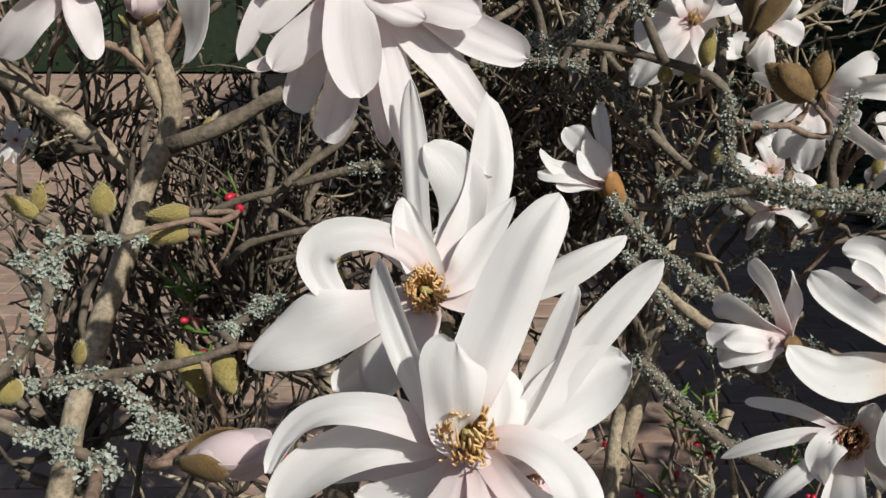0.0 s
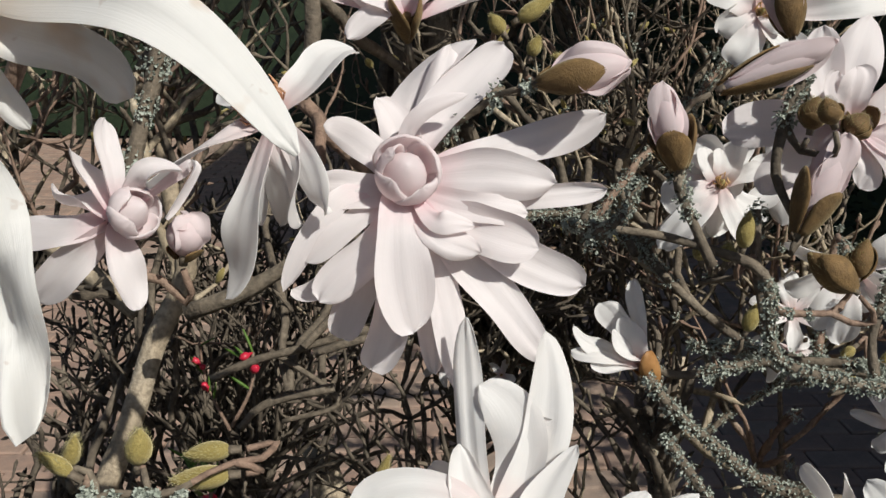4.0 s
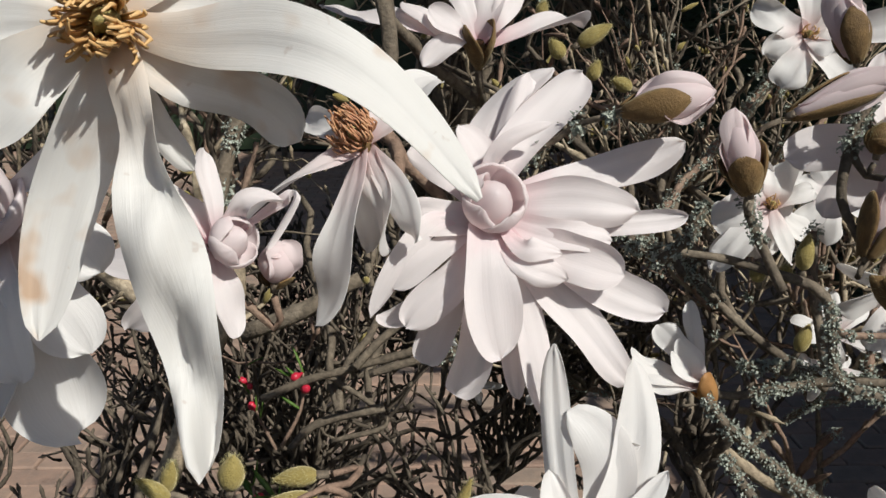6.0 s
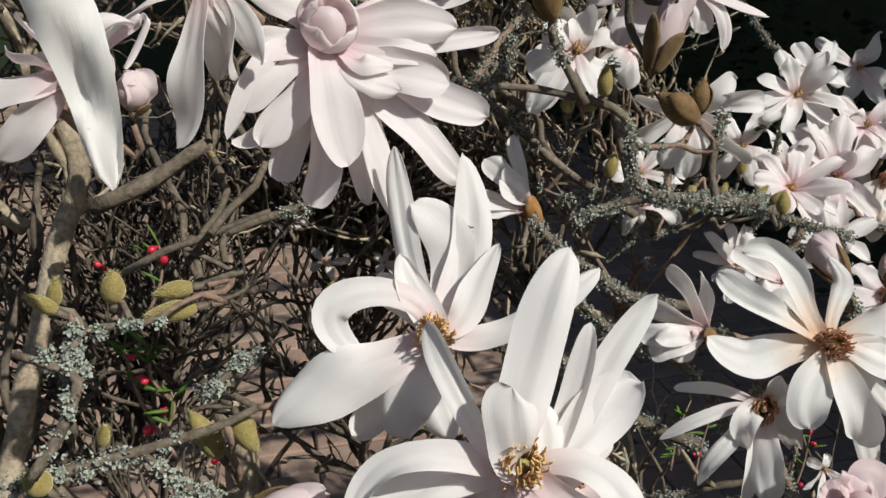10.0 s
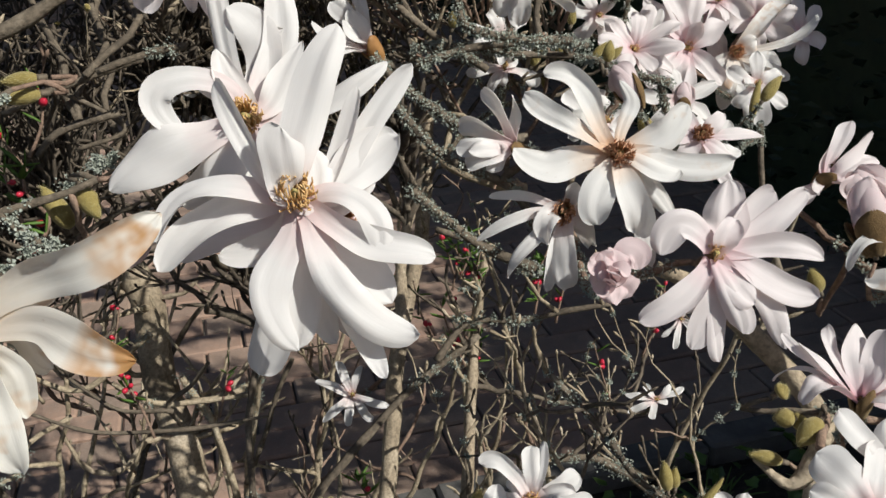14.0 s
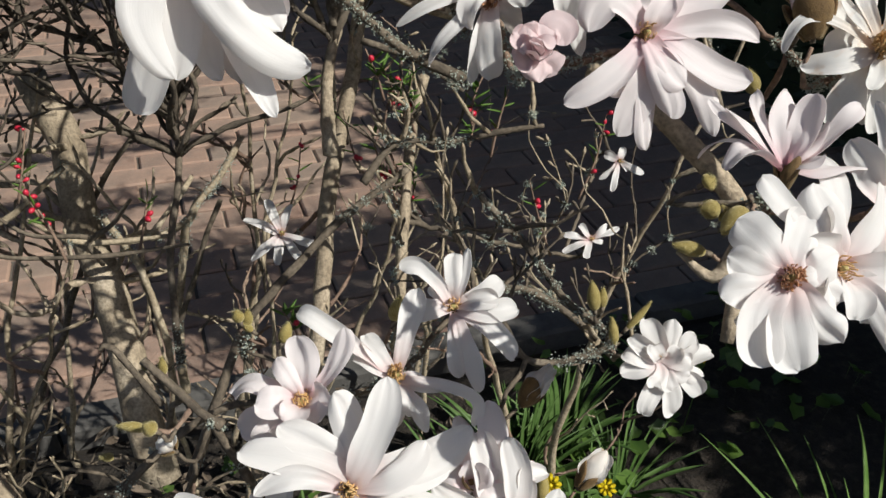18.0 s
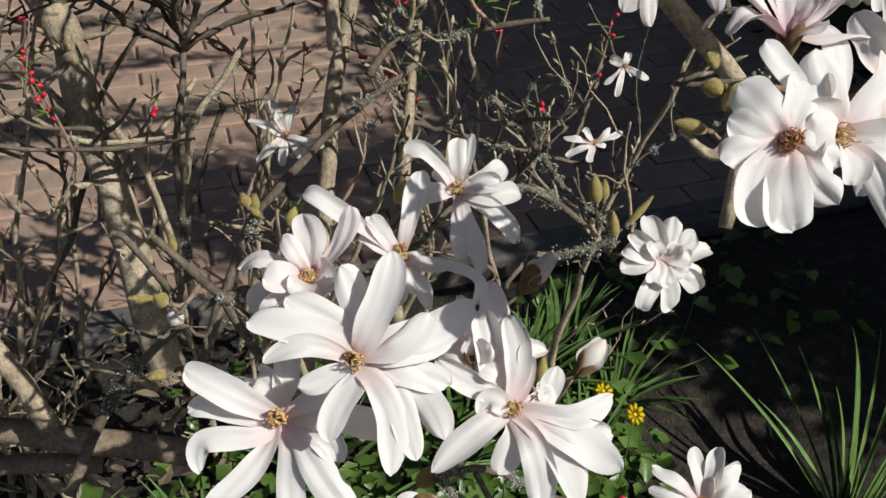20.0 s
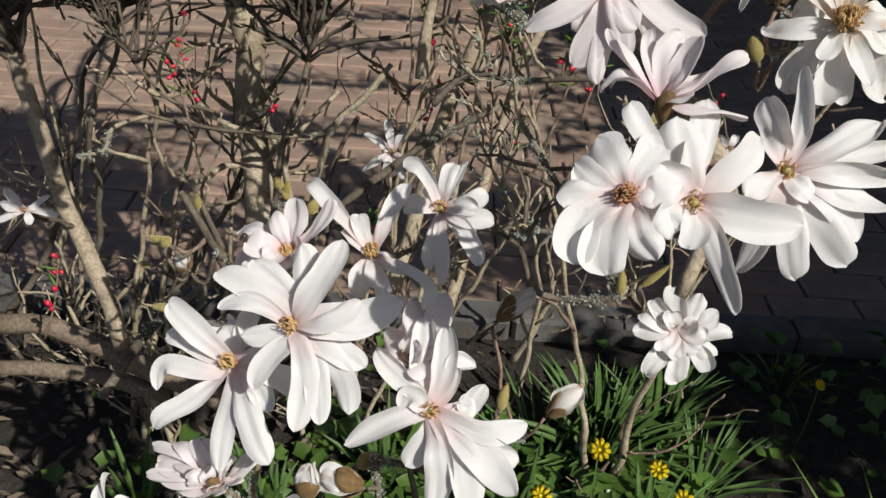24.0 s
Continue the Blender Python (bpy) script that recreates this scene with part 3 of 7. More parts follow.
def bloom(place, axis, kind, label, rows, heart="stamens"):
    """A magnolia bloom: its petals (tip, bow and width in millimetres), stamens, pistil and base."""
    BLOOM_COUNT[0] += 1
    seed = BLOOM_COUNT[0] * 100
    place, axis = Vector(place), Vector(axis).normalized()
    top = thing("magnolia_bloom", place, label, "flower", "blooms on the magnolia")
    span = 0.0
    for i, v in enumerate(rows):
        tip = Vector(v[0:3]) / 1000
        span = max(span, tip.length)
        if len(v) == 12:
            bow = [Vector(v[3:6]) / 1000, Vector(v[6:9]) / 1000]
            part("tepal", tepal_mesh(tip, bow, v[9] / 1000, axis, kind, seed + i, v[10], v[11]), top)
        else:
            bow = [Vector(v[j:j + 3]) / 1000 for j in range(3, len(v) - 1, 3)]
            part("tepal", tepal_mesh(tip, bow, v[-1] / 1000, axis, kind, seed + i), top)
    u, w = side_of(axis)
    r = random.Random(seed)
    k = min(1.0, span / 0.062)
    if heart not in ("closed", "cased", "orange"):
        store = ([], [])
        for i in range({"bare": 16, "small": 44}.get(heart, 96)):
            a, e = r.uniform(0, 6.283), r.uniform(0.15, 1.2)
            h = u * math.cos(a) + w * math.sin(a)
            d = h * math.cos(e) + axis * math.sin(e)
            L = r.uniform(0.0075, 0.0105) * k * {"bare": 0.6, "small": 0.7}.get(heart, 1.0)
            b = h * 0.003 * k + axis * (0.001 + 0.003 * e) * k
            curl = (axis * 1.1 - h * 1.0 + Vector((r.uniform(-1, 1), r.uniform(-1, 1), r.uniform(-1, 1))) * 0.5) * 0.0026 * k
            pts = [b, b + d * L * 0.45 + curl * 0.15, b + d * L * 0.8 + curl * 0.6, b + d * L + curl * 1.4]
            tube(store, pts, [0.0004 * k, 0.00046 * k, 0.00052 * k, 0.0003 * k], 4)
        tagged(part("stamen_ring", mesh_of("stamen_ring", *store, STAMEN_RED if heart == "bronze" else STAMEN), top, "ring of slender golden stamens"), kind="stuff")
        store = ([], [])
        n = 12
        tube(store, [axis * ({"bare": 0.006, "small": 0.007}.get(heart, 0.0100) * k * i / n) for i in range(n + 1)], [0.0025 * k * (1 - (i / n) ** 2.2) ** 0.5 * (1.0 if i % 2 else 0.82) + 0.0003 for i in range(n + 1)], 11, 0.6)
        part("pistil", mesh_of("pistil", *store, PISTIL), top, "small green pistil cone")
    elif heart == "closed":
        L = 0.022 * k
        inner = PETAL["pink" if kind == "white" else kind]
        part("tepal", ovoid(axis * L, L * 0.80, 0.9, inner, "inner_tepal", 0.05, 14)[0], top, "rolled inner petals")
        for i in range(5):
            a = i * 1.35 + seed
            h = u * math.cos(a) + w * math.sin(a)
            part("tepal", husk_mesh(axis * 0.001, (axis + h * 0.10).normalized(), h, L * (0.98 - 0.07 * i), L * (0.82 + 0.07 * i), L * 1.06, 2.3, inner), top)
    store = ([], [])
    back = -axis
    tube(store, [axis * 0.003, Vector((0, 0, 0)), back * 0.006, back * 0.012], [0.0025 * k, 0.0042 * k, 0.0036 * k, 0.0021 * k], 9)
    part("receptacle", mesh_of("receptacle", *store, SCALE), top, "brown furry flower base")
    if heart in ("cased", "scaled", "orange"):
        long = 0.024 * k if heart != "orange" else 0.025
        for a in (0.5, 3.4):
            side = (u * math.cos(a) + w * math.sin(a))
            part("bud_scale", husk_mesh(back * 0.010, axis, side, long, long * 0.56, None, 2.9, ORANGE if heart == "orange" else None), top, "split furry brown bud scale" if heart != "orange" else "orange-brown bud scale")
    join_twig(place + back * 0.010, (back + Vector((0, 0.5, -0.3))).normalized(), 0.0019)


def husk_mesh(base, axis, side, length, width, full=None, wedge=2.9, material=None):
    """A boat-shaped half scale that hugs a bud and narrows to a torn point."""
    up = axis.cross(side).normalized()
    V, Fc = [], []
    n, m = 10, 8
    full = full or length * 1.5
    for layer in (1.10, 1.0):
        for j in range(n + 1):
            s = j / n
            q = min(1.0, s * length / full)
            r = max(0.0011, width * 0.5 * math.sin(math.pi * (0.07 + 0.92 * q ** 1.05)) ** 0.75) * layer + 0.0003
            span = wedge * (1 - 0.8 * s ** 4)
            for i in range(m + 1):
                a = (i / m - 0.5) * span
                V.append(base + axis * (length * (s + 0.03 * math.sin(9 * i + 3 * s))) + (side * math.cos(a) + up * math.sin(a)) * r)
    W, off = m + 1, (m + 1) * (n + 1)
    for j in range(n):
        for i in range(m):
            a = j * W + i
            Fc.append((a, a + 1, a + 1 + W, a + W))
            Fc.append((off + a, off + a + W, off + a + 1 + W, off + a + 1))
        a, b = j * W, j * W + m
        Fc.append((a, a + W, off + a + W, off + a))
        Fc.append((b, off + b, off + b + W, b + W))
    for i in range(m):
        a, b = i, n * W + i
        Fc.append((a, off + a, off + a + 1, a + 1))
        Fc.append((b, b + 1, off + b + 1, off + b))
    return mesh_of("bud_scale", V, Fc, material or SCALE, [(0.5, 0.34)] * len(V))


# ---- buds ----
def ovoid(way, width, shape, material, name, bend=0.0, sides=12):
    store = ([], [])
    u, w = side_of(way.normalized())
    pts, rr = [], []
    for j in range(15):
        s = j / 14
        pts.append(way * s + u * bend * way.length * s * (1 - s))
        rr.append(max(0.0004, width * 0.5 * math.sin(math.pi * (0.06 + 0.93 * s ** shape)) ** 0.75))
    tube(store, pts, rr, sides, 0.06)
    return mesh_of(name, *store, material, [(0.5, 0.30)] * len(store[0])), pts, rr


def hairs(way, pts, rr, count, length, seed):
    r = random.Random(seed)
    u, w = side_of(way.normalized())
    ax = way.normalized()
    V, Fc = [], []
    for i in range(count):
        j = r.randrange(1, len(pts) - 1)
        a = r.uniform(0, 6.283)
        d = u * math.cos(a) + w * math.sin(a)
        b = pts[j].lerp(pts[j + 1], r.random()) + d * rr[j] * 0.96
        side = ax.cross(d) * 0.00011
        L = length * r.uniform(0.6, 1.2)
        n = len(V)
        V += [b - side, b + side, b + (d * 0.7 + ax * 0.8) * L]
        Fc.append((n, n + 1, n + 2))
    return mesh_of("down", V, Fc, FUZZ_HAIR)


BUD_SEEN = [0]
BUD_WORDS = {"y": "furry yellow-green winter bud at a twig's end", "p": "pink flower bud rising from split furry brown scales", "c": "pink flower bud in a cup of split brown scales", "p2": "round pink flower bud seen end-on", "s": "furry brown bud still closed in its scales",
             "b": "bud breaking from a tan scale with a creamy tip", "o": "open yellow scar of a fallen bud"}


def bud(place, way, width, kind):
    """A flower or leaf bud from its base, along way (millimetres)."""
    BUD_SEEN[0] += 1
    n = BUD_SEEN[0]
    place, way, width = Vector(place), Vector(way) / 1000, max(width, 3) / 1000
    top = thing("flower_bud" if kind in ("p", "p2", "b", "s", "c") else "leaf_bud", place, BUD_WORDS[kind], "bud", "buds on the magnolia")
    ax = way.normalized()
    u, w = side_of(ax)
    if kind in ("y", "s", "o"):
        me, pts, rr = ovoid(way, width, 0.8, FUZZ if kind != "s" else SCALE, "bud_body", 0.10 if n % 2 else -0.08)
        body = part("bud_body", me, top)
        part("down", hairs(way, pts, rr, 420, 0.0016, n), body, "short pale hairs")
        for a in (0.4, 2.6) if kind == "s" else ():
            side = u * math.cos(a + n) + w * math.sin(a + n)
            part("bud_scale", husk_mesh(-ax * 0.001, ax, side, way.length * (0.86 if a < 1 else 0.6), width * 1.06, way.length * 1.02, 2.2), top, "loose brown bud scale")
    else:
        me, pts, rr = ovoid(way, width, 1.1 if kind != "p2" else 0.95, PETAL["bud" if kind != "b" else "cream"], "bud_body", 0.05)
        body = part("bud_body", me, top, "rolled petals of the bud")
        for i in range(3):
            a = i * 2.1 + n
            side = (u * math.cos(a) + w * math.sin(a))
            tip = way * 0.97 + side * width * 0.10
            part("tepal", tepal_mesh(tip, [side * width * 0.30], width * 1.0, -side, "bud" if kind != "b" else "cream", n * 31 + i), body)
        cover, wedge, turns = {"b": (0.66, 2.9, (0.3, 3.3)), "c": (0.60, 2.0, (0.2, 2.3, 4.4))}.get(kind, (0.74 if kind == "p" else 0.34, 1.7, (0.6, 3.7)))
        for a in turns:
            side = (u * math.cos(a + n) + w * math.sin(a + n))
            part("bud_scale", husk_mesh(-ax * 0.002, ax, side, way.length * cover * (1.0 if a < 1 else 0.8), width * (1.25 if kind == "c" else 1.05), way.length * 1.05, wedge), top, "split furry brown scale")
    store = ([], [])
    tube(store, [ax * 0.002, -ax * 0.004], [min(0.0022, width * 0.3), 0.0016], 7)
    part("bud_stalk", mesh_of("stalk", *store, TWIG), top)
    join_twig(place - ax * 0.002, (-ax + Vector((0, 0.25, -0.2))).normalized(), 0.0013)


# -- blooms
bloom((-0.036, 0.369, 1.198), (0.08, -0.88, 0.46), "pink", "large pale pink magnolia bloom with many layered tepals", [
    (41, 31, 52, 7, 8, 14, 25, 20, 33, 19, 0, 0.3), (30, 37, 52, 0, 17, 10, 5, 29, 32, 19, 20, 0.5),
    (81, 14, 25, 26, 4, 7, 55, 10, 14, 15, 0, 0.4), (59, -7, 1, 20, -5, 3, 38, -10, 4, 20, 0, 0.4),
    (80, -3, -2, 25, -2, -6, 53, -3, -6, 9, 0, 0.4), (48, -12, -10, 17, -10, -6, 33, -15, -8, 13, 0, 0.5),
    (51, -19, -22, 17, -12, -12, 32, -19, -17, 17, 0, 0.4), (29, -21, -23, 11, -18, -13, 17, -23, -17, 13, 0, 0.4),
    (27, -23, -12, 10, -18, -10, 16, -23, -11, 9, 0, 0.5), (71, -12, -39, 25, -7, -14, 48, -12, -27, 18, 0, 0.3),
    (57, -21, -67, 18, -10, -22, 36, -17, -42, 17, 0, 0.4), (23, -24, -79, 10, -12, -20, 16, -20, -45, 15, 0, 0.4),
    (12, -15, -74, 7, -5, -19, 10, -11, -49, 12, 0, 0.4), (4, -28, -52, -2, -17, -11, -1, -26, -29, 22, 0, 0.3),
    (-13, -18, -72, -1, -5, -21, -5, -14, -48, 16, 0, 0.3), (-26, -11, -61, -8, -5, -21, -17, -10, -42, 16, 0, 0.4),
    (-32, -18, -43, -10, -12, -19, -21, -17, -30, 15, 0, 0.4), (-46, -17, -39, -18, -7, -2, -31, -14, -11, 10, 30, 0.5),
    (-37, -16, -28, -12, -10, -8, -26, -15, -18, 10, 0, 0.5), (-34, -5, -1, -10, -6, -2, -21, -7, -1, 16, 0, 0.5),
    (-32, 12, 21, -7, 2, 8, -18, 9, 16, 13, 0, 0.5), (-44, -9, -41, -9, -7, -18, -26, -12, -36, 10, 0, 0.4),
    (-11, 19, 31, -1, 6, 7, -3, 11, 18, 15, 0, 0.5), (25, 2, 34, 0, 3, 15, 5, 2, 26, 7, 0, 0.6),
    (19, 33, 51, 5, 13, 18, 13, 23, 35, 15, 0, 0.5)], "closed")
bloom((-0.122, 0.209, 1.269), (0.08, -1.00, 0.01), "cream", "near fading cream magnolia bloom with wide tepals and tan stamens", [
    (72, -21, -31, 23, -5, -4, 44, -12, -7, 14, 35, 0.5), (19, -26, -85, 7, -10, -23, 13, -18, -48, 13, 0, 1),
    (-18, -6, -64, -5, 0, -16, -13, 0, -34, 13, 0, 0.7), (-30, -10, -24, -12, -5, -9, -18, -8, -15, 15, 0, 0.5),
    (-33, 0, -3, -14, 0, -1, -22, 0, -1, 10, 0, 0.5), (36, 3, -24, 12, 1, -12, 24, 3, -16, 12, -15, 0.8),
    (34, 9, 5, 10, 4, 6, 22, 7, 7, 13, 0, 0.6), (24, 5, 22, 8, 2, 9, 14, 3, 15, 11, 0, 0.5),
    (-26, 5, 16, -11, 2, 7, -18, 3, 10, 11, 0, 0.5), (-4, 7, 27, -2, 3, 10, -3, 5, 18, 11, 0, 0.5),
    (12, 8, -31, 1, 5, -13, 5, 7, -22, 7, 0, 0.6)])
bloom((-0.084, 0.358, 1.226), (-0.50, -0.54, 0.68), "white", "drooping cream magnolia bloom past its best with bronze stamens", [
    (-19, -16, -67, 2, -7, 1, 16), (9, -1, -42, 0, -6, 1, 16), (0, 4, -44, 0, -6, 1, 16),
    (-53, -16, -34, -6, -7, 0, 14), (20, -11, -36, 2, -5, 0, 13), (-9, 10, -45, 0, -6, 1, 11),
    (28, 25, 24, 0, -6, 1, 20), (-25, 24, 8, 0, -5, 1, 11)], "bronze")
bloom((-0.134, 0.328, 1.193), (0.78, -0.49, 0.38), "pink", "half-shaded pink-throated magnolia bloom with curled tepals", [
    (8, -9, -30, -1, -3, 2, 13), (-5, 10, 33, 1, -4, 0, 9), (25, -5, 18, -4, -1, 6, 8),
    (-23, 7, 7, 1, -3, 1, 14), (-19, 4, -6, 1, -2, 0, 10), (-33, 2, -30, 2, -4, 1, 14),
    (-19, 17, 22, 1, -4, 1, 11), (-43, 9, -7, 2, -5, 1, 14), (20, -10, 2, 18, 3, 18, 5)], "closed")
bloom((-0.178, 0.263, 1.218), (0.04, -0.86, 0.51), "white", "large white magnolia bloom with broad drooping tepals", [
    (24, -16, -57, 2, -7, 0, 24), (32, -21, -31, 4, -5, 1, 18), (36, -20, -10, 4, -4, 3, 15),
    (4, -14, -52, 3, -6, 1, 17), (27, -7, 20, 3, -3, 3, 8), (-19, -7, -30, 2, -4, 1, 17),
    (-18, 4, 11, 1, -2, 1, 14), (19, -31, -35, 3, -6, 1, 14)], "closed")
bloom((-0.036, 0.440, 1.259), (-0.04, -0.62, 0.78), "pink", "pink flushed magnolia bloom opening upwards from brown bud scales", [
    (-26, -11, -8, 2, -1, 8, 11), (-35, 7, 20, -1, -4, 1, 12), (-12, 9, 33, 0, -5, 0, 13),
    (6, 9, 36, 0, -5, 0, 13), (21, 7, 31, 0, -5, 0, 12), (-75, 30, 18, -8, -7, 6, 14),
    (52, 20, 12, 4, -5, 5, 15), (-23, -4, 17, 0, -4, 0, 12)], "cased")
bloom((0.183, 0.455, 1.210), (-0.06, -0.85, 0.52), "pink", "full pink magnolia bloom clustered with brown furry buds", [
    (-12, 20, 47, -7, 4, 10, -12, 10, 25, 22, 0, 0.4), (14, 23, 53, 2, 7, 16, 7, 13, 31, 24, 0, 0.4),
    (25, 1, 27, 7, -3, 7, 15, -3, 16, 15, 0, 0.5), (49, -13, -5, 13, -6, 0, 28, -10, 3, 17, 0, 0.5),
    (40, 5, 23, 13, 1, 9, 26, 0, 13, 18, 0, 0.5), (42, -19, -22, 11, -11, -9, 23, -16, -14, 8, 0, 0.6),
    (13, -20, -39, 9, -11, -11, 15, -18, -23, 9, 0, 0.5), (1, -11, -29, 4, -6, -12, 5, -10, -20, 14, 0, 0.4),
    (-57, 21, -6, -12, 10, 0, -33, 18, 0, 27, 0, 0.4), (-39, 9, -36, -10, 7, -9, -24, 10, -19, 24, 0, 0.4),
    (-4, -3, 29, -4, -5, 10, -3, -6, 20, 15, 0, 0.3), (-12, -3, 26, -11, -5, 7, -15, -5, 17, 13, 0, 0.3)], "cased")
bloom((0.199, 0.633, 1.264), (-0.06, -0.90, 0.43), "white", "white magnolia bloom deep among the twigs", [
    (-36, 7, 20, -2, -5, 0, 21), (-17, -8, -35, -2, -5, 0, 21), (28, -9, -28, -2, -5, 0, 21),
    (37, 2, 16, -2, -5, 0, 21), (1, 12, 47, -2, -6, 0, 21), (16, -12, -4, -1, -2, 0, 21),
    (-29, -1, -12, -2, -4, 0, 21), (84, -13, 12, 4, -10, -2, 25)], "bare")
bloom((0.165, 0.587, 1.157), (-0.06, -0.85, 0.52), "white", "shaded white magnolia bloom behind the lichen twigs", [
    (-35, 0, -9, -2, -4, 1, 22), (-34, -8, -38, -2, -6, 1, 21), (-3, -9, -34, -2, -4, 1, 21),
    (24, 4, 23, -2, -4, 1, 21), (27, -8, -23, -2, -4, 1, 19), (-17, 8, 27, -2, -4, 1, 21),
    (12, -11, 2, -1, -2, 0, 17), (-20, 14, 10, -1, -3, 1, 21)], "bare")
bloom((0.226, 0.524, 1.117), (-0.33, -0.85, -0.42), "white", "white magnolia bloom nodding below brown furry buds", [
    (31, -9, 23, -2, -4, 1, 19), (54, -10, 4, -2, -3, 6, 16), (-36, 3, -14, -2, -4, 1, 17),
    (-21, -9, -36, -3, -5, 1, 16), (-7, -14, -43, -3, -5, 1, 17), (33, -30, -32, -1, -6, -1, 12),
    (-37, 12, 11, -2, -5, 1, 11), (9, -10, -23, -2, -3, 1, 16), (24, -9, -12, -2, -3, 1, 16)], "cased")
bloom((0.162, 0.574, 1.158), (-0.16, -0.79, 0.59), "white", "shaded white magnolia bloom behind the lichen twigs", [
    (-37, 4, -10, -2, -5, 1, 21), (-36, -7, -41, -3, -7, 1, 21), (11, 7, 27, -1, -4, 0, 21),
    (25, -2, 11, -1, -3, 0, 14), (-9, 11, 23, -1, -3, 0, 18), (12, -15, -35, -2, -5, 1, 14),
    (-8, -1, -36, -2, -4, 1, 22)], "bare")
bloom((-0.006, 0.301, 1.078), (-0.14, -0.80, 0.58), "white", "wide white magnolia bloom with golden stamens and curling tepals", [
    (-4, 39, 74, -3, 12, 15, -7, 26, 39, 12, 25, 0.7), (-2, 32, 49, 6, 11, 13, 11, 23, 32, 20, -25, 0.8),
    (23, 36, 70, 13, 12, 15, 24, 22, 36, 17, 0, 0.5), (-28, 0, -7, -15, 8, 20, -40, 8, 17, 15, 0, 0.4),
    (-70, -2, -28, -25, -3, -5, -48, -3, -13, 26, 0, 0.4), (-16, -16, -36, -5, -9, -10, -15, -13, -20, 25, 15, 0.6),
    (73, -2, 24, 22, -2, 0, 45, -4, 8, 13, 0, 0.6), (33, 13, 35, 13, 1, 6, 21, 6, 16, 14, 0, 0.4),
    (-9, 20, 32, 0, 2, 4, -5, 8, 14, 14, 0, 0.5), (-37, 1, -41, -6, -1, -15, -21, 1, -30, 17, 0, 0.5),
    (2, -18, -38, -1, -9, -16, 0, -14, -26, 16, 0, 0.5), (26, 26, 38, 8, 9, 6, 15, 19, 22, 16, 0, 0.5),
    (-20, 27, 18, -2, 10, 5, -12, 20, 13, 13, 0, 0.5)])
bloom((0.008, 0.224, 1.062), (-0.17, -0.64, 0.75), "white", "wide white magnolia bloom with orange-tipped stamens and long hanging tepals", [
    (28, 30, 68, -1, 4, 18, 11, 16, 43, 21, 0, 0.4), (-4, -3, 34, -6, -6, 7, -8, -5, 22, 19, 0, 0.2),
    (-27, 21, 50, -11, 1, 8, -22, 9, 30, 9, 20, 0.5), (-61, 2, -12, -22, 1, 7, -44, 4, 7, 13, 0, 0.4),
    (-61, 4, -27, -19, 4, -2, -39, 5, -8, 17, 0, 0.4), (-36, 11, -26, -9, 5, -16, -20, 6, -23, 14, 0, 0.4),
    (-9, -33, -55, -10, -15, -18, -18, -25, -31, 17, 0, 0.3), (42, -44, -50, 8, -21, -18, 17, -34, -36, 17, -10, 0.7),
    (-8, -24, -59, 0, -12, -21, -1, -18, -37, 14, 0, 0.4), (-26, -17, -74, -9, -7, -30, -18, -13, -54, 20, 0, 0.3),
    (29, -25, -20, 19, -9, 4, 30, -19, -5, 13, 0, 0.6), (53, -30, -22, 17, -17, -10, 32, -26, -16, 15, 0, 0.8),
    (59, 22, 49, 12, 3, -1, 31, 13, 22, 12, 0, 0.4), (49, 10, 21, 14, 1, 2, 29, 6, 11, 18, 0, 0.6),
    (33, 21, 42, 10, 3, 2, 23, 12, 21, 10, 0, 0.5), (36, 7, 7, 14, 1, -4, 26, 5, 2, 14, 0, 0.5),
    (27, -34, -75, 12, -14, -30, 19, -25, -54, 14, 0, 0.6), (9, -21, -62, 3, -8, -26, 3, -14, -45, 13, 0, 0.5),
    (34, -28, -42, 10, -13, -16, 22, -21, -26, 17, 0, 0.6), (7, 11, 18, 4, -2, -1, 9, 4, 9, 12, 0, 0.4)])
bloom((0.029, 0.241, 1.047), (0.06, -0.83, 0.56), "pink", "shaded magnolia bloom tucked behind another bloom", [
    (-75, 33, -23, -7, -5, 6, 23), (-47, 24, -25, -1, -7, 3, 18), (19, -10, -34, -1, -5, 2, 14),
    (13, -1, -19, 0, -3, 1, 14), (4, -3, -29, -1, -3, 1, 14), (-16, -2, -50, -1, -6, 3, 17),
    (-52, 32, -12, -1, -7, 3, 17), (-3, -15, -58, -1, -7, 3, 13)], "bronze")
bloom((0.100, 0.490, 1.067), (-0.57, -0.21, 0.79), "white", "opening white magnolia bloom in an orange-brown bud scale", [
    (-7, 16, 48, -4, -5, 2, 10), (-26, 12, 35, -3, -3, 5, 16), (-43, 7, 21, -4, -4, 3, 14),
    (-45, -1, 12, -1, -6, 2, 12), (-35, -8, 7, -1, -4, 1, 12), (-17, 0, 32, -3, -3, 2, 14),
    (-23, -2, 24, -1, -4, 1, 14)], "orange")
bloom((0.273, 0.688, 0.999), (-0.05, -0.36, 0.93), "white", "small starry white magnolia bloom under a lichen branch", [
    (28, -13, -19, 4, -4, 3, 14), (-21, -5, -25, -2, -4, 1, 14), (-39, 8, -2, -2, -4, 1, 13),
    (-30, 9, 7, -2, -4, 1, 12), (14, 0, 8, -1, -2, 1, 11), (-4, -5, -16, -1, -2, 1, 12)], "bare")
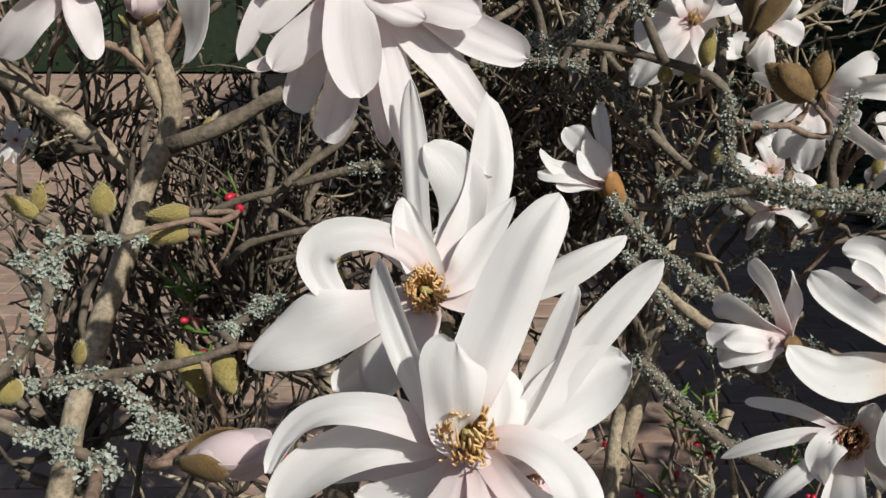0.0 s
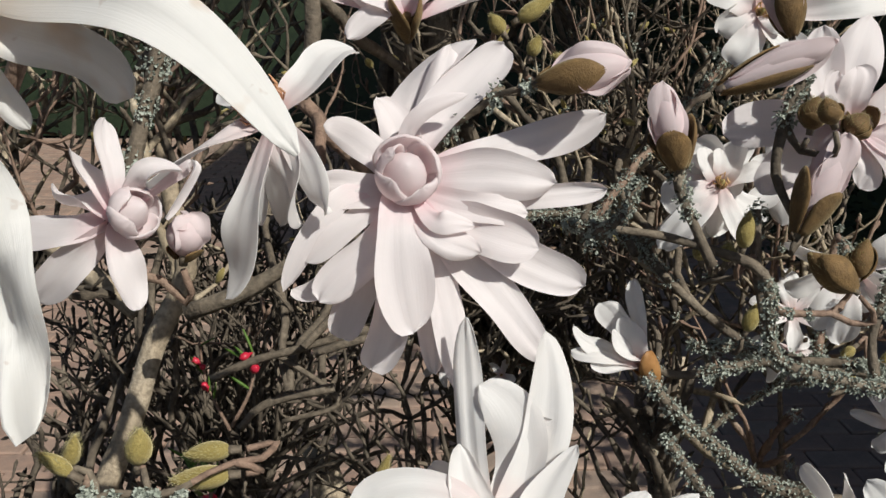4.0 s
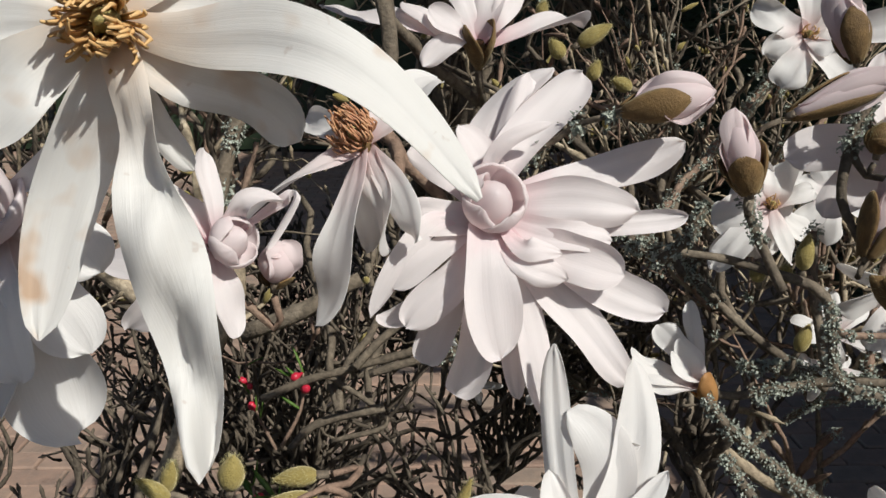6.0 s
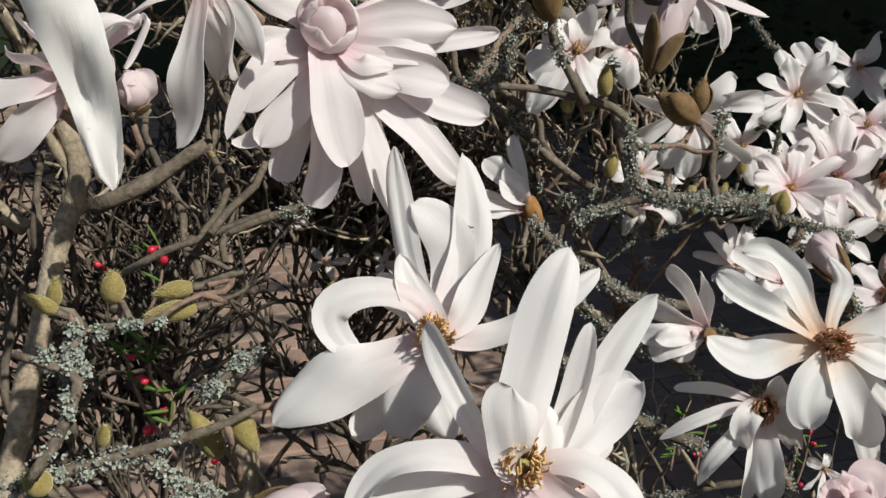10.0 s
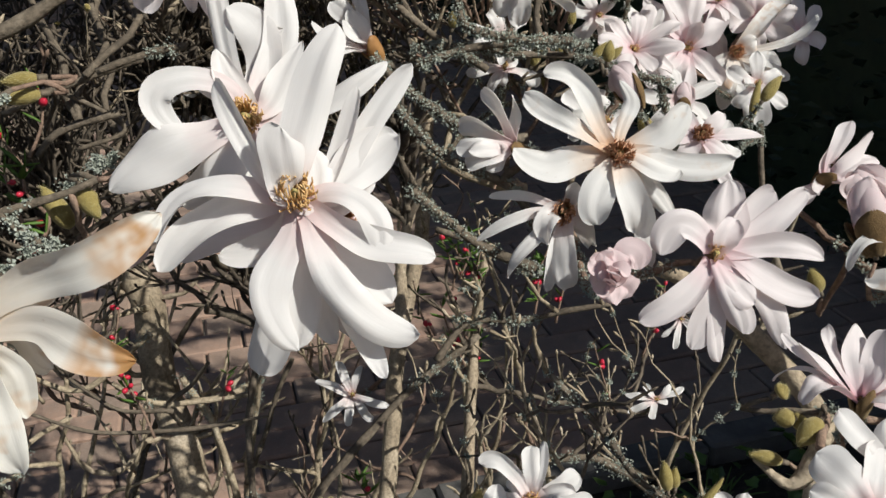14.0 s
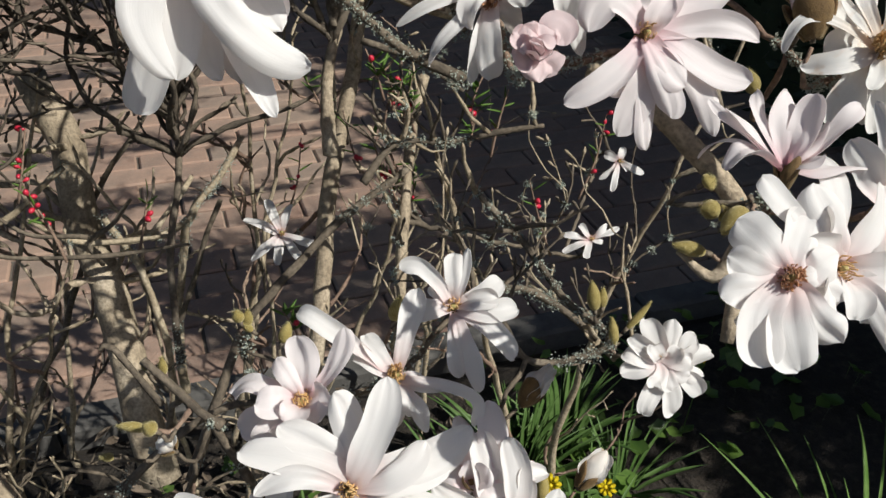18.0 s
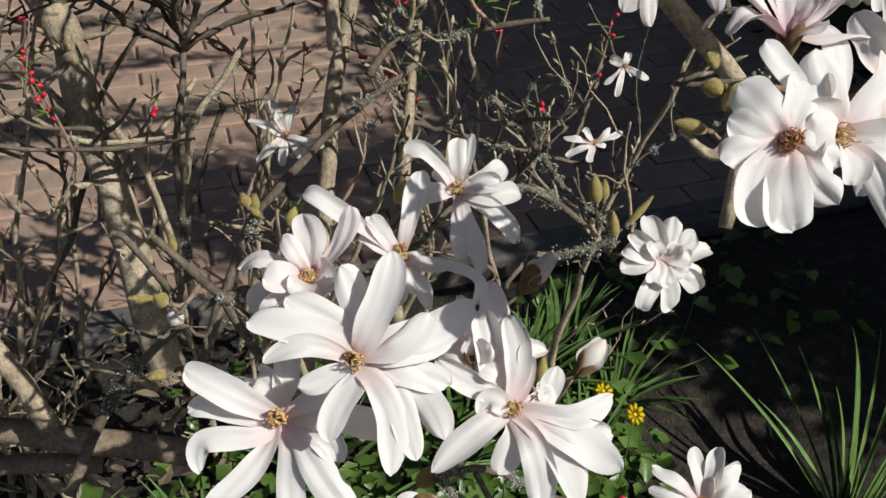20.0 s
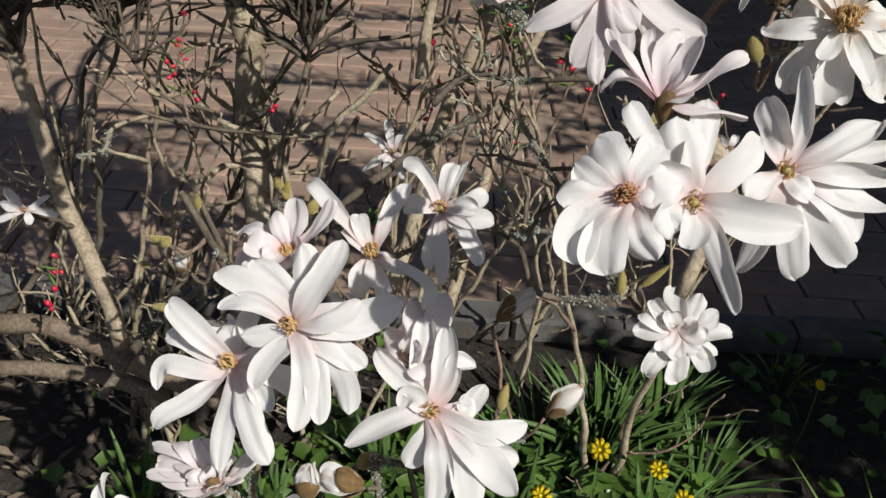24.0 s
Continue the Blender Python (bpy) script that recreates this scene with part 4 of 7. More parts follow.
bloom((0.169, 0.383, 1.019), (-0.93, -0.30, 0.21), "white", "half-open white magnolia bloom seen side-on", [
    (-18, 17, 37, -2, -2, 6, 14), (-36, 13, 14, -5, -2, 5, 15), (-40, 5, 4, -2, -4, 2, 14),
    (-34, 1, -8, -2, -4, 2, 14), (-19, -1, -13, -1, -2, 1, 12), (7, 20, 30, -2, -4, 2, 13),
    (-33, -3, 3, -2, -3, 2, 11)], "cased")
bloom((0.232, 0.358, 1.015), (-0.22, -0.81, 0.55), "blush", "white magnolia bloom with orange-stained tepals and bronze stamens", [
    (-42, 29, 50, -15, 10, 26, -24, 18, 45, 16, 0, 0.6), (-56, 29, 41, -25, 7, 18, -42, 14, 29, 15, 0, 0.8),
    (-67, 17, 7, -30, 3, -1, -49, 4, -3, 24, 0, 0.5), (8, 22, 44, 9, 9, 20, 16, 14, 30, 11, 0, 0.5),
    (49, 2, 29, 18, -1, 8, 31, -3, 14, 21, 0, 0.5), (72, -24, -4, 19, -8, -2, 41, -20, -7, 18, 0, 0.5),
    (34, -21, -7, 9, -11, -1, 20, -19, -7, 14, 0, 0.5), (-23, -20, -38, -11, -8, -7, -23, -15, -19, 22, 0, 0.6),
    (1, -29, -44, -1, -14, -10, 1, -26, -26, 19, 0, 0.6), (13, -34, -68, 9, -12, -16, 8, -25, -39, 14, 0, 0.6),
    (-25, 24, 19, -6, 12, 13, -14, 21, 23, 10, 0, 0.5), (33, -21, -41, 10, -5, -11, 22, -11, -22, 13, 0, 0.5)], "bronze")
bloom((0.199, 0.366, 0.979), (-0.58, -0.81, 0.07), "white", "narrow-tepalled white magnolia bloom hanging open", [
    (-47, 17, 7, -2, -2, 7, 7), (-60, 8, -19, -2, -3, 7, 8), (-46, -11, -39, -1, -4, 6, 11),
    (-19, -19, -51, -3, -6, 3, 9), (-11, -30, -46, -3, -6, 3, 19), (-22, -18, -16, -3, 1, 9, 15),
    (18, -6, -26, -2, -4, 2, 21), (6, -4, 19, -1, -2, 1, 13), (17, 0, 10, -1, -2, 1, 12)], "bronze")
bloom((0.195, 0.284, 0.969), (-0.22, -0.78, 0.59), "rose", "small rosy double magnolia bloom like a tight rosette", [
    (-15, 3, 10, -1, -2, 1, 16), (-15, -4, -5, -1, -2, 1, 17), (-5, -11, -14, -1, -2, 1, 18),
    (9, -8, -11, -1, -2, 1, 17), (15, -3, 2, 2, 2, 9, 19), (6, 5, 14, -1, -2, 1, 19),
    (-8, 3, 14, -1, -2, 1, 17), (-10, -9, 11, -1, -2, 1, 14), (-5, -14, 11, -1, -2, 1, 12),
    (-7, -16, 1, -1, -2, 1, 14), (-14, -14, 5, -1, -2, 1, 12), (1, -13, 2, -1, -1, 1, 12),
    (-11, -17, 9, -1, -2, 1, 10)], "closed")
bloom((0.261, 0.283, 0.972), (-0.12, -0.80, 0.58), "pink", "white magnolia bloom flushed pink at the heart, tepals spread downwards", [
    (-35, 3, 4, -8, 1, 15, -23, 5, 23, 19, 0, 0.4), (12, -3, 23, 2, -5, 8, 4, -5, 15, 15, 0, 0.4),
    (20, 23, 38, 13, 7, 9, 18, 13, 21, 25, 0, 0.4), (65, 5, 32, 18, 1, 3, 41, 3, 17, 16, 0, 0.4),
    (46, 12, 30, 17, 4, 5, 32, 9, 20, 18, 0, 0.4), (64, -21, -3, 20, -6, 4, 40, -14, 6, 16, 0, 0.5),
    (56, -29, -25, 17, -11, -3, 33, -21, -14, 17, 0, 0.5), (34, -33, -53, 18, -11, -8, 29, -23, -26, 19, 0, 0.5),
    (8, -27, -41, 1, -15, -10, 7, -24, -26, 15, 0, 0.5), (15, -24, -24, 2, -12, -8, 7, -20, -17, 18, 0, 0.5),
    (-20, -18, -53, -3, -10, -16, -10, -15, -32, 20, 0, 0.4), (-4, -24, -61, 1, -8, -17, -3, -19, -42, 13, 0, 0.4),
    (-52, -8, -33, -16, -9, -11, -33, -11, -22, 17, 0, 0.3), (-22, -8, -32, -7, -6, -13, -15, -9, -24, 15, 0, 0.4),
    (44, 4, 1, 15, 4, -2, 28, 6, -1, 19, 0, 0.4)], "bare")
bloom((0.496, 0.714, 0.998), (-0.23, -0.83, 0.50), "pink", "far pale magnolia bloom in a crowded cluster", [
    (-66, 28, 20, -5, -8, 2, 21), (-39, 34, 49, -5, -8, 2, 22), (-10, 37, 71, -5, -9, 2, 23),
    (21, 22, 59, -4, -7, 2, 23), (46, 0, 27, -4, -6, 1, 22), (30, -26, -38, 0, -4, 5, 22),
    (-9, -26, -59, -4, -7, 2, 20), (-54, 10, -10, -4, -6, 1, 19), (-26, -23, -40, -4, -6, 1, 22),
    (-43, -13, -28, -4, -6, 1, 18), (7, -11, 29, -2, -3, 1, 18)], "bare")
bloom((0.576, 0.741, 0.980), (-0.14, -0.85, 0.50), "cream", "far cream magnolia bloom with orange-stained tepals", [
    (94, -9, 36, 12, -16, -2, 11), (72, 9, 61, -7, -10, 2, 23), (53, -18, -7, -4, -6, 1, 21),
    (56, -29, -27, -5, -7, 2, 15), (11, -39, -76, -9, -4, 7, 21), (-25, -21, -59, -5, -7, 2, 21),
    (-28, -2, -20, -3, -4, 1, 21), (21, -10, 16, -2, -3, 1, 23), (-12, -25, -36, -3, -5, 1, 23)], "bronze")
bloom((0.619, 0.766, 1.012), (-0.23, -0.83, 0.50), "pink", "far pale pink magnolia bloom in a crowded cluster", [
    (-27, 24, 34, -4, -5, 1, 24), (2, 27, 58, -5, -7, 1, 24), (44, 6, 39, -4, -6, 1, 24),
    (49, -10, 8, -4, -5, 1, 21), (35, -22, -25, -4, -5, 1, 21), (-11, -23, -31, -3, -4, 1, 21),
    (-39, -3, -7, -3, -4, 1, 21), (0, -20, 6, -2, -2, 0, 21)], "bare")
bloom((0.655, 0.904, 1.074), (-0.19, -0.88, 0.43), "white", "far white magnolia bloom in a crowded cluster", [
    (-47, 23, 34, -5, -6, 1, 17), (-36, 1, -18, -3, -4, 1, 20), (31, 7, 38, -4, -5, 1, 22),
    (45, -17, -21, -4, -5, 1, 22), (-18, -10, -38, -3, -4, 1, 20), (27, -28, -59, -6, -7, 1, 22),
    (2, -4, 21, -2, -2, 0, 18)], "bare")
bloom((0.587, 0.822, 1.018), (-0.17, -0.84, 0.51), "pink", "far white and pink magnolia bloom in a crowded cluster", [
    (-63, 12, -4, -5, -6, 2, 20), (-99, 5, -45, -9, -11, 3, 20), (-40, 20, 32, -4, -6, 1, 20),
    (-2, 14, 36, -3, -4, 1, 20), (40, -2, 17, -3, -4, 1, 20), (47, -20, -26, -4, -6, 1, 20),
    (-39, -16, -65, -6, -8, 2, 20), (-1, -32, -58, -5, -7, 2, 20), (16, -20, -17, -2, -3, 1, 18),
    (-31, -3, 3, -2, -3, 1, 18)], "bare")
bloom((0.289, 0.487, 0.997), (-0.16, -0.61, 0.78), "white", "small white magnolia bloom behind a pink bud", [
    (-30, 19, 22, -1, -4, 1, 16), (-22, 0, -12, -1, -3, 1, 15), (10, -5, -4, -1, -1, 0, 15),
    (-19, -9, -5, -1, -2, 1, 14), (-25, 6, -2, -1, -3, 1, 13), (-10, -8, -23, -1, -3, 1, 13)], "bare")
bloom((0.371, 0.478, 0.979), (-0.20, -0.72, 0.66), "pink", "pale magnolia bloom with withered stamens", [
    (-36, 12, 5, -3, -4, 1, 17), (-21, -2, -17, -2, -3, 1, 17), (17, -23, -39, -3, -5, 2, 13),
    (56, -6, -4, -4, -6, 2, 12), (21, 2, 17, -2, -3, 1, 15), (-19, 16, 22, -2, -3, 1, 17),
    (25, -15, -18, -2, -4, 1, 13)], "bronze")
bloom((0.381, 0.341, 0.985), (0.34, -0.43, 0.84), "pink", "pale pink magnolia bloom opening from dark brown scales", [
    (26, 11, 38, -4, -3, 4, 12), (39, 3, 30, -4, -6, -3, 17), (39, -4, 15, -3, -4, 2, 14),
    (37, -14, 4, -6, -3, 0, 15), (-13, -9, -3, -1, -2, 1, 11), (54, -18, -5, -5, -5, 2, 14),
    (17, 12, 23, -3, -3, 1, 14), (-22, -10, -10, -2, -2, 1, 11)], "cased")
bloom((0.392, 0.238, 0.965), (-0.34, -0.66, 0.67), "cream", "large cream magnolia bloom with brown-edged lower tepals", [
    (-10, 41, 59, -8, -4, 4, 11), (-21, 19, 28, -5, -2, 2, 7), (-60, 12, 0, -9, 8, 19, 7),
    (-43, 15, -10, -3, -4, 1, 15), (-14, -13, -18, -2, -2, 1, 11), (19, 18, 40, -4, -4, 2, 14),
    (26, -5, 6, -2, -2, 1, 14), (14, -23, -28, -3, -3, 2, 14), (-20, -2, -44, -4, -4, 2, 21),
    (-5, -14, -44, -4, -4, 2, 18), (-11, 32, 45, -5, -5, 2, 10)])
bloom((0.276, 0.165, 0.939), (-0.14, -0.00, 0.99), "pink", "pink-veined white magnolia bloom opening from brown scales", [
    (-20, 41, -10, -4, 4, 13, 5), (-30, 30, 30, -6, -2, 4, 6), (-26, 21, 28, -3, -4, 3, 6),
    (-8, 24, 33, -5, -1, 4, 8), (7, 19, 34, -3, -3, 2, 17), (16, 9, 33, -3, -3, 2, 14),
    (26, 9, 19, -3, -3, 2, 12), (39, 4, 28, 1, -4, 3, 10), (-33, 2, 4, -5, 5, 11, 14),
    (12, -10, 11, -2, -2, 1, 10), (44, -5, -2, -4, -4, 3, 11)], "cased")
bloom((0.257, 0.126, 0.906), (-0.48, -0.77, 0.42), "white", "white magnolia bloom with a dark brown furry heart", [
    (-36, 1, -5, -18, -2, -2, -28, -1, -2, 16, 0, 0.4), (-25, -24, -29, -15, -9, -7, -22, -17, -16, 21, 0, 0.4),
    (-10, -30, -30, -7, -16, -9, -10, -25, -17, 22, 0, 0.4), (14, -26, -22, 4, -15, -7, 7, -22, -13, 19, 0, 0.4),
    (27, 0, 7, 12, -3, 2, 18, -3, 5, 17, 0, 0.4), (20, 20, 21, 7, 5, 8, 13, 11, 14, 19, 0, 0.4),
    (-15, 26, 19, -7, 8, 8, -11, 16, 14, 22, 0, 0.4), (-27, 13, 9, -13, 3, 4, -20, 7, 7, 16, 0, 0.4),
    (-26, 0, -20, -7, 0, -8, -15, -2, -16, 15, 0, 0.4), (29, -8, -15, 14, -3, -7, 23, -5, -10, 15, 0, 0.4)], "bronze")
bloom((0.293, 0.133, 0.899), (-0.11, -0.84, 0.54), "white", "brightly sunlit white magnolia bloom with a peach heart", [
    (-12, 19, 38, -2, -5, 3, 24), (-36, 27, 41, -7, -2, 8, 12), (32, 17, 32, 0, -4, 2, 20),
    (55, -15, -3, -6, -3, 5, 23), (23, -38, -43, -3, -1, 9, 14), (-4, -22, -15, -1, -3, 2, 15),
    (-21, -18, -9, -1, -3, 2, 18), (-31, -9, 8, -1, -4, 2, 13), (-24, 2, 17, -1, -3, 2, 19),
    (7, 35, 45, -2, -6, 3, 15), (-2, 13, 29, -1, -3, 2, 17), (17, -10, -14, -1, -3, 1, 17)], "bare")
bloom((0.352, 0.170, 0.902), (-0.21, -0.77, 0.60), "white", "large sunlit white magnolia bloom with long straight tepals", [
    (-13, 22, 34, -2, -5, 2, 19), (9, 32, 49, 3, -7, 0, 12), (54, 18, 28, -3, -7, 3, 18),
    (61, -5, 3, -3, -7, 3, 14), (57, -13, -14, -3, -6, 3, 16), (38, -28, -43, -1, -4, 5, 19),
    (9, -34, -52, -3, -7, 3, 17), (-19, -27, -51, -3, -7, 3, 16), (-26, -17, -8, -2, -3, 2, 14),
    (47, -19, -28, -3, -6, 3, 16), (13, -17, -7, -1, -2, 1, 17), (74, 18, 10, -4, -8, 4, 16)], "bare")
bloom((0.404, 0.260, 0.966), (-0.11, -0.78, 0.62), "cream", "cream magnolia bloom with browned lower tepals", [
    (-37, -4, -6, -2, -4, 1, 21), (-26, -19, -20, -2, -4, 1, 24), (-8, -40, -44, -3, -7, 2, 12),
    (22, -13, -19, -2, -4, 1, 18), (31, 1, 2, -2, -3, 1, 18), (-32, 14, 21, -2, -5, 1, 18),
    (-5, 19, 28, -2, -4, 1, 18), (-10, -21, -50, -3, -6, 2, 18), (28, -15, -50, -3, -7, 2, 18)], "bare")
bloom((-0.109, 0.143, 1.061), (-0.13, -0.91, 0.39), "old", "weathered cream magnolia bloom with orange-browned tepal tips", [
    (66, -7, 36, 22, -3, 17, 41, -10, 24, 15, -20, 0.7), (52, -21, -7, 23, -10, 3, 33, -17, -1, 15, 0, 0.7),
    (-30, 15, 22, -1, 3, 13, -6, 7, 27, 11, 0, 0.7), (-48, 10, 6, -11, 3, 10, -26, 5, 13, 11, 0, 0.5),
    (-49, 5, -2, -13, -1, 5, -29, -1, 4, 11, 0, 0.5), (-41, -6, -20, -10, -5, -2, -25, -8, -11, 12, 0, 0.5),
    (-27, -18, -34, -7, -10, -7, -15, -15, -17, 13, 0, 0.5), (-6, -27, -42, -1, -13, -10, -3, -21, -22, 11, 0, 0.5),
    (14, -28, -37, 6, -14, -9, 9, -23, -19, 13, 0, 0.7), (16, -15, -25, 11, -9, -8, 14, -12, -14, 11, 0, 0.6),
    (-15, 21, 15, 3, 8, 6, 2, 14, 14, 12, 0, 0.5), (24, -4, -15, 15, 1, -4, 18, 0, -10, 9, 0, 0.5),
    (28, 10, 5, 10, 7, 1, 18, 10, 4, 9, 0, 0.5)], "bronze")
bloom((0.013, 0.231, 0.685), (-0.31, -0.58, 0.76), "white", "open white magnolia bloom with reddish stamens and curled tepal tips", [
    (-52, 30, 31, -13, 7, 13, -33, 17, 25, 20, 0, 0.5), (-56, 18, 5, -18, 6, 3, -37, 14, 8, 17, 0, 0.5),
    (-55, -15, -18, -22, -8, -1, -46, -4, 2, 16, 0, 0.4), (-53, -32, -39, -15, -18, -11, -35, -27, -23, 17, 0, 0.6),
    (-3, -50, -63, 1, -17, -15, -3, -31, -34, 19, 0, 0.5), (36, -55, -46, 12, -23, -11, 20, -40, -25, 22, 0, 0.5),
    (66, -26, -6, 25, -12, 3, 45, -19, 2, 19, 0, 0.7), (32, -30, -19, 20, -14, -3, 29, -23, -7, 17, 0, 0.6),
    (58, 2, 27, 19, -2, 13, 37, -1, 22, 17, 0, 0.5), (16, 28, 36, 7, 8, 11, 14, 17, 24, 17, 0, 0.4),
    (-8, 24, 22, 1, 9, 11, -3, 16, 19, 20, 0, 0.4), (-26, 29, 13, -4, 12, 4, -12, 21, 10, 16, 0, 0.4)], "small")
bloom((0.062, 0.220, 0.732), (-0.28, -0.63, 0.73), "white", "broad pale magnolia bloom with rosy heart and dark golden stamens", [
    (-55, 8, 6, -16, 3, 11, -34, 7, 14, 14, 0, 0.5), (-59, 30, 22, -8, 7, 10, -34, 18, 19, 20, 0, 0.5),
    (-34, 35, 32, -4, 11, 12, -19, 23, 23, 20, 0, 0.4), (33, 29, 57, 11, 1, 18, 24, 11, 38, 23, 0, 0.3),
    (2, 40, 44, 7, 11, 16, 8, 25, 30, 20, 0, 0.4), (78, 2, 26, 21, -4, 9, 44, -7, 13, 23, 0, 0.4),
    (60, -10, 9, 18, -8, 5, 36, -11, 8, 14, 0, 0.4), (45, -44, -40, 21, -14, -5, 36, -25, -14, 23, 0, 0.5),
    (54, -23, -15, 21, -10, -3, 39, -17, -6, 21, 0, 0.5), (8, -51, -52, 12, -21, -8, 15, -36, -26, 20, 0, 0.4),
    (25, -48, -47, 17, -19, -10, 23, -35, -27, 18, 0, 0.5), (-24, -27, -37, 0, -10, -6, -14, -18, -18, 18, 0, 0.5),
    (48, 1, 26, 18, -8, 10, 32, -8, 16, 17, 0, 0.4), (-36, -1, -11, -6, -3, -2, -21, -3, -6, 15, 0, 0.4)], "small")
bloom((0.049, 0.288, 0.748), (-0.27, -0.44, 0.85), "pink", "double white magnolia bloom with pink-flushed cupped tepals", [
    (-43, 18, 3, -4, 3, 10, 19), (-42, 3, -14, -1, -5, 3, 20), (-13, 15, 29, 0, -4, 3, 13),
    (6, 25, 33, -1, -4, 3, 19), (32, 12, 44, 7, -7, 3, 15), (14, -11, 17, 0, -3, 2, 16),
    (32, -21, 1, 0, -4, 3, 15), (-31, -6, 12, 0, -4, 3, 20), (-16, -20, 9, 0, -3, 2, 20),
    (5, -26, 4, 0, -3, 2, 20), (-36, -13, -15, -1, -4, 3, 20)], "small")
bloom((0.112, 0.293, 0.749), (-0.08, -0.51, 0.86), "white", "white magnolia bloom behind others with ochre stamens", [
    (-55, 46, 32, -6, 1, 11, 13), (25, 30, 47, -1, -3, 6, 16), (41, -39, -21, 18, -14, 1, 42, -28, -2, 14),
    (31, -10, -7, -1, -3, 2, 15), (-10, -24, -25, -1, -4, 3, 16), (15, -32, -24, -1, -4, 3, 11),
    (-13, 28, 20, -1, -4, 3, 14), (-24, 17, 10, -1, -3, 2, 14), (4, -25, -15, -1, -3, 2, 11)], "small")
bloom((0.163, 0.323, 0.774), (-0.29, -0.51, 0.81), "white", "starry white magnolia bloom with slender tepals", [
    (-31, 24, 23, -7, 7, 14, -16, 17, 25, 12), (8, 23, 31, -1, -4, 3, 12), (18, 22, 33, -2, -5, 3, 10),
    (36, 0, 15, -1, -4, 3, 16), (41, -18, 0, -2, -5, 3, 16), (32, -39, -25, 2, -3, 7, 15),
    (5, -43, -41, -2, -6, 4, 14), (-7, -34, -35, -2, -5, 3, 12), (-30, 0, 3, -1, -3, 2, 18),
    (29, -11, 9, -1, -3, 2, 14), (-12, 13, 14, -1, -2, 1, 13)], "bare")
bloom((0.147, 0.236, 0.696), (-0.16, -0.44, 0.88), "pink", "pink-backed magnolia bloom half open beside others", [
    (-19, 13, 12, -1, -2, 2, 22), (21, 28, 42, 5, -6, 3, 20), (27, 8, 21, -1, -3, 3, 17),
    (43, -12, 4, 8, -3, 7, 13), (-23, -11, -7, -1, -2, 2, 15), (10, -21, -2, -1, -2, 2, 14),
    (0, 3, 17, -1, -2, 1, 17), (1, 32, 30, -1, -4, 4, 17), (8, -8, 18, -1, -2, 2, 17)], "cased")
bloom((0.164, 0.205, 0.673), (-0.15, -0.71, 0.69), "white", "sunlit white magnolia bloom with orange stamens", [
    (-61, -17, -24, -16, -8, 0, -37, -14, -7, 19, 0, 0.4), (-44, 32, 29, -10, 6, 9, -26, 15, 17, 17, 0, 0.5),
    (-7, 47, 51, -4, 12, 13, -7, 28, 33, 21, 0, 0.3), (8, 36, 51, 7, 8, 20, 10, 16, 35, 18, 0, 0.4),
    (31, 17, 29, 12, 10, 19, 15, 17, 31, 14, 0, 0.5), (39, 13, 16, 24, 1, 1, 32, 4, 6, 16, 0, 0.4),
    (70, -13, 4, 26, -13, 2, 45, -18, 1, 18, 0, 0.5), (63, -47, -33, 20, -17, -2, 40, -31, -14, 24, 0, 0.5),
    (65, -28, -18, 30, -16, -9, 45, -24, -14, 23, 0, 0.5), (32, -55, -51, 16, -21, -8, 26, -36, -23, 23, 0, 0.4),
    (5, -50, -51, 4, -22, -12, 7, -35, -28, 21, 0, 0.5), (-17, -22, -35, -2, -9, -12, -9, -16, -22, 19, 0, 0.4),
    (-23, 0, 0, -7, -4, 5, -14, 1, 9, 16, 0, 0.4), (20, 6, 6, 19, -5, -1, 28, 0, 4, 16, 0, 0.4)], "small")
bloom((0.393, 0.393, 0.621), (-0.34, -0.66, 0.67), "white", "small bright white double magnolia bloom on a bare twig", [
    (-6, 21, 28, -1, 0, 10, -5, 8, 22, 19, 0, 0.4), (21, 13, 28, 10, -2, 9, 15, 4, 21, 19, 0, 0.4),
    (36, -3, 16, 16, -8, 4, 26, -6, 12, 19, 0, 0.4), (50, -11, 2, 20, -12, 0, 34, -15, 3, 19, 0, 0.4),
    (36, -25, -15, 16, -17, -7, 26, -24, -10, 19, 0, 0.4), (29, -34, -26, 13, -20, -12, 21, -29, -18, 19, 0, 0.4),
    (2, -37, -42, 2, -22, -17, 0, -33, -28, 19, 0, 0.4), (-27, -31, -39, -8, -19, -16, -20, -28, -27, 19, 0, 0.4),
    (-41, -5, -7, -14, -9, -4, -29, -8, -5, 19, 0, 0.4), (-33, 9, 7, -11, -4, 2, -25, 0, 7, 19, 0, 0.4),
    (-24, 14, 18, -7, -2, 5, -18, 4, 14, 19, 0, 0.4), (18, -28, -7, 9, -18, -4, 13, -25, -5, 16, 0, 0.4),
    (-9, -3, 17, -2, -8, 5, -7, -6, 13, 16, 0, 0.4), (13, -10, 14, 7, -11, 4, 10, -12, 11, 16, 0, 0.4),
    (-17, -25, -13, -5, -17, -7, -13, -23, -10, 16, 0, 0.4), (-1, -31, -17, 1, -20, -8, -1, -28, -12, 16, 0, 0.4),
    (24, -20, 4, 11, -15, 0, 18, -19, 3, 16, 0, 0.4)], "bare")
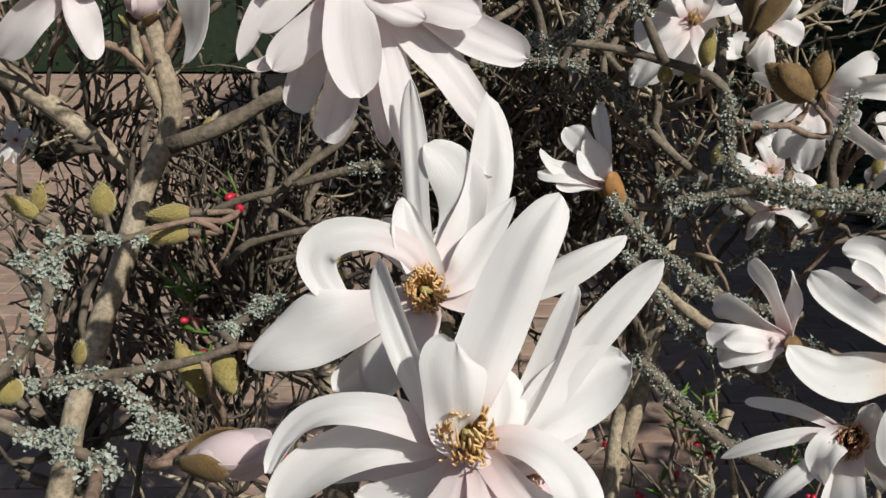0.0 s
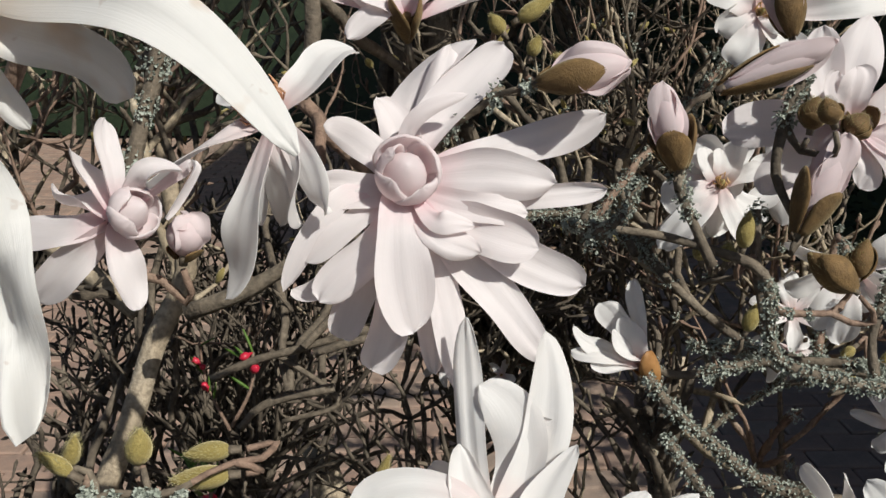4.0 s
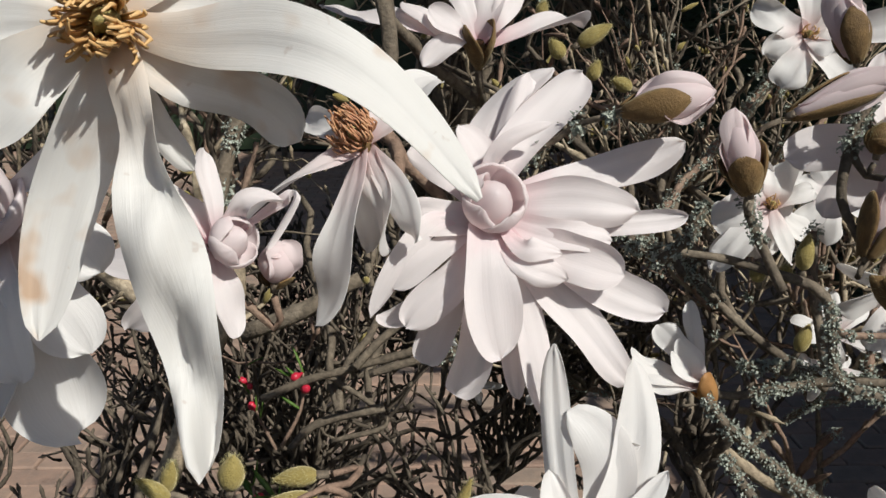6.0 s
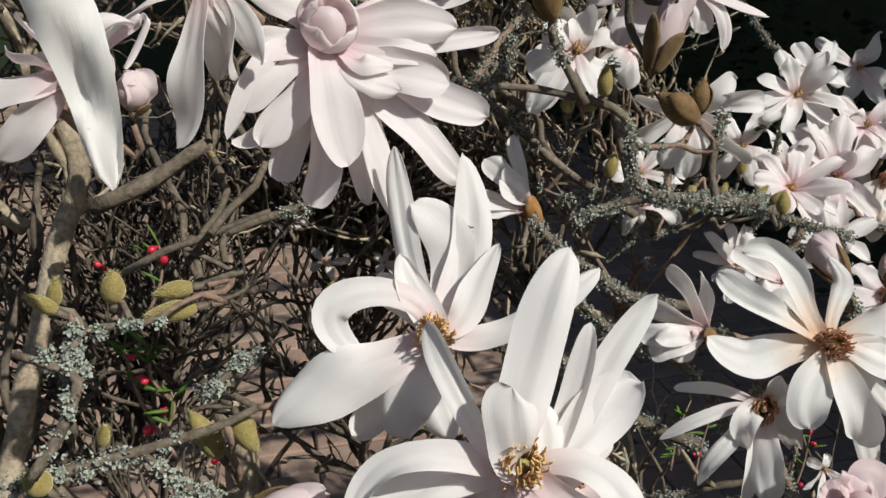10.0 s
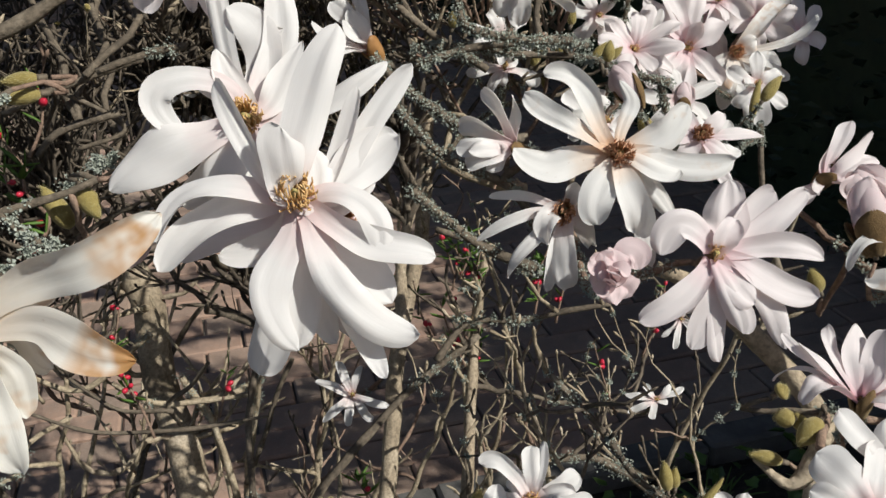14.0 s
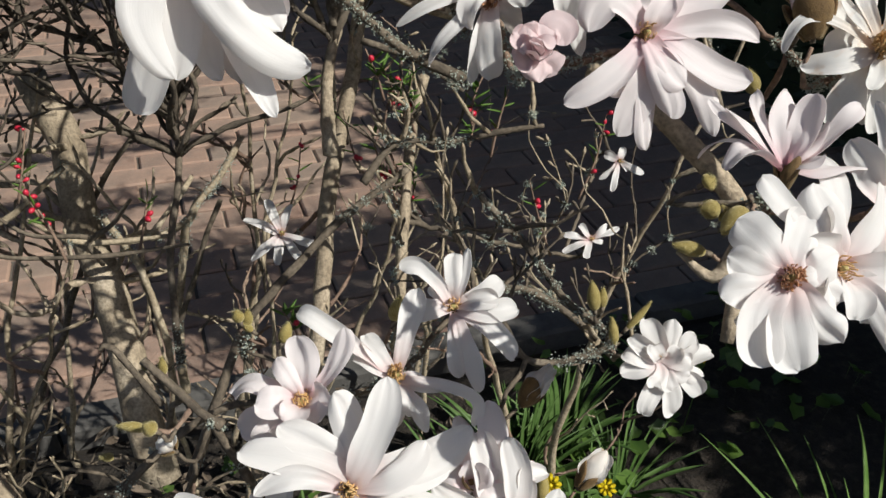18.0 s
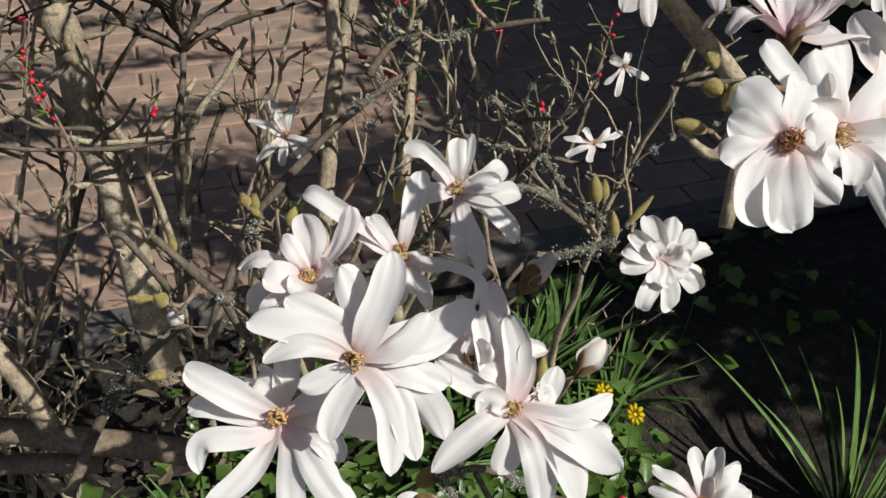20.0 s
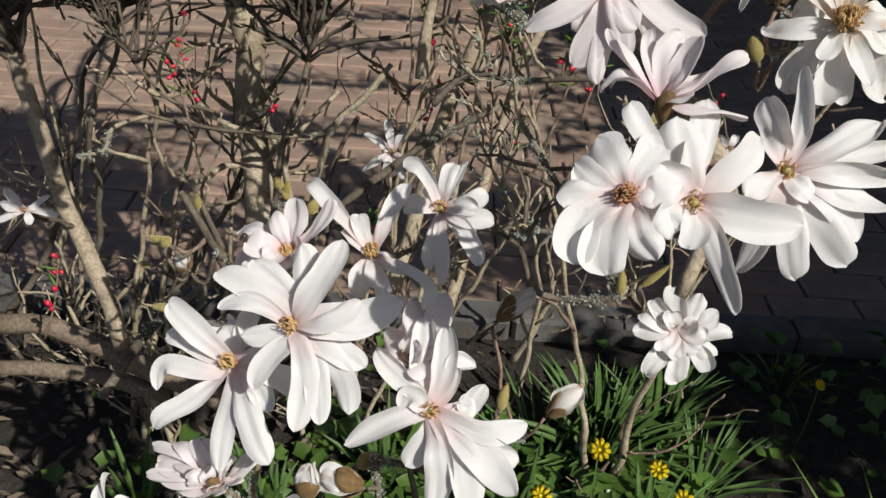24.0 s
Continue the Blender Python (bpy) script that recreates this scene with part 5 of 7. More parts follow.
bloom((0.476, 0.326, 0.297), (-0.18, -0.14, 0.97), "white", "small white magnolia bloom low above the flower bed", [
    (-48, 43, 31, -5, 0, 10, 20), (-57, 29, 11, -4, -4, 6, 16), (-62, 18, -5, -4, -4, 6, 17),
    (-1, 41, 49, -4, -4, 6, 21), (30, 31, 50, -4, -4, 6, 21), (50, 11, 34, -4, -4, 6, 25),
    (54, -8, 13, -3, -4, 5, 27), (68, -29, -7, -4, -5, 7, 19), (-8, -30, -26, -2, -3, 4, 21),
    (12, 12, 27, -2, -2, 3, 20)], "small")
bloom((0.002, 0.198, 0.589), (-0.49, -0.10, 0.86), "pink", "double white magnolia bloom seen from the side", [
    (-51, 18, 0, 0, -4, 6, 17), (-39, 26, 15, 0, 0, 9, 17), (-13, 24, 24, 0, -3, 4, 16),
    (-45, 6, -3, 0, -4, 5, 17), (-31, -5, -6, 0, -3, 3, 16), (7, 5, 22, 0, -2, 2, 16),
    (33, 12, 28, 1, -4, 2, 14), (-10, 0, 16, 0, -1, 2, 17), (15, 7, 23, 0, -2, 3, 15),
    (-36, 13, 10, 0, -3, 4, 15), (-3, 12, 23, 0, -2, 3, 15), (-57, 25, 11, -2, 2, 11, 12),
    (-58, 8, -5, 0, -5, 6, 12), (-18, -13, -7, 0, -2, 2, 14), (10, -15, 9, 0, -2, 2, 14),
    (23, -9, 15, 0, -2, 3, 12), (6, 18, 31, 0, -3, 4, 12), (-25, 24, 24, 0, -3, 4, 12),
    (-23, -5, 10, 0, -2, 3, 14), (-5, -15, 9, 0, -1, 2, 12)], "cased")
bloom((-0.060, 0.124, 0.609), (-0.09, -0.60, 0.79), "white", "white magnolia bloom low among dark stems", [
    (-51, 11, 7, 5, 0, 10, 14), (-57, -2, -4, 0, -1, 8, 15), (0, 28, 39, 1, -4, 5, 12),
    (17, 18, 27, 1, -3, 4, 16), (49, -2, 5, 2, 0, 9, 14), (5, -26, -22, 1, -3, 3, 18),
    (-23, -22, -23, 1, -3, 4, 21), (-16, 15, 13, 1, -2, 2, 14), (23, -19, -16, 1, -3, 3, 16),
    (-86, 3, -27, 2, -7, 9, 14)], "small")
bloom((0.093, 0.146, 0.596), (-0.97, -0.12, 0.21), "pink", "half-open magnolia bud with pale pink tepals and brown scale", [
    (-40, 9, 6, -2, 6, 14, 20), (-41, -3, -2, 0, -3, 4, 19), (-34, -10, -9, 4, -9, -5, 17),
    (-29, 11, 20, 2, -3, 3, 8), (-34, -4, 6, 0, -3, 3, 19)], "cased")
bloom((0.041, 0.120, 0.552), (-0.30, -0.55, 0.78), "white", "white magnolia bloom at the foot of the shrub", [
    (-43, 12, 10, 0, -4, 5, 15), (-47, 5, -1, 0, -4, 5, 15), (-35, 17, 17, 0, -3, 4, 13),
    (26, 4, 10, 0, -2, 3, 15), (56, 1, 10, 0, -4, 6, 15), (0, 14, 19, 0, -2, 2, 15)], "small")
bloom((0.100, 0.727, 0.617), (-0.20, -0.54, 0.82), "white", "small shaded white magnolia bloom near the paving", [
    (-39, 24, 13, -1, -5, 3, 11), (-10, 29, 31, -1, -5, 3, 11), (14, 18, 27, 0, -4, 2, 11),
    (-39, -7, -25, -1, -5, 3, 12), (39, -22, -10, -1, -5, 3, 10), (17, -26, -24, -1, -5, 2, 12),
    (-12, -20, -29, -1, -4, 2, 11), (-20, 5, 6, 0, -2, 1, 10)], "bare")
bloom((0.435, 0.608, 0.617), (0.06, -0.46, 0.89), "white", "small white magnolia bloom on a thin twig", [
    (-33, 15, 5, -2, -4, 2, 10), (-34, 1, -13, -2, -4, 2, 10), (22, 3, 13, -1, -3, 2, 9),
    (12, -6, -2, -1, -1, 1, 10), (-9, 14, 13, -1, -2, 1, 10), (33, -3, 11, -2, -4, 2, 7),
    (-10, -11, -18, -1, -2, 1, 10)], "bare")
bloom((0.510, 0.691, 0.667), (-0.21, -0.96, 0.20), "white", "small white magnolia bloom hanging from a thin twig", [
    (-28, -5, -18, -2, -4, 2, 10), (-16, -19, -30, -2, -4, 2, 9), (25, -19, -12, -2, -3, 2, 9),
    (-14, 12, 8, -1, -2, 1, 12), (11, -11, -8, -1, -2, 1, 9), (8, 9, 14, -1, -2, 1, 10)], "bare")
bloom((-0.246, 0.463, 0.664), (-0.02, -0.65, 0.76), "white", "small shaded white magnolia bloom beside a pale stem", [
    (-20, 11, 16, 2, -3, 2, 10), (24, 9, 14, 2, -3, 2, 7), (34, -2, -2, 2, -3, 2, 8),
    (-30, -7, -11, 2, -3, 2, 10), (6, -8, -12, 1, -2, 1, 8), (-25, 3, 4, 1, -3, 2, 10),
    (15, 1, 8, 1, -2, 1, 7)], "bare")
bloom((-0.371, 0.740, 1.045), (0.00, -0.81, 0.58), "white", "small white magnolia bloom back among the twigs", [
    (15, 2, 7, 1, -2, 0, 11), (-20, 3, 9, 1, -3, 1, 11), (17, -2, -7, 1, -2, 0, 10),
    (-15, -6, -16, 1, -3, 1, 11), (0, -6, -19, 1, -2, 0, 10), (-5, 6, 16, 1, -2, 0, 10)], "bare")
bloom((-0.048, 0.813, 0.976), (-0.06, -0.85, 0.52), "white", "small white magnolia bloom deep in shade", [
    (-16, 5, 16, 0, -3, 1, 11), (17, 3, 16, 0, -3, 1, 12), (22, -3, -5, 0, -3, 1, 11),
    (-11, -3, -13, 0, -2, 1, 12), (-22, 1, 0, 0, -3, 1, 11)], "bare")
bloom((-0.013, 0.831, 0.925), (-0.16, -0.79, 0.59), "white", "small white magnolia bloom deep in shade", [
    (-16, 8, 13, 0, -3, 1, 9), (16, 1, 12, 0, -2, 1, 9), (29, -6, 0, 0, -4, 1, 9),
    (-15, 0, -10, 0, -2, 1, 9), (7, -8, -19, 0, -3, 1, 9)], "bare")
bloom((0.048, 0.817, 0.921), (-0.16, -0.79, 0.59), "white", "small white magnolia bloom deep in shade", [
    (-13, 6, 9, 0, -2, 1, 9), (8, 4, 16, 0, -2, 1, 9), (14, -4, -3, 0, -2, 1, 9),
    (-10, -2, -11, 0, -2, 1, 9), (10, -7, -14, 0, -2, 1, 8)], "bare")
bloom((0.439, 0.714, 1.011), (-0.23, -0.83, 0.50), "white", "far white magnolia bloom in a crowded cluster", [
    (-43, 15, 6, -3, -5, 1, 17), (-34, -6, -33, -3, -5, 1, 17), (4, -17, -33, -2, -4, 1, 19),
    (25, 6, 27, -2, -4, 1, 19), (-9, 21, 39, -3, -5, 1, 17), (29, -16, -5, -2, -4, 1, 17),
    (-10, -15, -14, -1, -3, 1, 16)], "bare")
bloom((0.547, 0.744, 1.042), (-0.23, -0.83, 0.50), "pink", "far pale pink magnolia bloom in a crowded cluster", [
    (-32, 23, 30, -4, -5, 1, 20), (-44, 7, -11, -3, -5, 1, 19), (-12, -16, -40, -3, -5, 1, 20),
    (34, -18, -18, -3, -5, 1, 19), (47, 0, 28, -4, -6, 1, 20), (3, -22, -22, -2, -3, 1, 19),
    (-16, 0, 13, -1, -2, 0, 18)], "bare")
bloom((0.453, 0.652, 0.960), (-0.23, -0.83, 0.50), "white", "far white magnolia bloom in a crowded cluster", [
    (-39, 13, 3, -3, -4, 1, 16), (-32, -3, -26, -3, -4, 1, 16), (1, -17, -35, -3, -4, 1, 16),
    (31, -19, -22, -3, -5, 1, 16), (39, -5, 13, -3, -4, 1, 16), (-4, 10, 31, -2, -3, 1, 15),
    (4, -18, -11, -1, -2, 1, 14)], "bare")
bloom((0.605, 0.796, 0.957), (-0.19, -0.88, 0.43), "white", "far white magnolia bloom in a crowded cluster", [
    (-44, 10, 1, -4, -4, 1, 18), (-35, -5, -35, -4, -5, 2, 20), (8, -17, -43, -4, -5, 2, 20),
    (37, -11, -7, -3, -4, 1, 18), (-15, 17, 37, -3, -4, 1, 18), (-8, -12, -9, -1, -2, 1, 17)], "bare")
bloom((0.235, 0.643, 1.150), (-0.06, -0.90, 0.43), "white", "white magnolia bloom deep among the twigs", [
    (-26, 5, 13, -2, -3, 1, 19), (-12, 8, 29, -2, -4, 1, 19), (18, 4, 21, -2, -3, 1, 19),
    (26, -4, -8, -2, -3, 1, 19), (-5, -8, -34, -2, -4, 1, 19), (-26, -4, -21, -2, -4, 1, 18)], "bare")
bloom((0.552, 0.660, 0.965), (-0.23, -0.83, 0.50), "white", "far white magnolia bloom in a crowded cluster", [
    (-27, 16, 17, -3, -4, 1, 17), (-27, -3, -22, -3, -4, 1, 17), (0, -20, -42, -3, -5, 1, 19),
    (29, -19, -23, -3, -4, 1, 17), (28, -2, 13, -2, -3, 1, 17), (5, 14, 33, -3, -4, 1, 17),
    (4, -17, -9, -1, -2, 1, 16), (-18, -5, 3, -1, -2, 1, 16)], "bare")
bloom((0.385, 0.709, 1.040), (-0.23, -0.83, 0.50), "white", "far white magnolia bloom in a crowded cluster", [
    (-33, 12, 6, -2, -4, 1, 16), (-27, -5, -26, -2, -4, 1, 16), (6, -18, -35, -2, -5, 1, 17),
    (32, -15, -11, -2, -4, 1, 16), (22, 9, 32, -2, -5, 1, 16), (-12, 19, 33, -2, -5, 1, 16),
    (-1, -16, -9, -1, -2, 0, 14)], "bare")
bloom((0.688, 0.770, 0.990), (-0.23, -0.83, 0.50), "pink", "far pale pink magnolia bloom in a crowded cluster", [
    (-29, 21, 26, -4, -4, 1, 18), (-32, 1, -18, -3, -4, 1, 18), (-5, -15, -34, -3, -4, 1, 18),
    (25, -13, -13, -2, -3, 1, 18), (24, 8, 31, -3, -4, 1, 18), (0, 21, 44, -4, -5, 1, 18),
    (-8, -13, -7, -1, -2, 0, 17)], "bare")
bloom((0.421, 0.540, 0.948), (-0.23, -0.83, 0.50), "white", "white magnolia bloom in a crowded cluster", [
    (-29, 11, 5, -2, -3, 1, 16), (-23, -3, -21, -2, -3, 1, 15), (1, -13, -26, -2, -3, 1, 15),
    (27, -11, -8, -2, -3, 1, 15), (20, 3, 19, -2, -3, 1, 15), (-4, 13, 24, -2, -3, 1, 14),
    (-4, -11, -2, -1, -1, 0, 13)], "bare")
bloom((0.486, 0.747, 1.097), (-0.15, -0.90, 0.40), "white", "white magnolia bloom in a crowded cluster", [
    (-38, 9, 6, -3, -4, 1, 17), (-30, -5, -31, -3, -4, 1, 17), (2, -14, -43, -3, -5, 1, 18),
    (32, -9, -12, -3, -4, 1, 17), (19, 7, 31, -3, -4, 1, 17), (-19, 14, 32, -3, -4, 1, 17),
    (-13, -11, -9, -1, -2, 0, 16)], "bare")
# -- end blooms


def radial_bloom(place, axis, kind, label, count, length, seed, heart="bare"):
    """A bloom whose petals stand round it in two loose whorls."""
    r = random.Random(seed)
    ax = Vector(axis).normalized()
    u, w = side_of(ax)
    rows = []
    for i in range(count):
        a = 2 * math.pi * (i + r.uniform(-0.3, 0.3)) / count * 2
        lift = r.uniform(-0.15, 0.35) + (0.35 if i >= count // 2 else 0.0)
        d = (u * math.cos(a) + w * math.sin(a) + ax * lift).normalized() * length * r.uniform(0.75, 1.1)
        m1, m2 = d * 0.36 + ax * length * 0.10, d * 0.70 + ax * length * 0.12
        rows.append((*d, *m1, *m2, length * r.uniform(0.28, 0.38), r.uniform(-40, 40), 0.5))
    bloom(place, axis, kind, label, rows, heart)


radial_bloom((0.397, 0.720, 1.217), (-0.2, -0.8, 0.5), "white", "white magnolia bloom high on the far side of the shrub", 14, 46, 301)
radial_bloom((0.390, 0.640, 1.100), (-0.3, -0.8, 0.5), "white", "loose white magnolia bloom beside lichen-crusted twigs", 13, 44, 302)
radial_bloom((0.380, 0.620, 1.022), (-0.2, -0.7, 0.6), "pink", "pale pink magnolia bloom among lichen-crusted twigs", 14, 46, 303)
radial_bloom((0.359, 0.660, 0.940), (-0.2, -0.7, 0.5), "white", "shaded white magnolia bloom under a lichen-crusted branch", 11, 40, 304)
radial_bloom((0.266, 0.680, 1.032), (-0.1, -0.7, 0.6), "white", "half-hidden white magnolia bloom behind lichen-crusted twigs", 10, 36, 305)

# -- buds
bud((-0.102, 0.336, 1.100), (-17, -4, 0), 8, "y")
bud((-0.101, 0.328, 1.094), (-22, -4, 0), 9, "y")
bud((-0.150, 0.306, 1.107), (-11, -1, 9), 6, "y")
bud((-0.153, 0.312, 1.107), (3, 0, 12), 6, "y")
bud((-0.133, 0.322, 1.102), (2, 0, 14), 10, "y")
bud((-0.099, 0.320, 1.025), (-11, 4, 23), 11, "y")
bud((-0.144, 0.307, 1.046), (3, -1, 10), 5, "y")
bud((-0.154, 0.302, 1.062), (2, -1, 9), 4, "y")
bud((-0.089, 0.260, 1.033), (31, -2, 6), 16, "p")
bud((-0.117, 0.345, 1.175), (2, 1, 16), 14, "p2")
bud((0.086, 0.416, 1.197), (-9, 6, 36), 16, "c")
bud((0.017, 0.369, 1.237), (33, -4, 8), 16, "p")
bud((0.106, 0.423, 1.231), (48, -2, 21), 14, "p")
bud((0.148, 0.424, 1.165), (19, 6, 45), 16, "c")
bud((0.148, 0.458, 1.254), (-9, 5, 34), 18, "p")
bud((0.190, 0.449, 1.128), (-22, 7, 17), 17, "s")
bud((0.197, 0.459, 1.131), (4, 2, 20), 12, "s")
bud((0.196, 0.503, 1.243), (16, -1, 14), 13, "s")
bud((0.153, 0.436, 1.212), (1, -1, 14), 12, "s")
bud((0.170, 0.434, 1.209), (7, -2, 9), 13, "s")
bud((0.154, 0.417, 1.217), (-5, -1, 10), 10, "s")
bud((0.144, 0.481, 1.141), (2, 1, 20), 10, "y")
bud((0.128, 0.499, 1.129), (-2, -1, 11), 9, "y")
bud((0.142, 0.498, 1.129), (0, -1, 11), 10, "y")
bud((0.015, 0.518, 1.252), (-7, -1, 10), 9, "y")
bud((0.023, 0.519, 1.259), (18, -2, 11), 10, "y")
bud((0.030, 0.514, 1.240), (4, -2, 11), 8, "y")
bud((0.052, 0.511, 1.236), (-11, -2, 5), 8, "y")
bud((0.002, 0.524, 1.274), (3, -2, 8), 7, "y")
bud((0.174, 0.540, 1.071), (6, 1, 18), 10, "y")
bud((0.267, 0.519, 1.070), (3, 0, 12), 7, "y")
bud((0.270, 0.551, 1.040), (6, 0, 15), 8, "y")
bud((0.248, 0.553, 1.032), (8, -1, 15), 8, "y")
bud((0.317, 0.580, 1.027), (13, -2, 14), 8, "y")
bud((0.331, 0.576, 1.026), (12, -3, 11), 8, "y")
bud((0.254, 0.559, 1.052), (-9, -4, -5), 7, "y")
bud((-0.050, 0.348, 1.069), (8, 2, 21), 6, "y")
bud((-0.042, 0.345, 1.066), (-11, 1, 9), 6, "y")
bud((-0.090, 0.316, 1.047), (7, -11, -13), 11, "y")
bud((-0.164, 0.296, 1.036), (-8, 1, 10), 11, "y")
bud((-0.145, 0.192, 1.073), (-2, 1, 13), 10, "y")
bud((0.266, 0.397, 1.034), (-15, 13, 28), 17, "p")
bud((0.305, 0.404, 1.025), (2, 5, 21), 13, "p")
bud((0.295, 0.506, 1.041), (3, 3, 17), 10, "y")
bud((0.280, 0.404, 1.010), (-6, 5, 16), 11, "y")
bud((0.474, 0.542, 0.983), (18, 1, 22), 12, "y")
bud((0.493, 0.580, 0.954), (11, 10, 36), 9, "y")
bud((0.355, 0.255, 0.971), (1, 21, 42), 22, "c")
bud((0.394, 0.308, 0.973), (-5, 10, 27), 23, "c")
bud((0.291, 0.244, 0.890), (5, -3, 5), 11, "o")
bud((0.304, 0.218, 0.885), (-18, -5, -11), 14, "y")
bud((0.297, 0.234, 0.877), (-12, 1, 3), 12, "y")
bud((0.283, 0.220, 0.858), (-20, 6, 6), 9, "y")
bud((0.306, 0.232, 0.868), (-6, 4, 11), 10, "y")
bud((0.218, 0.314, 0.678), (25, 4, 27), 17, "b")
bud((0.308, 0.374, 0.705), (0, 10, 23), 12, "y")
bud((0.314, 0.373, 0.707), (2, 5, 17), 9, "y")
bud((0.328, 0.368, 0.668), (0, 10, 23), 9, "y")
bud((0.349, 0.385, 0.668), (23, 2, 24), 7, "y")
bud((0.269, 0.299, 0.586), (26, 7, 26), 18, "b")
bud((0.113, 0.194, 0.599), (-32, 7, 1), 21, "b")
bud((-0.036, 0.300, 0.721), (-7, 3, 8), 13, "b")
bud((-0.049, 0.302, 0.741), (-17, 4, 4), 7, "y")
bud((-0.074, 0.322, 0.705), (-9, 0, 3), 6, "y")
bud((-0.055, 0.296, 0.681), (-11, 1, 3), 7, "y")
bud((0.027, 0.395, 0.738), (2, 4, 12), 8, "y")
bud((0.049, 0.379, 0.729), (7, 4, 14), 10, "y")
bud((0.122, 0.331, 0.766), (7, 6, 16), 11, "y")
bud((0.030, 0.391, 0.735), (-7, 3, 7), 6, "y")
bud((0.222, 0.274, 0.611), (5, 10, 21), 10, "y")
bud((0.107, 0.234, 0.579), (16, 1, 15), 14, "y")
bud((0.076, 0.173, 0.609), (0, 11, 24), 17, "b")
bud((0.022, 0.393, 0.744), (-2, 2, 10), 9, "y")
bud((-0.034, 0.339, 0.752), (0, 3, 12), 6, "y")
bud((-0.044, 0.342, 0.756), (-1, 0, 8), 6, "y")
bud((-0.043, 0.289, 0.749), (-6, 0, 7), 10, "y")
bud((-0.053, 0.295, 0.684), (-12, -3, 2), 7, "y")
bud((0.377, 0.319, 0.910), (-6, 6, 16), 12, "y")
# -- end buds


# ---- twig thickets behind the blooms ----
def grow(owner, off, roots, count, first, inside, mats, seed, lengths, girth, lift=0.30):
    """A thicket that grows from roots: each twig forks off the one before, kinks at its nodes and bears short knobbly spurs."""
    r = random.Random(seed)
    stores = [([], []) for m in mats]
    tips = []

    def any_way():
        return Vector((r.gauss(0, 1), r.gauss(0, 1), r.gauss(0, 1))).normalized()

    for made in range(count):
        start = r.choice(roots if made < first or not tips else tips)
        p, q = start[0].copy(), start[1]
        if not inside(p):
            continue
        along = start[2] if len(start) > 2 else Vector((r.uniform(-0.6, 0.6), r.uniform(-0.5, 0.5), 0.9)).normalized()
        fork = any_way()
        fork = (fork - along * fork.dot(along)).normalized()
        way = (along * r.uniform(0.35, 0.9) + fork * r.uniform(0.55, 0.9) + Vector((0, 0, lift))).normalized()
        L = r.uniform(*lengths) * (1.0 if r.random() < 0.8 else 1.6)
        steps = max(4, int(L / 0.011))
        r0 = min(q, r.uniform(*girth))
        pts, rr, ways = [p.copy()], [r0], [way]
        gap = r.randrange(2, 4)
        for i in range(steps):
            node = i % gap == gap - 1
            way = (way + any_way() * (0.48 if node else 0.14) + Vector((0, 0, 0.05))).normalized()
            p = p + way * L / steps
            if not inside(p):
                break
            pts.append(p.copy())
            ways.append(way)
            rr.append(r0 * (1 - 0.6 * (i + 1) / steps) * (1.4 if node else 1.0))
        if len(pts) < 4:
            continue
        store = r.choice(stores)
        end = ways[-1]
        nodes = list(zip(pts, rr, ways))[1:]
        pts += [pts[-1] + end * 0.004, pts[-1] + end * 0.009]
        rr += [r.uniform(0.0013, 0.0023), 0.0005]
        tube(store, [a - off for a in pts], rr, 5, 0.2)
        tips.extend(nodes[::2])
        for i in range(gap, len(nodes), gap):
            if r.random() < 0.62:
                a, ra, wa = nodes[i]
                d = (any_way() + wa * 0.5 + Vector((0, 0, 0.25))).normalized()
                l2 = r.uniform(0.006, 0.024)
                a = a - off
                k = a + d * l2 * 0.5
                e = k + (d + any_way() * 0.45 + Vector((0, 0, 0.3))).normalized() * l2 * 0.5
                tube(store, [a, k, k.lerp(e, 0.6), e, e + (e - k).normalized() * 0.003], [min(ra, 0.0015), 0.0011, 0.0014, 0.0019, 0.0006], 4)
    for s, m in zip(stores, mats):
        tagged(part("twig_tangle", mesh_of("twig_tangle", *s, m), owner, "tangle of fine crooked twigs"), kind="stuff")
    return [(a, b) for a, b, c in tips]


def hollow(p):
    """The open way by which the sun reaches the main trunk."""
    d = p - Vector((-0.14, 0.98, 0.64))
    return p.z < 1.1 and (d - SUN * d.dot(SUN)).length < 0.045


def upper(p):
    if hollow(p):
        return False
    front = 0.60 if p.x < 0.08 else 0.68 if p.x < 0.35 else 0.98
    return 0.85 < p.z < 1.48 and -0.95 < p.x < 1.0 and front < p.y < (1.22 if p.x < 0.2 else 1.4)


def lower(p):
    if p.x < -0.15:
        return 0.03 < p.z < 0.64 and p.x > -0.62 and 0.74 < p.y < 1.2
    return 0.03 < p.z < 0.88 and p.x < 0.62 and 0.42 + 0.25 * p.z < p.y < 1.35


TIPS = grow(shrub, OFF, [n for n in NODES if n[0].y > 0.43 and n[0].z > 0.66], 1250, 440, upper, (TWIG, TWIG, PALE, YOUNG), 5, (0.06, 0.24), (0.0019, 0.0042))


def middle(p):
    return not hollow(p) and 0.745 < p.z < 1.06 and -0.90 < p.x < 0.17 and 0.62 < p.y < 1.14


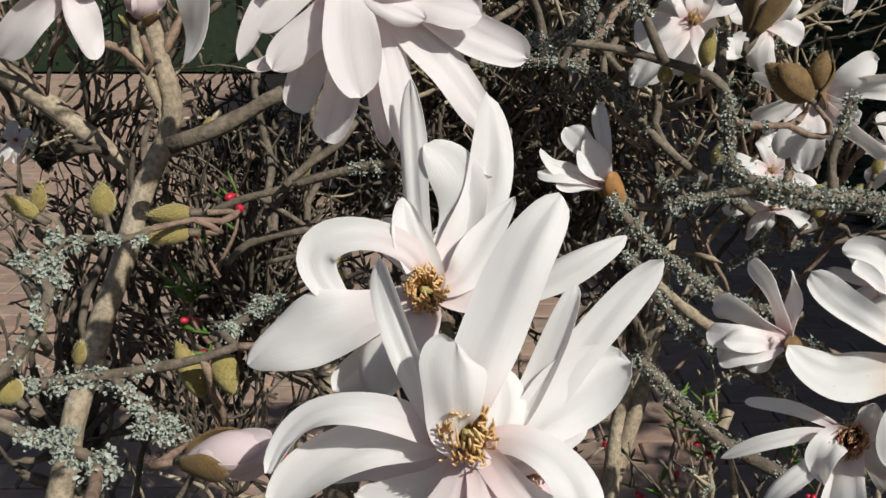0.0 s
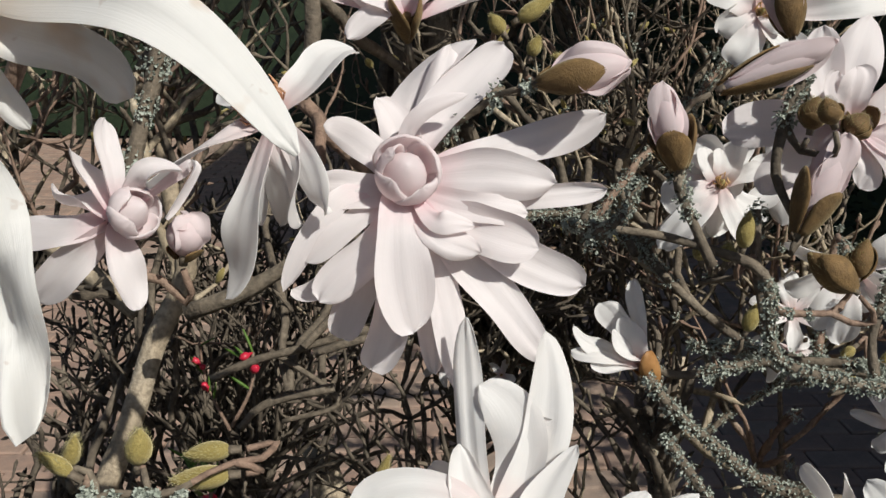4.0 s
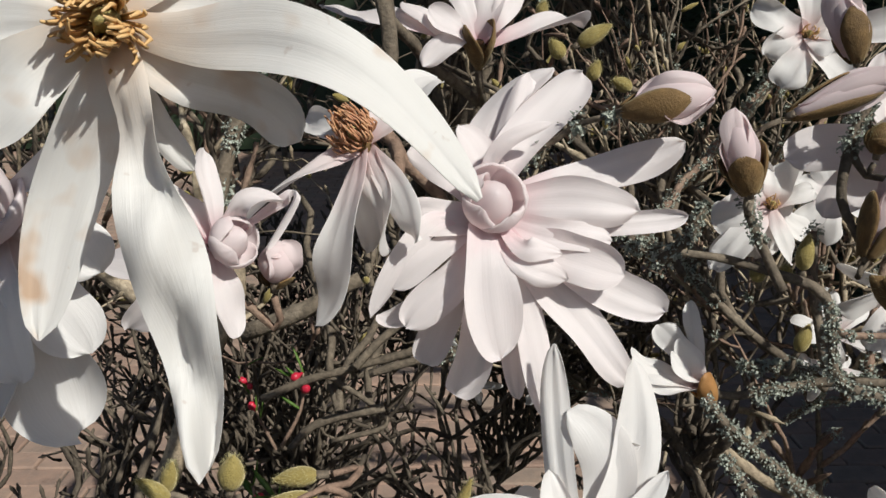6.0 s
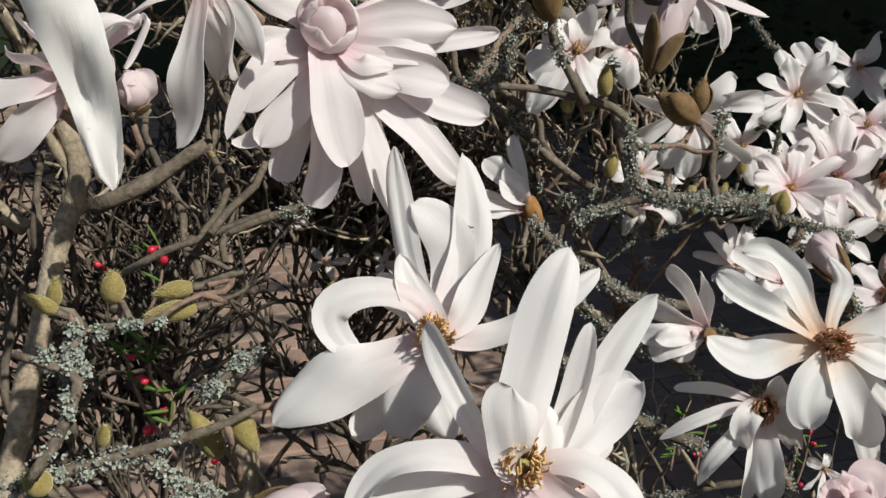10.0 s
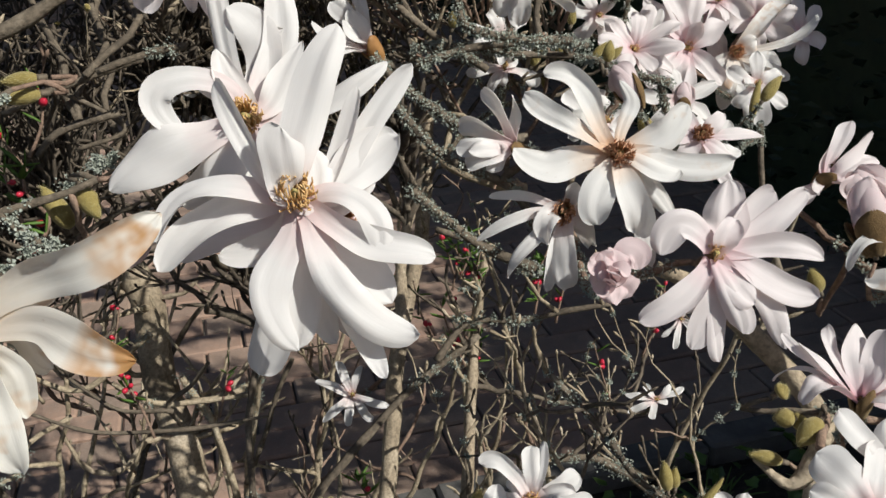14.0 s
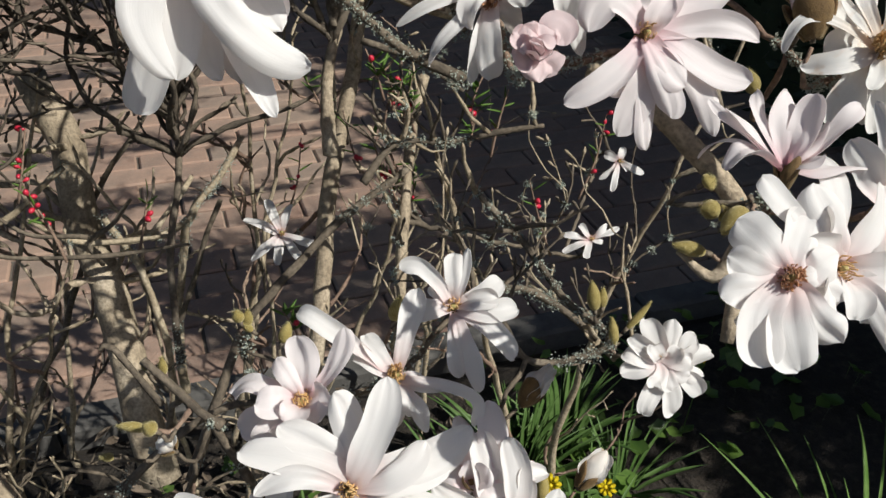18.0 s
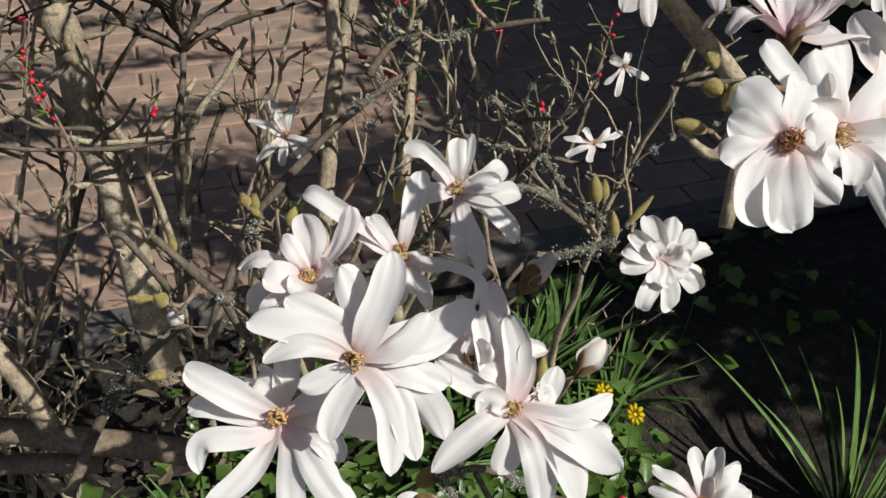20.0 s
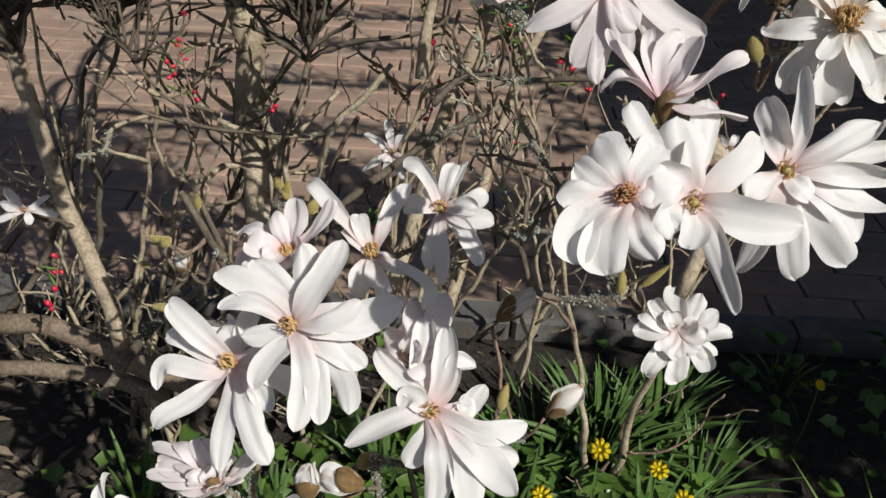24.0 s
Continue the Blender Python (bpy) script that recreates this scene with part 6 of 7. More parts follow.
DARK_STEMS = []
r = random.Random(71)
for i in range(5):
    x, y = r.uniform(-0.95, -0.1), r.uniform(0.78, 1.12)
    foot = Vector((x, y, 0.0))
    lean = Vector((r.choice((-1, 1)) * r.uniform(0.15, 0.7), r.uniform(-0.15, 0.2), 1.0)) * r.uniform(0.85, 1.0)
    pts, rr = spline([foot, foot + lean * 0.35 + Vector((r.uniform(-0.05, 0.05), 0, 0)), foot + lean * 0.7 + Vector((r.uniform(-0.05, 0.05), 0, 0)), foot + lean], [r.uniform(0.005, 0.009), 0.005, 0.0036, 0.002], 0.02)
    pts = [p + Vector((noise.noise(p * 12), noise.noise(p * 12 + Vector((5, 0, 0))), 0)) * 0.02 for p in pts]
    store = ([], [])
    tube(store, [p - OFF for p in pts], rr, 8, 0.15)
    part("stem", mesh_of("stem", *store, TWIG), shrub)
    DARK_STEMS.extend(zip(pts, rr))
# Mostly the darkened bark, so the inner twigs look shaded.
grow(shrub, OFF, [n for n in DARK_STEMS + NODES if middle(n[0])], 1150, 520, middle, (SHADED_TWIG, SHADED_TWIG, SHADED_TWIG, TWIG), 8, (0.07, 0.24), (0.0020, 0.0050))


# Bounds of the twigs added above the view as a shade caster.
def shade_crown(p):
    return 1.45 < p.z < 1.64 and -0.45 < p.x < 0.40 and (0.30 if p.x < 0.25 else 0.42) < p.y < 0.80


# an unseen bushy top, added to shade the twigs behind the blooms
SHADE_TOPS = []
STARTS = [n for n in NODES if n[0].y > 0.55 and n[0].z > 0.86 and n[0].x < 0.2]
for i in range(22):
    p = r.choice(STARTS)[0].copy()
    q = Vector((r.uniform(-0.40, 0.36), r.uniform(0.36, 0.76), r.uniform(1.5, 1.62)))
    m = Vector((p.x + r.uniform(-0.1, 0.1), 0.92 + r.uniform(-0.05, 0.1), 1.25))
    pts, rr = spline([p, m, Vector((q.x, 0.70, 1.52)), q], [0.003, 0.003, 0.003, 0.003], 0.02)
    pts = [a + Vector((noise.noise(a * 12), noise.noise(a * 12 + Vector((5, 0, 0))), 0)) * 0.03 for a in pts]
    store = ([], [])
    tube(store, [a - OFF for a in pts], rr, 7, 0.15)
    part("branch", mesh_of("branch", *store, TWIG), shrub)
    SHADE_TOPS.extend((a, b) for a, b in zip(pts, rr) if shade_crown(a))
grow(shrub, OFF, SHADE_TOPS, 2200, 1200, shade_crown, (TWIG, YOUNG), 9, (0.08, 0.24), (0.0024, 0.0050))


def shade_canopy(p):
    """An unseen overhang added to shade the paving: its boughs run sideways and leave open bands between them."""
    if not 1.44 < p.z < 1.72:
        return False
    if p.x > 1.12 and 0.03 < p.y < 0.56:
        return p.x < 1.95
    if p.x < 0.72:
        return p.x > -0.1 and 0.62 < p.y < 0.76
    return p.x < 1.75 and 0.66 < p.y < 1.95 and (p.y + 0.03 * math.sin(5 * p.x)) % 0.36 < 0.10


# Limbs above the view, added only to throw bands of shade on the paving.
SHADE_BOUGHS = []
for i in range(17):
    y0 = 0.66 + 0.09 * i
    y0 = y0 if i < 3 else 0.72 + 0.36 * ((i - 3) % 4) + r.uniform(0.02, 0.10) if i < 11 else 0.10 + 0.075 * (i - 11)
    a = Vector((0.02, 0.95, 1.18)) + Vector((r.uniform(-0.1, 0.1), r.uniform(-0.1, 0.1), 0))
    far = 0.75 if i < 3 else 1.72
    ctrl = [min((n[0] for n in NODES if n[0].z > 0.9 and n[0].y > 0.6), key=lambda p: (p - a).length), Vector((0.05, y0, 1.50)), Vector((far * 0.55, y0 + 0.02, 1.56)), Vector((far, y0 + 0.03, 1.52 + r.uniform(-0.03, 0.08)))]
    girths = [0.009, 0.009, 0.007, 0.003]
    if i >= 11:
        ctrl[1:] = [Vector((0.05, 0.85, 1.50)), Vector((0.85, 0.80, 1.58)), Vector((1.22, y0, 1.56)), Vector((1.90, y0, 1.52))]
        girths = [0.009, 0.009, 0.008, 0.007, 0.003]
    pts, rr = spline(ctrl, girths, 0.02)
    pts = [q + Vector((noise.noise(q * 9), noise.noise(q * 9 + Vector((5, 0, 0))), noise.noise(q * 9 + Vector((0, 5, 0))))) * 0.02 for q in pts]
    store = ([], [])
    tube(store, [q - OFF for q in pts], rr, 7, 0.12)
    part("shade_bough", mesh_of("shade_bough", *store, TWIG), shrub)
    SHADE_BOUGHS.extend((q, b) for q, b in zip(pts, rr) if shade_canopy(q))
grow(shrub, OFF, SHADE_BOUGHS, 1500, 1000, shade_canopy, (TWIG, YOUNG), 19, (0.08, 0.24), (0.0022, 0.0050), 0.05)
grow(shrub, OFF, [n for n in SHADE_BOUGHS if n[0].y < 0.6], 900, 500, shade_canopy, (TWIG, YOUNG), 20, (0.08, 0.24), (0.0026, 0.0056), 0.05)
quince = thing("quince_shrub", (0.05, 0.95, 0.0), "pale-twigged quince shrub growing up through the magnolia", "shrub")
QOFF = Vector(quince.location)
STEMS = []
r = random.Random(15)
for i in range(18):
    x, y = r.uniform(-0.62, 0.5), r.uniform(0.72, 1.08)
    lean = Vector((r.uniform(-0.35, 0.35), r.uniform(-0.2, 0.25), 1.0)) * r.uniform(0.45, 0.85)
    ctrl = [Vector((x, y, 0.0)), Vector((x, y, 0.0)) + lean * 0.5 + Vector((r.uniform(-0.04, 0.04), 0, 0)), Vector((x, y, 0.0)) + lean]
    pts, rr = spline(ctrl, [r.uniform(0.004, 0.008), 0.004, 0.002], 0.02)
    pts = [p + Vector((noise.noise(p * 14), noise.noise(p * 14 + Vector((5, 0, 0))), 0)) * 0.012 for p in pts]
    store = ([], [])
    tube(store, [p - QOFF for p in pts], rr, 6, 0.15)
    part("stem", mesh_of("stem", *store, PALE), quince)
    STEMS.extend(zip(pts, rr))
grow(quince, QOFF, STEMS, 190, 130, lower, (PALE, PALE, YOUNG, TWIG), 6, (0.05, 0.2), (0.0018, 0.0038))


def knot(p):
    return 0.40 < p.z < 0.70 and -0.52 < p.x < 0.12 and 0.80 < p.y < 1.18


grow(quince, QOFF, [n for n in NODES if knot(n[0]) and n[1] > 0.008], 26, 18, knot, (PALE, PALE, BARK), 41, (0.08, 0.26), (0.0026, 0.0058), 0.02)


def spray(p):
    return 0.50 < p.z < 0.86 and 0.16 < p.x < 0.58 and 0.40 < p.y < 0.86


SPRAY = grow(shrub, OFF, [n for n in NODES if spray(n[0])], 120, 60, spray, (PALE, TWIG), 27, (0.03, 0.10), (0.0016, 0.0030), 0.15)


def skirt(p):
    return 0.02 < p.z < 0.34 and -1.0 < p.x < -0.12 and 0.34 < p.y < 1.0


grow(quince, QOFF, [n for n in STEMS if skirt(n[0])], 64, 40, skirt, (PALE, TWIG), 12, (0.08, 0.26), (0.0018, 0.0040))


# ---- small winter buds all through the thicket ----
def bud_scatter():
    r = random.Random(23)
    store = ([], [])
    for i in range(260):
        p, q = r.choice(TIPS)
        d = Vector((r.uniform(-0.8, 0.8), r.uniform(-0.8, 0.4), r.uniform(0.1, 1))).normalized()
        L, w = r.uniform(0.007, 0.016), r.uniform(0.0017, 0.0032)
        p = p - OFF
        tube(store, [p, p + d * L * 0.25, p + d * L * 0.55, p + d * L * 0.85, p + d * L], [0.001, w * 0.8, w, w * 0.6, 0.0004], 7)
    tagged(part("bud_scatter", mesh_of("bud_scatter", *store, FUZZ), shrub, "small furry olive buds along the twigs"), kind="stuff")


bud_scatter()


# ---- plants of the bed ----
def blade(base, tip, bow, width, material=BLADE):
    """A long strap leaf with a folded midrib."""
    V, Fc = [], []
    n = 12
    ctrl = base.lerp(tip, 0.5) + bow
    for j in range(n + 1):
        s = j / n
        p = base * (1 - s) ** 2 + ctrl * 2 * s * (1 - s) + tip * s * s
        t = ((ctrl - base) * (1 - s) + (tip - ctrl) * s).normalized()
        w = t.cross(Vector((0.3, -0.8, 0.5))).normalized()
        n1 = w.cross(t)
        h = width * 0.5 * (0.8 + 0.2 * math.sin(math.pi * s)) * max(0.03, 1 - s ** 3.2)
        V += [p - w * h + n1 * h * 0.45, p - n1 * 0.0002, p + w * h + n1 * h * 0.45, p - n1 * 0.0012]
    for j in range(n):
        a = j * 4
        Fc += [(a, a + 1, a + 5, a + 4), (a + 1, a + 2, a + 6, a + 5), (a + 2, a + 3, a + 7, a + 6), (a + 3, a, a + 4, a + 7)]
    return mesh_of("leaf_blade", V, Fc, material)


def clump(place, count, spread, height, label, seed, width=0.012, material=BLADE):
    r = random.Random(seed)
    top = thing("strap_leaf_clump", place, label, "plant", "strap-leaved clumps in the bed")
    for i in range(count):
        a = r.uniform(0, 6.283)
        d = Vector((math.cos(a), math.sin(a), 0))
        out = r.uniform(0.15, 1.0) * spread
        h = height * r.uniform(0.55, 1.0) * (1.15 - 0.6 * out / spread)
        base = d * r.uniform(0.005, 0.03)
        part("leaf_blade", blade(base, d * out + Vector((0, 0, h)), Vector((0, 0, h * r.uniform(0.10, 0.45))) - d * out * 0.15, width * r.uniform(0.7, 1.2), material), top)


clump((0.83, 0.40, 0.0), 30, 0.32, 0.32, "green strap-leaved clump catching the sun in the bed", 1, 0.012, SUNLIT_BLADE)
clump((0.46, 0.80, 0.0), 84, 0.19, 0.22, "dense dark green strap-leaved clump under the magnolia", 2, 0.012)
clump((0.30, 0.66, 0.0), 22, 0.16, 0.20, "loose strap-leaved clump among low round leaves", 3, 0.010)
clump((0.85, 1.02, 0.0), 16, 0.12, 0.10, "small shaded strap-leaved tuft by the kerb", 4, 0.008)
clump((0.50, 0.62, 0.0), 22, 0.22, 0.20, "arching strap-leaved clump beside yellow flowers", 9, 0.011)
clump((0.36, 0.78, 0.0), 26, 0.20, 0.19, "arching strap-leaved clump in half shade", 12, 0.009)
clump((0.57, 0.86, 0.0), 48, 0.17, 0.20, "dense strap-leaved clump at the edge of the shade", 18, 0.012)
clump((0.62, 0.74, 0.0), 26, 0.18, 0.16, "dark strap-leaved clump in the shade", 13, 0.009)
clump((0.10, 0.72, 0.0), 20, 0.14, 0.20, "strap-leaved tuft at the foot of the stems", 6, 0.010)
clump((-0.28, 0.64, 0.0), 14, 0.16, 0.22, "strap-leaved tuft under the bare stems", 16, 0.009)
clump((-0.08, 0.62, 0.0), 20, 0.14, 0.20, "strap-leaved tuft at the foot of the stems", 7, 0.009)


def low_leaves():
    r = random.Random(8)
    V, Fc = [], []
    for i in range(1610):
        x, y = (r.gauss(0.30, 0.24), r.gauss(0.58, 0.13)) if i < 1500 else (r.uniform(0.5, 1.2), r.uniform(0.72, 1.14))
        if y > 1.12 or (i < 1500 and x > 0.62):
            continue
        z = r.uniform(0.01, 0.08)
        s = r.uniform(0.008, 0.019)
        tilt = Euler((r.uniform(-0.7, 0.4), r.uniform(-0.5, 0.5), r.uniform(0, 6.28))).to_matrix()
        c = Vector((x, y, z))
        n = len(V)
        V.append(c + tilt @ Vector((0, -0.15 * s, -0.12 * s)))
        K = 11
        for k in range(K):
            a = 2 * math.pi * k / K
            rad = s * (1 - 0.5 * math.exp(-((a - math.pi) * 2.2) ** 2)) * (1 + 0.13 * math.cos(5 * a)) * (1 + 0.22 * math.exp(-(min(a, 6.283 - a) * 2.0) ** 2))
            V.append(c + tilt @ Vector((math.sin(a) * rad, math.cos(a) * rad * (0.9 + 0.12 * (i % 5)), 0.34 * abs(math.sin(a) * rad) - 0.12 * s * max(0.0, math.cos(a)))))
        for k in range(K):
            Fc.append((n, n + 1 + k, n + 1 + (k + 1) % K))
        V += [c + tilt @ Vector((-0.0006, -s * 0.5, 0)), c + tilt @ Vector((0.0006, -s * 0.5, 0)), Vector((x + r.uniform(-0.02, 0.02), y + 0.01, 0.0))]
        Fc.append((len(V) - 3, len(V) - 2, len(V) - 1))
    return tagged(new("low_leaves", mesh_of("low_leaves", V, Fc, LEAF)), "carpet of glossy round green leaves on the soil", "ground cover", "", "stuff")


low_leaves()


def yellow_flower(place, size, seed):
    r = random.Random(seed)
    top = thing("celandine_flower", place, "small yellow starry flower above low green leaves", "flower", "yellow flowers in the bed")
    tilt = Euler((r.uniform(0.2, 0.8), r.uniform(-0.3, 0.3), 0)).to_matrix()
    for i in range(9):
        a = 2 * math.pi * i / 9 + r.uniform(-0.1, 0.1)
        d, w = Vector((math.cos(a), math.sin(a), 0.15)), Vector((-math.sin(a), math.cos(a), 0))
        V = [d * 0.001, d * size * 0.5 - w * size * 0.25, d * size * 0.85 - w * size * 0.2, d * size, d * size * 0.85 + w * size * 0.2, d * size * 0.5 + w * size * 0.25, d * size * 0.5 + Vector((0, 0, -0.0015))]
        part("petal", mesh_of("petal", [tilt @ v for v in V], [(0, 1, 6), (1, 2, 6), (2, 3, 6), (3, 4, 6), (4, 5, 6), (5, 0, 6), (0, 5, 4, 3, 2, 1)], YELLOW), top)
    s = ([], [])
    tube(s, [Vector((0, 0, -0.001)), Vector((0, 0, 0.003))], [size * 0.22, size * 0.12], 8)
    part("flower_centre", mesh_of("centre", [tilt @ v for v in s[0]], s[1], YELLOW), top)
    s = ([], [])
    tube(s, [Vector((0, 0, 0)), Vector((0.004, 0.004, -place[2] * 0.5)), Vector((0, 0.01, -place[2]))], [0.0008, 0.0009, 0.001], 5)
    part("stalk", mesh_of("stalk", *s, FRESH), top)


# -- yellows
yellow_flower((0.395, 0.568, 0.270), 0.0165, 0)
yellow_flower((0.481, 0.570, 0.236), 0.0165, 1)
yellow_flower((0.507, 0.524, 0.228), 0.0165, 2)
yellow_flower((0.317, 0.521, 0.227), 0.0165, 3)
yellow_flower((0.207, 0.545, 0.090), 0.0165, 4)
yellow_flower((0.204, 0.488, 0.163), 0.0165, 5)
yellow_flower((0.800, 0.813, 0.194), 0.010, 6)
yellow_flower((0.140, 0.473, 0.166), 0.0165, 7)
# -- end yellows


def sprig(place, way, seed, buds=6, leaves=4, big=1.0):
    """A red-budded twig."""
    r = random.Random(seed)
    place, way = Vector(place), Vector(way)
    top = thing("red_budded_sprig", place, "thin twig with round red buds and small fresh leaves", "twig", "red-budded sprigs")
    s = ([], [])
    pts, rr = spline([Vector((0, 0, 0)), way * 0.5 + Vector((r.uniform(-1, 1), r.uniform(-1, 1), 0)) * 0.006, way], [0.0016, 0.0013, 0.0008], 0.006)
    tube(s, pts, rr, 5, 0.2)
    part("stem", mesh_of("stem", *s, YOUNG), top)
    for i in range(buds):
        p = r.choice(pts[len(pts) // 3:])
        d = Vector((r.uniform(-1, 1), r.uniform(-1, 0.3), r.uniform(-0.2, 1))).normalized()
        s = ([], [])
        q = r.uniform(0.0022, 0.0036) * big
        tube(s, [p, p + d * q, p + d * q * 1.8, p + d * q * 2.8, p + d * q * 3.3], [0.0006, q * 0.5, q, q * 0.8, q * 0.15], 8)
        part("red_bud", mesh_of("red_bud", *s, RED), top)
    for i in range(leaves):
        p = r.choice(pts[len(pts) // 3:])
        d = Vector((r.uniform(-1, 1), r.uniform(-0.6, 0.4), r.uniform(0.2, 1))).normalized()
        part("leaf", blade_leaf(p, d * r.uniform(0.012, 0.022), 0.005), top)


def blade_leaf(base, way, width):
    u, w = side_of(way.normalized())
    V, Fc = [], []
    for j in range(7):
        s = j / 6
        h = width * 0.5 * math.sin(math.pi * min(1, 0.08 + 0.92 * s)) ** 0.8
        c = base + way * s + w * (0.2 * way.length * s * s)
        V += [c - u * h + w * h * 0.3, c, c + u * h + w * h * 0.3, c - w * 0.0006]
    for j in range(6):
        a = j * 4
        Fc += [(a, a + 1, a + 5, a + 4), (a + 1, a + 2, a + 6, a + 5), (a + 2, a + 3, a + 7, a + 6), (a + 3, a, a + 4, a + 7)]
    return mesh_of("leaf", V, Fc, FRESH)


# -- sprigs
sprig((0.392, 0.314, 0.237), (0.021, 0.01, 0.070), 40, 9)
sprig((0.453, 0.293, 0.250), (-0.015, 0.01, 0.050), 41, 6)
sprig((0.365, 0.315, 0.238), (0.015, 0.01, 0.050), 42, 5)
sprig((-0.125, 0.691, 0.661), (-0.024, 0.01, 0.080), 43, 4)
sprig((0.316, 0.634, 0.726), (0.021, 0.01, 0.070), 44, 2)
sprig((0.215, 0.646, 0.683), (-0.024, 0.01, 0.080), 45, 3)
sprig((0.446, 0.667, 0.637), (0.030, 0.01, 0.100), 46, 4)
sprig((0.404, 0.644, 0.578), (-0.030, 0.01, 0.100), 47, 3)
sprig((-0.152, 0.675, 0.724), (0.021, 0.01, 0.070), 48, 3)
sprig((-0.172, 0.621, 0.963), (-0.021, 0.01, 0.070), 49, 3)
sprig((-0.052, 0.667, 0.658), (0.018, 0.01, 0.060), 50, 2)
sprig((0.229, 0.664, 0.692), (-0.021, 0.01, 0.070), 51, 2)
sprig((0.117, 0.858, 0.548), (0.036, 0.01, 0.120), 52, 5)
sprig((-0.109, 0.578, 0.709), (-0.021, 0.01, 0.070), 53, 4)
sprig((-0.256, 0.458, 0.505), (0.030, 0.01, 0.100), 54, 6)
sprig((0.201, 0.683, 0.673), (-0.030, 0.01, 0.100), 55, 2)
sprig((-0.159, 0.573, 0.990), (0.015, 0.01, 0.050), 56, 2)
sprig((-0.141, 0.494, 0.920), (-0.024, 0.01, 0.080), 57, 3)
sprig((0.066, 0.218, 0.513), (0.015, 0.01, 0.050), 58, 4)
sprig((-0.102, 0.166, 0.534), (-0.012, 0.01, 0.040), 59, 2)
sprig((0.258, 0.324, 0.243), (0.025, 0.01, 0.050), 90, 7, 5, 1.5)
sprig((0.294, 0.318, 0.260), (-0.025, 0.01, 0.050), 91, 8, 5, 1.5)
sprig((0.336, 0.327, 0.261), (0.030, 0.01, 0.060), 92, 9, 5, 1.5)
sprig((0.363, 0.306, 0.264), (-0.025, 0.01, 0.050), 93, 8, 5, 1.5)
sprig((0.400, 0.331, 0.256), (0.025, 0.01, 0.050), 94, 6, 5, 1.5)
sprig((0.338, 0.290, 0.276), (-0.020, 0.01, 0.040), 95, 7, 5, 1.5)
sprig((0.307, 0.291, 0.269), (0.020, 0.01, 0.040), 96, 6, 5, 1.5)
sprig((-0.156, 0.210, 0.492), (-0.015, 0.01, 0.030), 97, 3, 5, 1.5)
sprig((0.222, 0.688, 0.769), (0.015, 0.01, 0.050), 140, 1, 9)
sprig((0.248, 0.684, 0.739), (-0.015, 0.01, 0.050), 141, 1, 9)
sprig((0.293, 0.639, 0.739), (0.012, 0.01, 0.040), 142, 1, 9)
sprig((0.229, 0.694, 0.766), (-0.015, 0.01, 0.050), 143, 1, 9)
sprig((0.215, 0.690, 0.755), (0.012, 0.01, 0.040), 144, 1, 9)
sprig((0.148, 0.665, 0.761), (-0.018, 0.01, 0.060), 145, 1, 9)
sprig((0.284, 0.610, 0.776), (0.015, 0.01, 0.050), 146, 1, 9)
sprig((0.199, 0.630, 0.806), (-0.015, 0.01, 0.050), 147, 1, 9)
sprig((0.219, 0.634, 0.775), (0.015, 0.01, 0.050), 148, 1, 9)
sprig((-0.134, 0.450, 0.988), (-0.009, 0.01, 0.030), 149, 1, 9)
sprig((-0.141, 0.444, 0.967), (0.007, 0.01, 0.025), 150, 1, 9)
sprig((0.223, 0.674, 0.657), (-0.012, 0.01, 0.040), 151, 1, 9)
sprig((0.240, 0.708, 0.625), (0.015, 0.01, 0.050), 152, 1, 9)
sprig((0.089, 0.596, 0.552), (-0.015, 0.01, 0.050), 153, 1, 9)
# -- end sprigs


# ---- leaf litter ----
def litter():
    r = random.Random(77)
    V, Fc = [], []
    for i in range(1900):
        x, y = r.uniform(-1.2, 0.55), r.uniform(0.25, 1.14)
        if (x > 0.1 and r.random() < 0.82) or (x < -0.1 and r.random() < 0.5):
            continue
        s = r.uniform(0.006, 0.024)
        c = Vector((x, y, r.uniform(0.018, 0.04)))
        e = Euler((r.uniform(-0.8, 0.8), r.uniform(-0.8, 0.8), r.uniform(0, 6.28))).to_matrix()
        n = len(V)
        V += [c + e @ Vector(q) for q in ((-s, 0, 0), (-s * 0.3, -s * 0.4, s * 0.2), (s * 0.5, -s * 0.35, s * 0.25), (s, 0, 0.1 * s), (s * 0.5, s * 0.35, s * 0.2), (-s * 0.3, s * 0.4, s * 0.25), (0, 0, -0.002))]
        Fc += [(n, n + 1, n + 6), (n + 1, n + 2, n + 6), (n + 2, n + 3, n + 6), (n + 3, n + 4, n + 6), (n + 4, n + 5, n + 6), (n + 5, n, n + 6)]
    tagged(new("leaf_litter", mesh_of("leaf_litter", V, Fc, LITTER, smooth=False)), "dry curled brown leaves scattered over the soil", "leaf litter", "", "stuff")


litter()


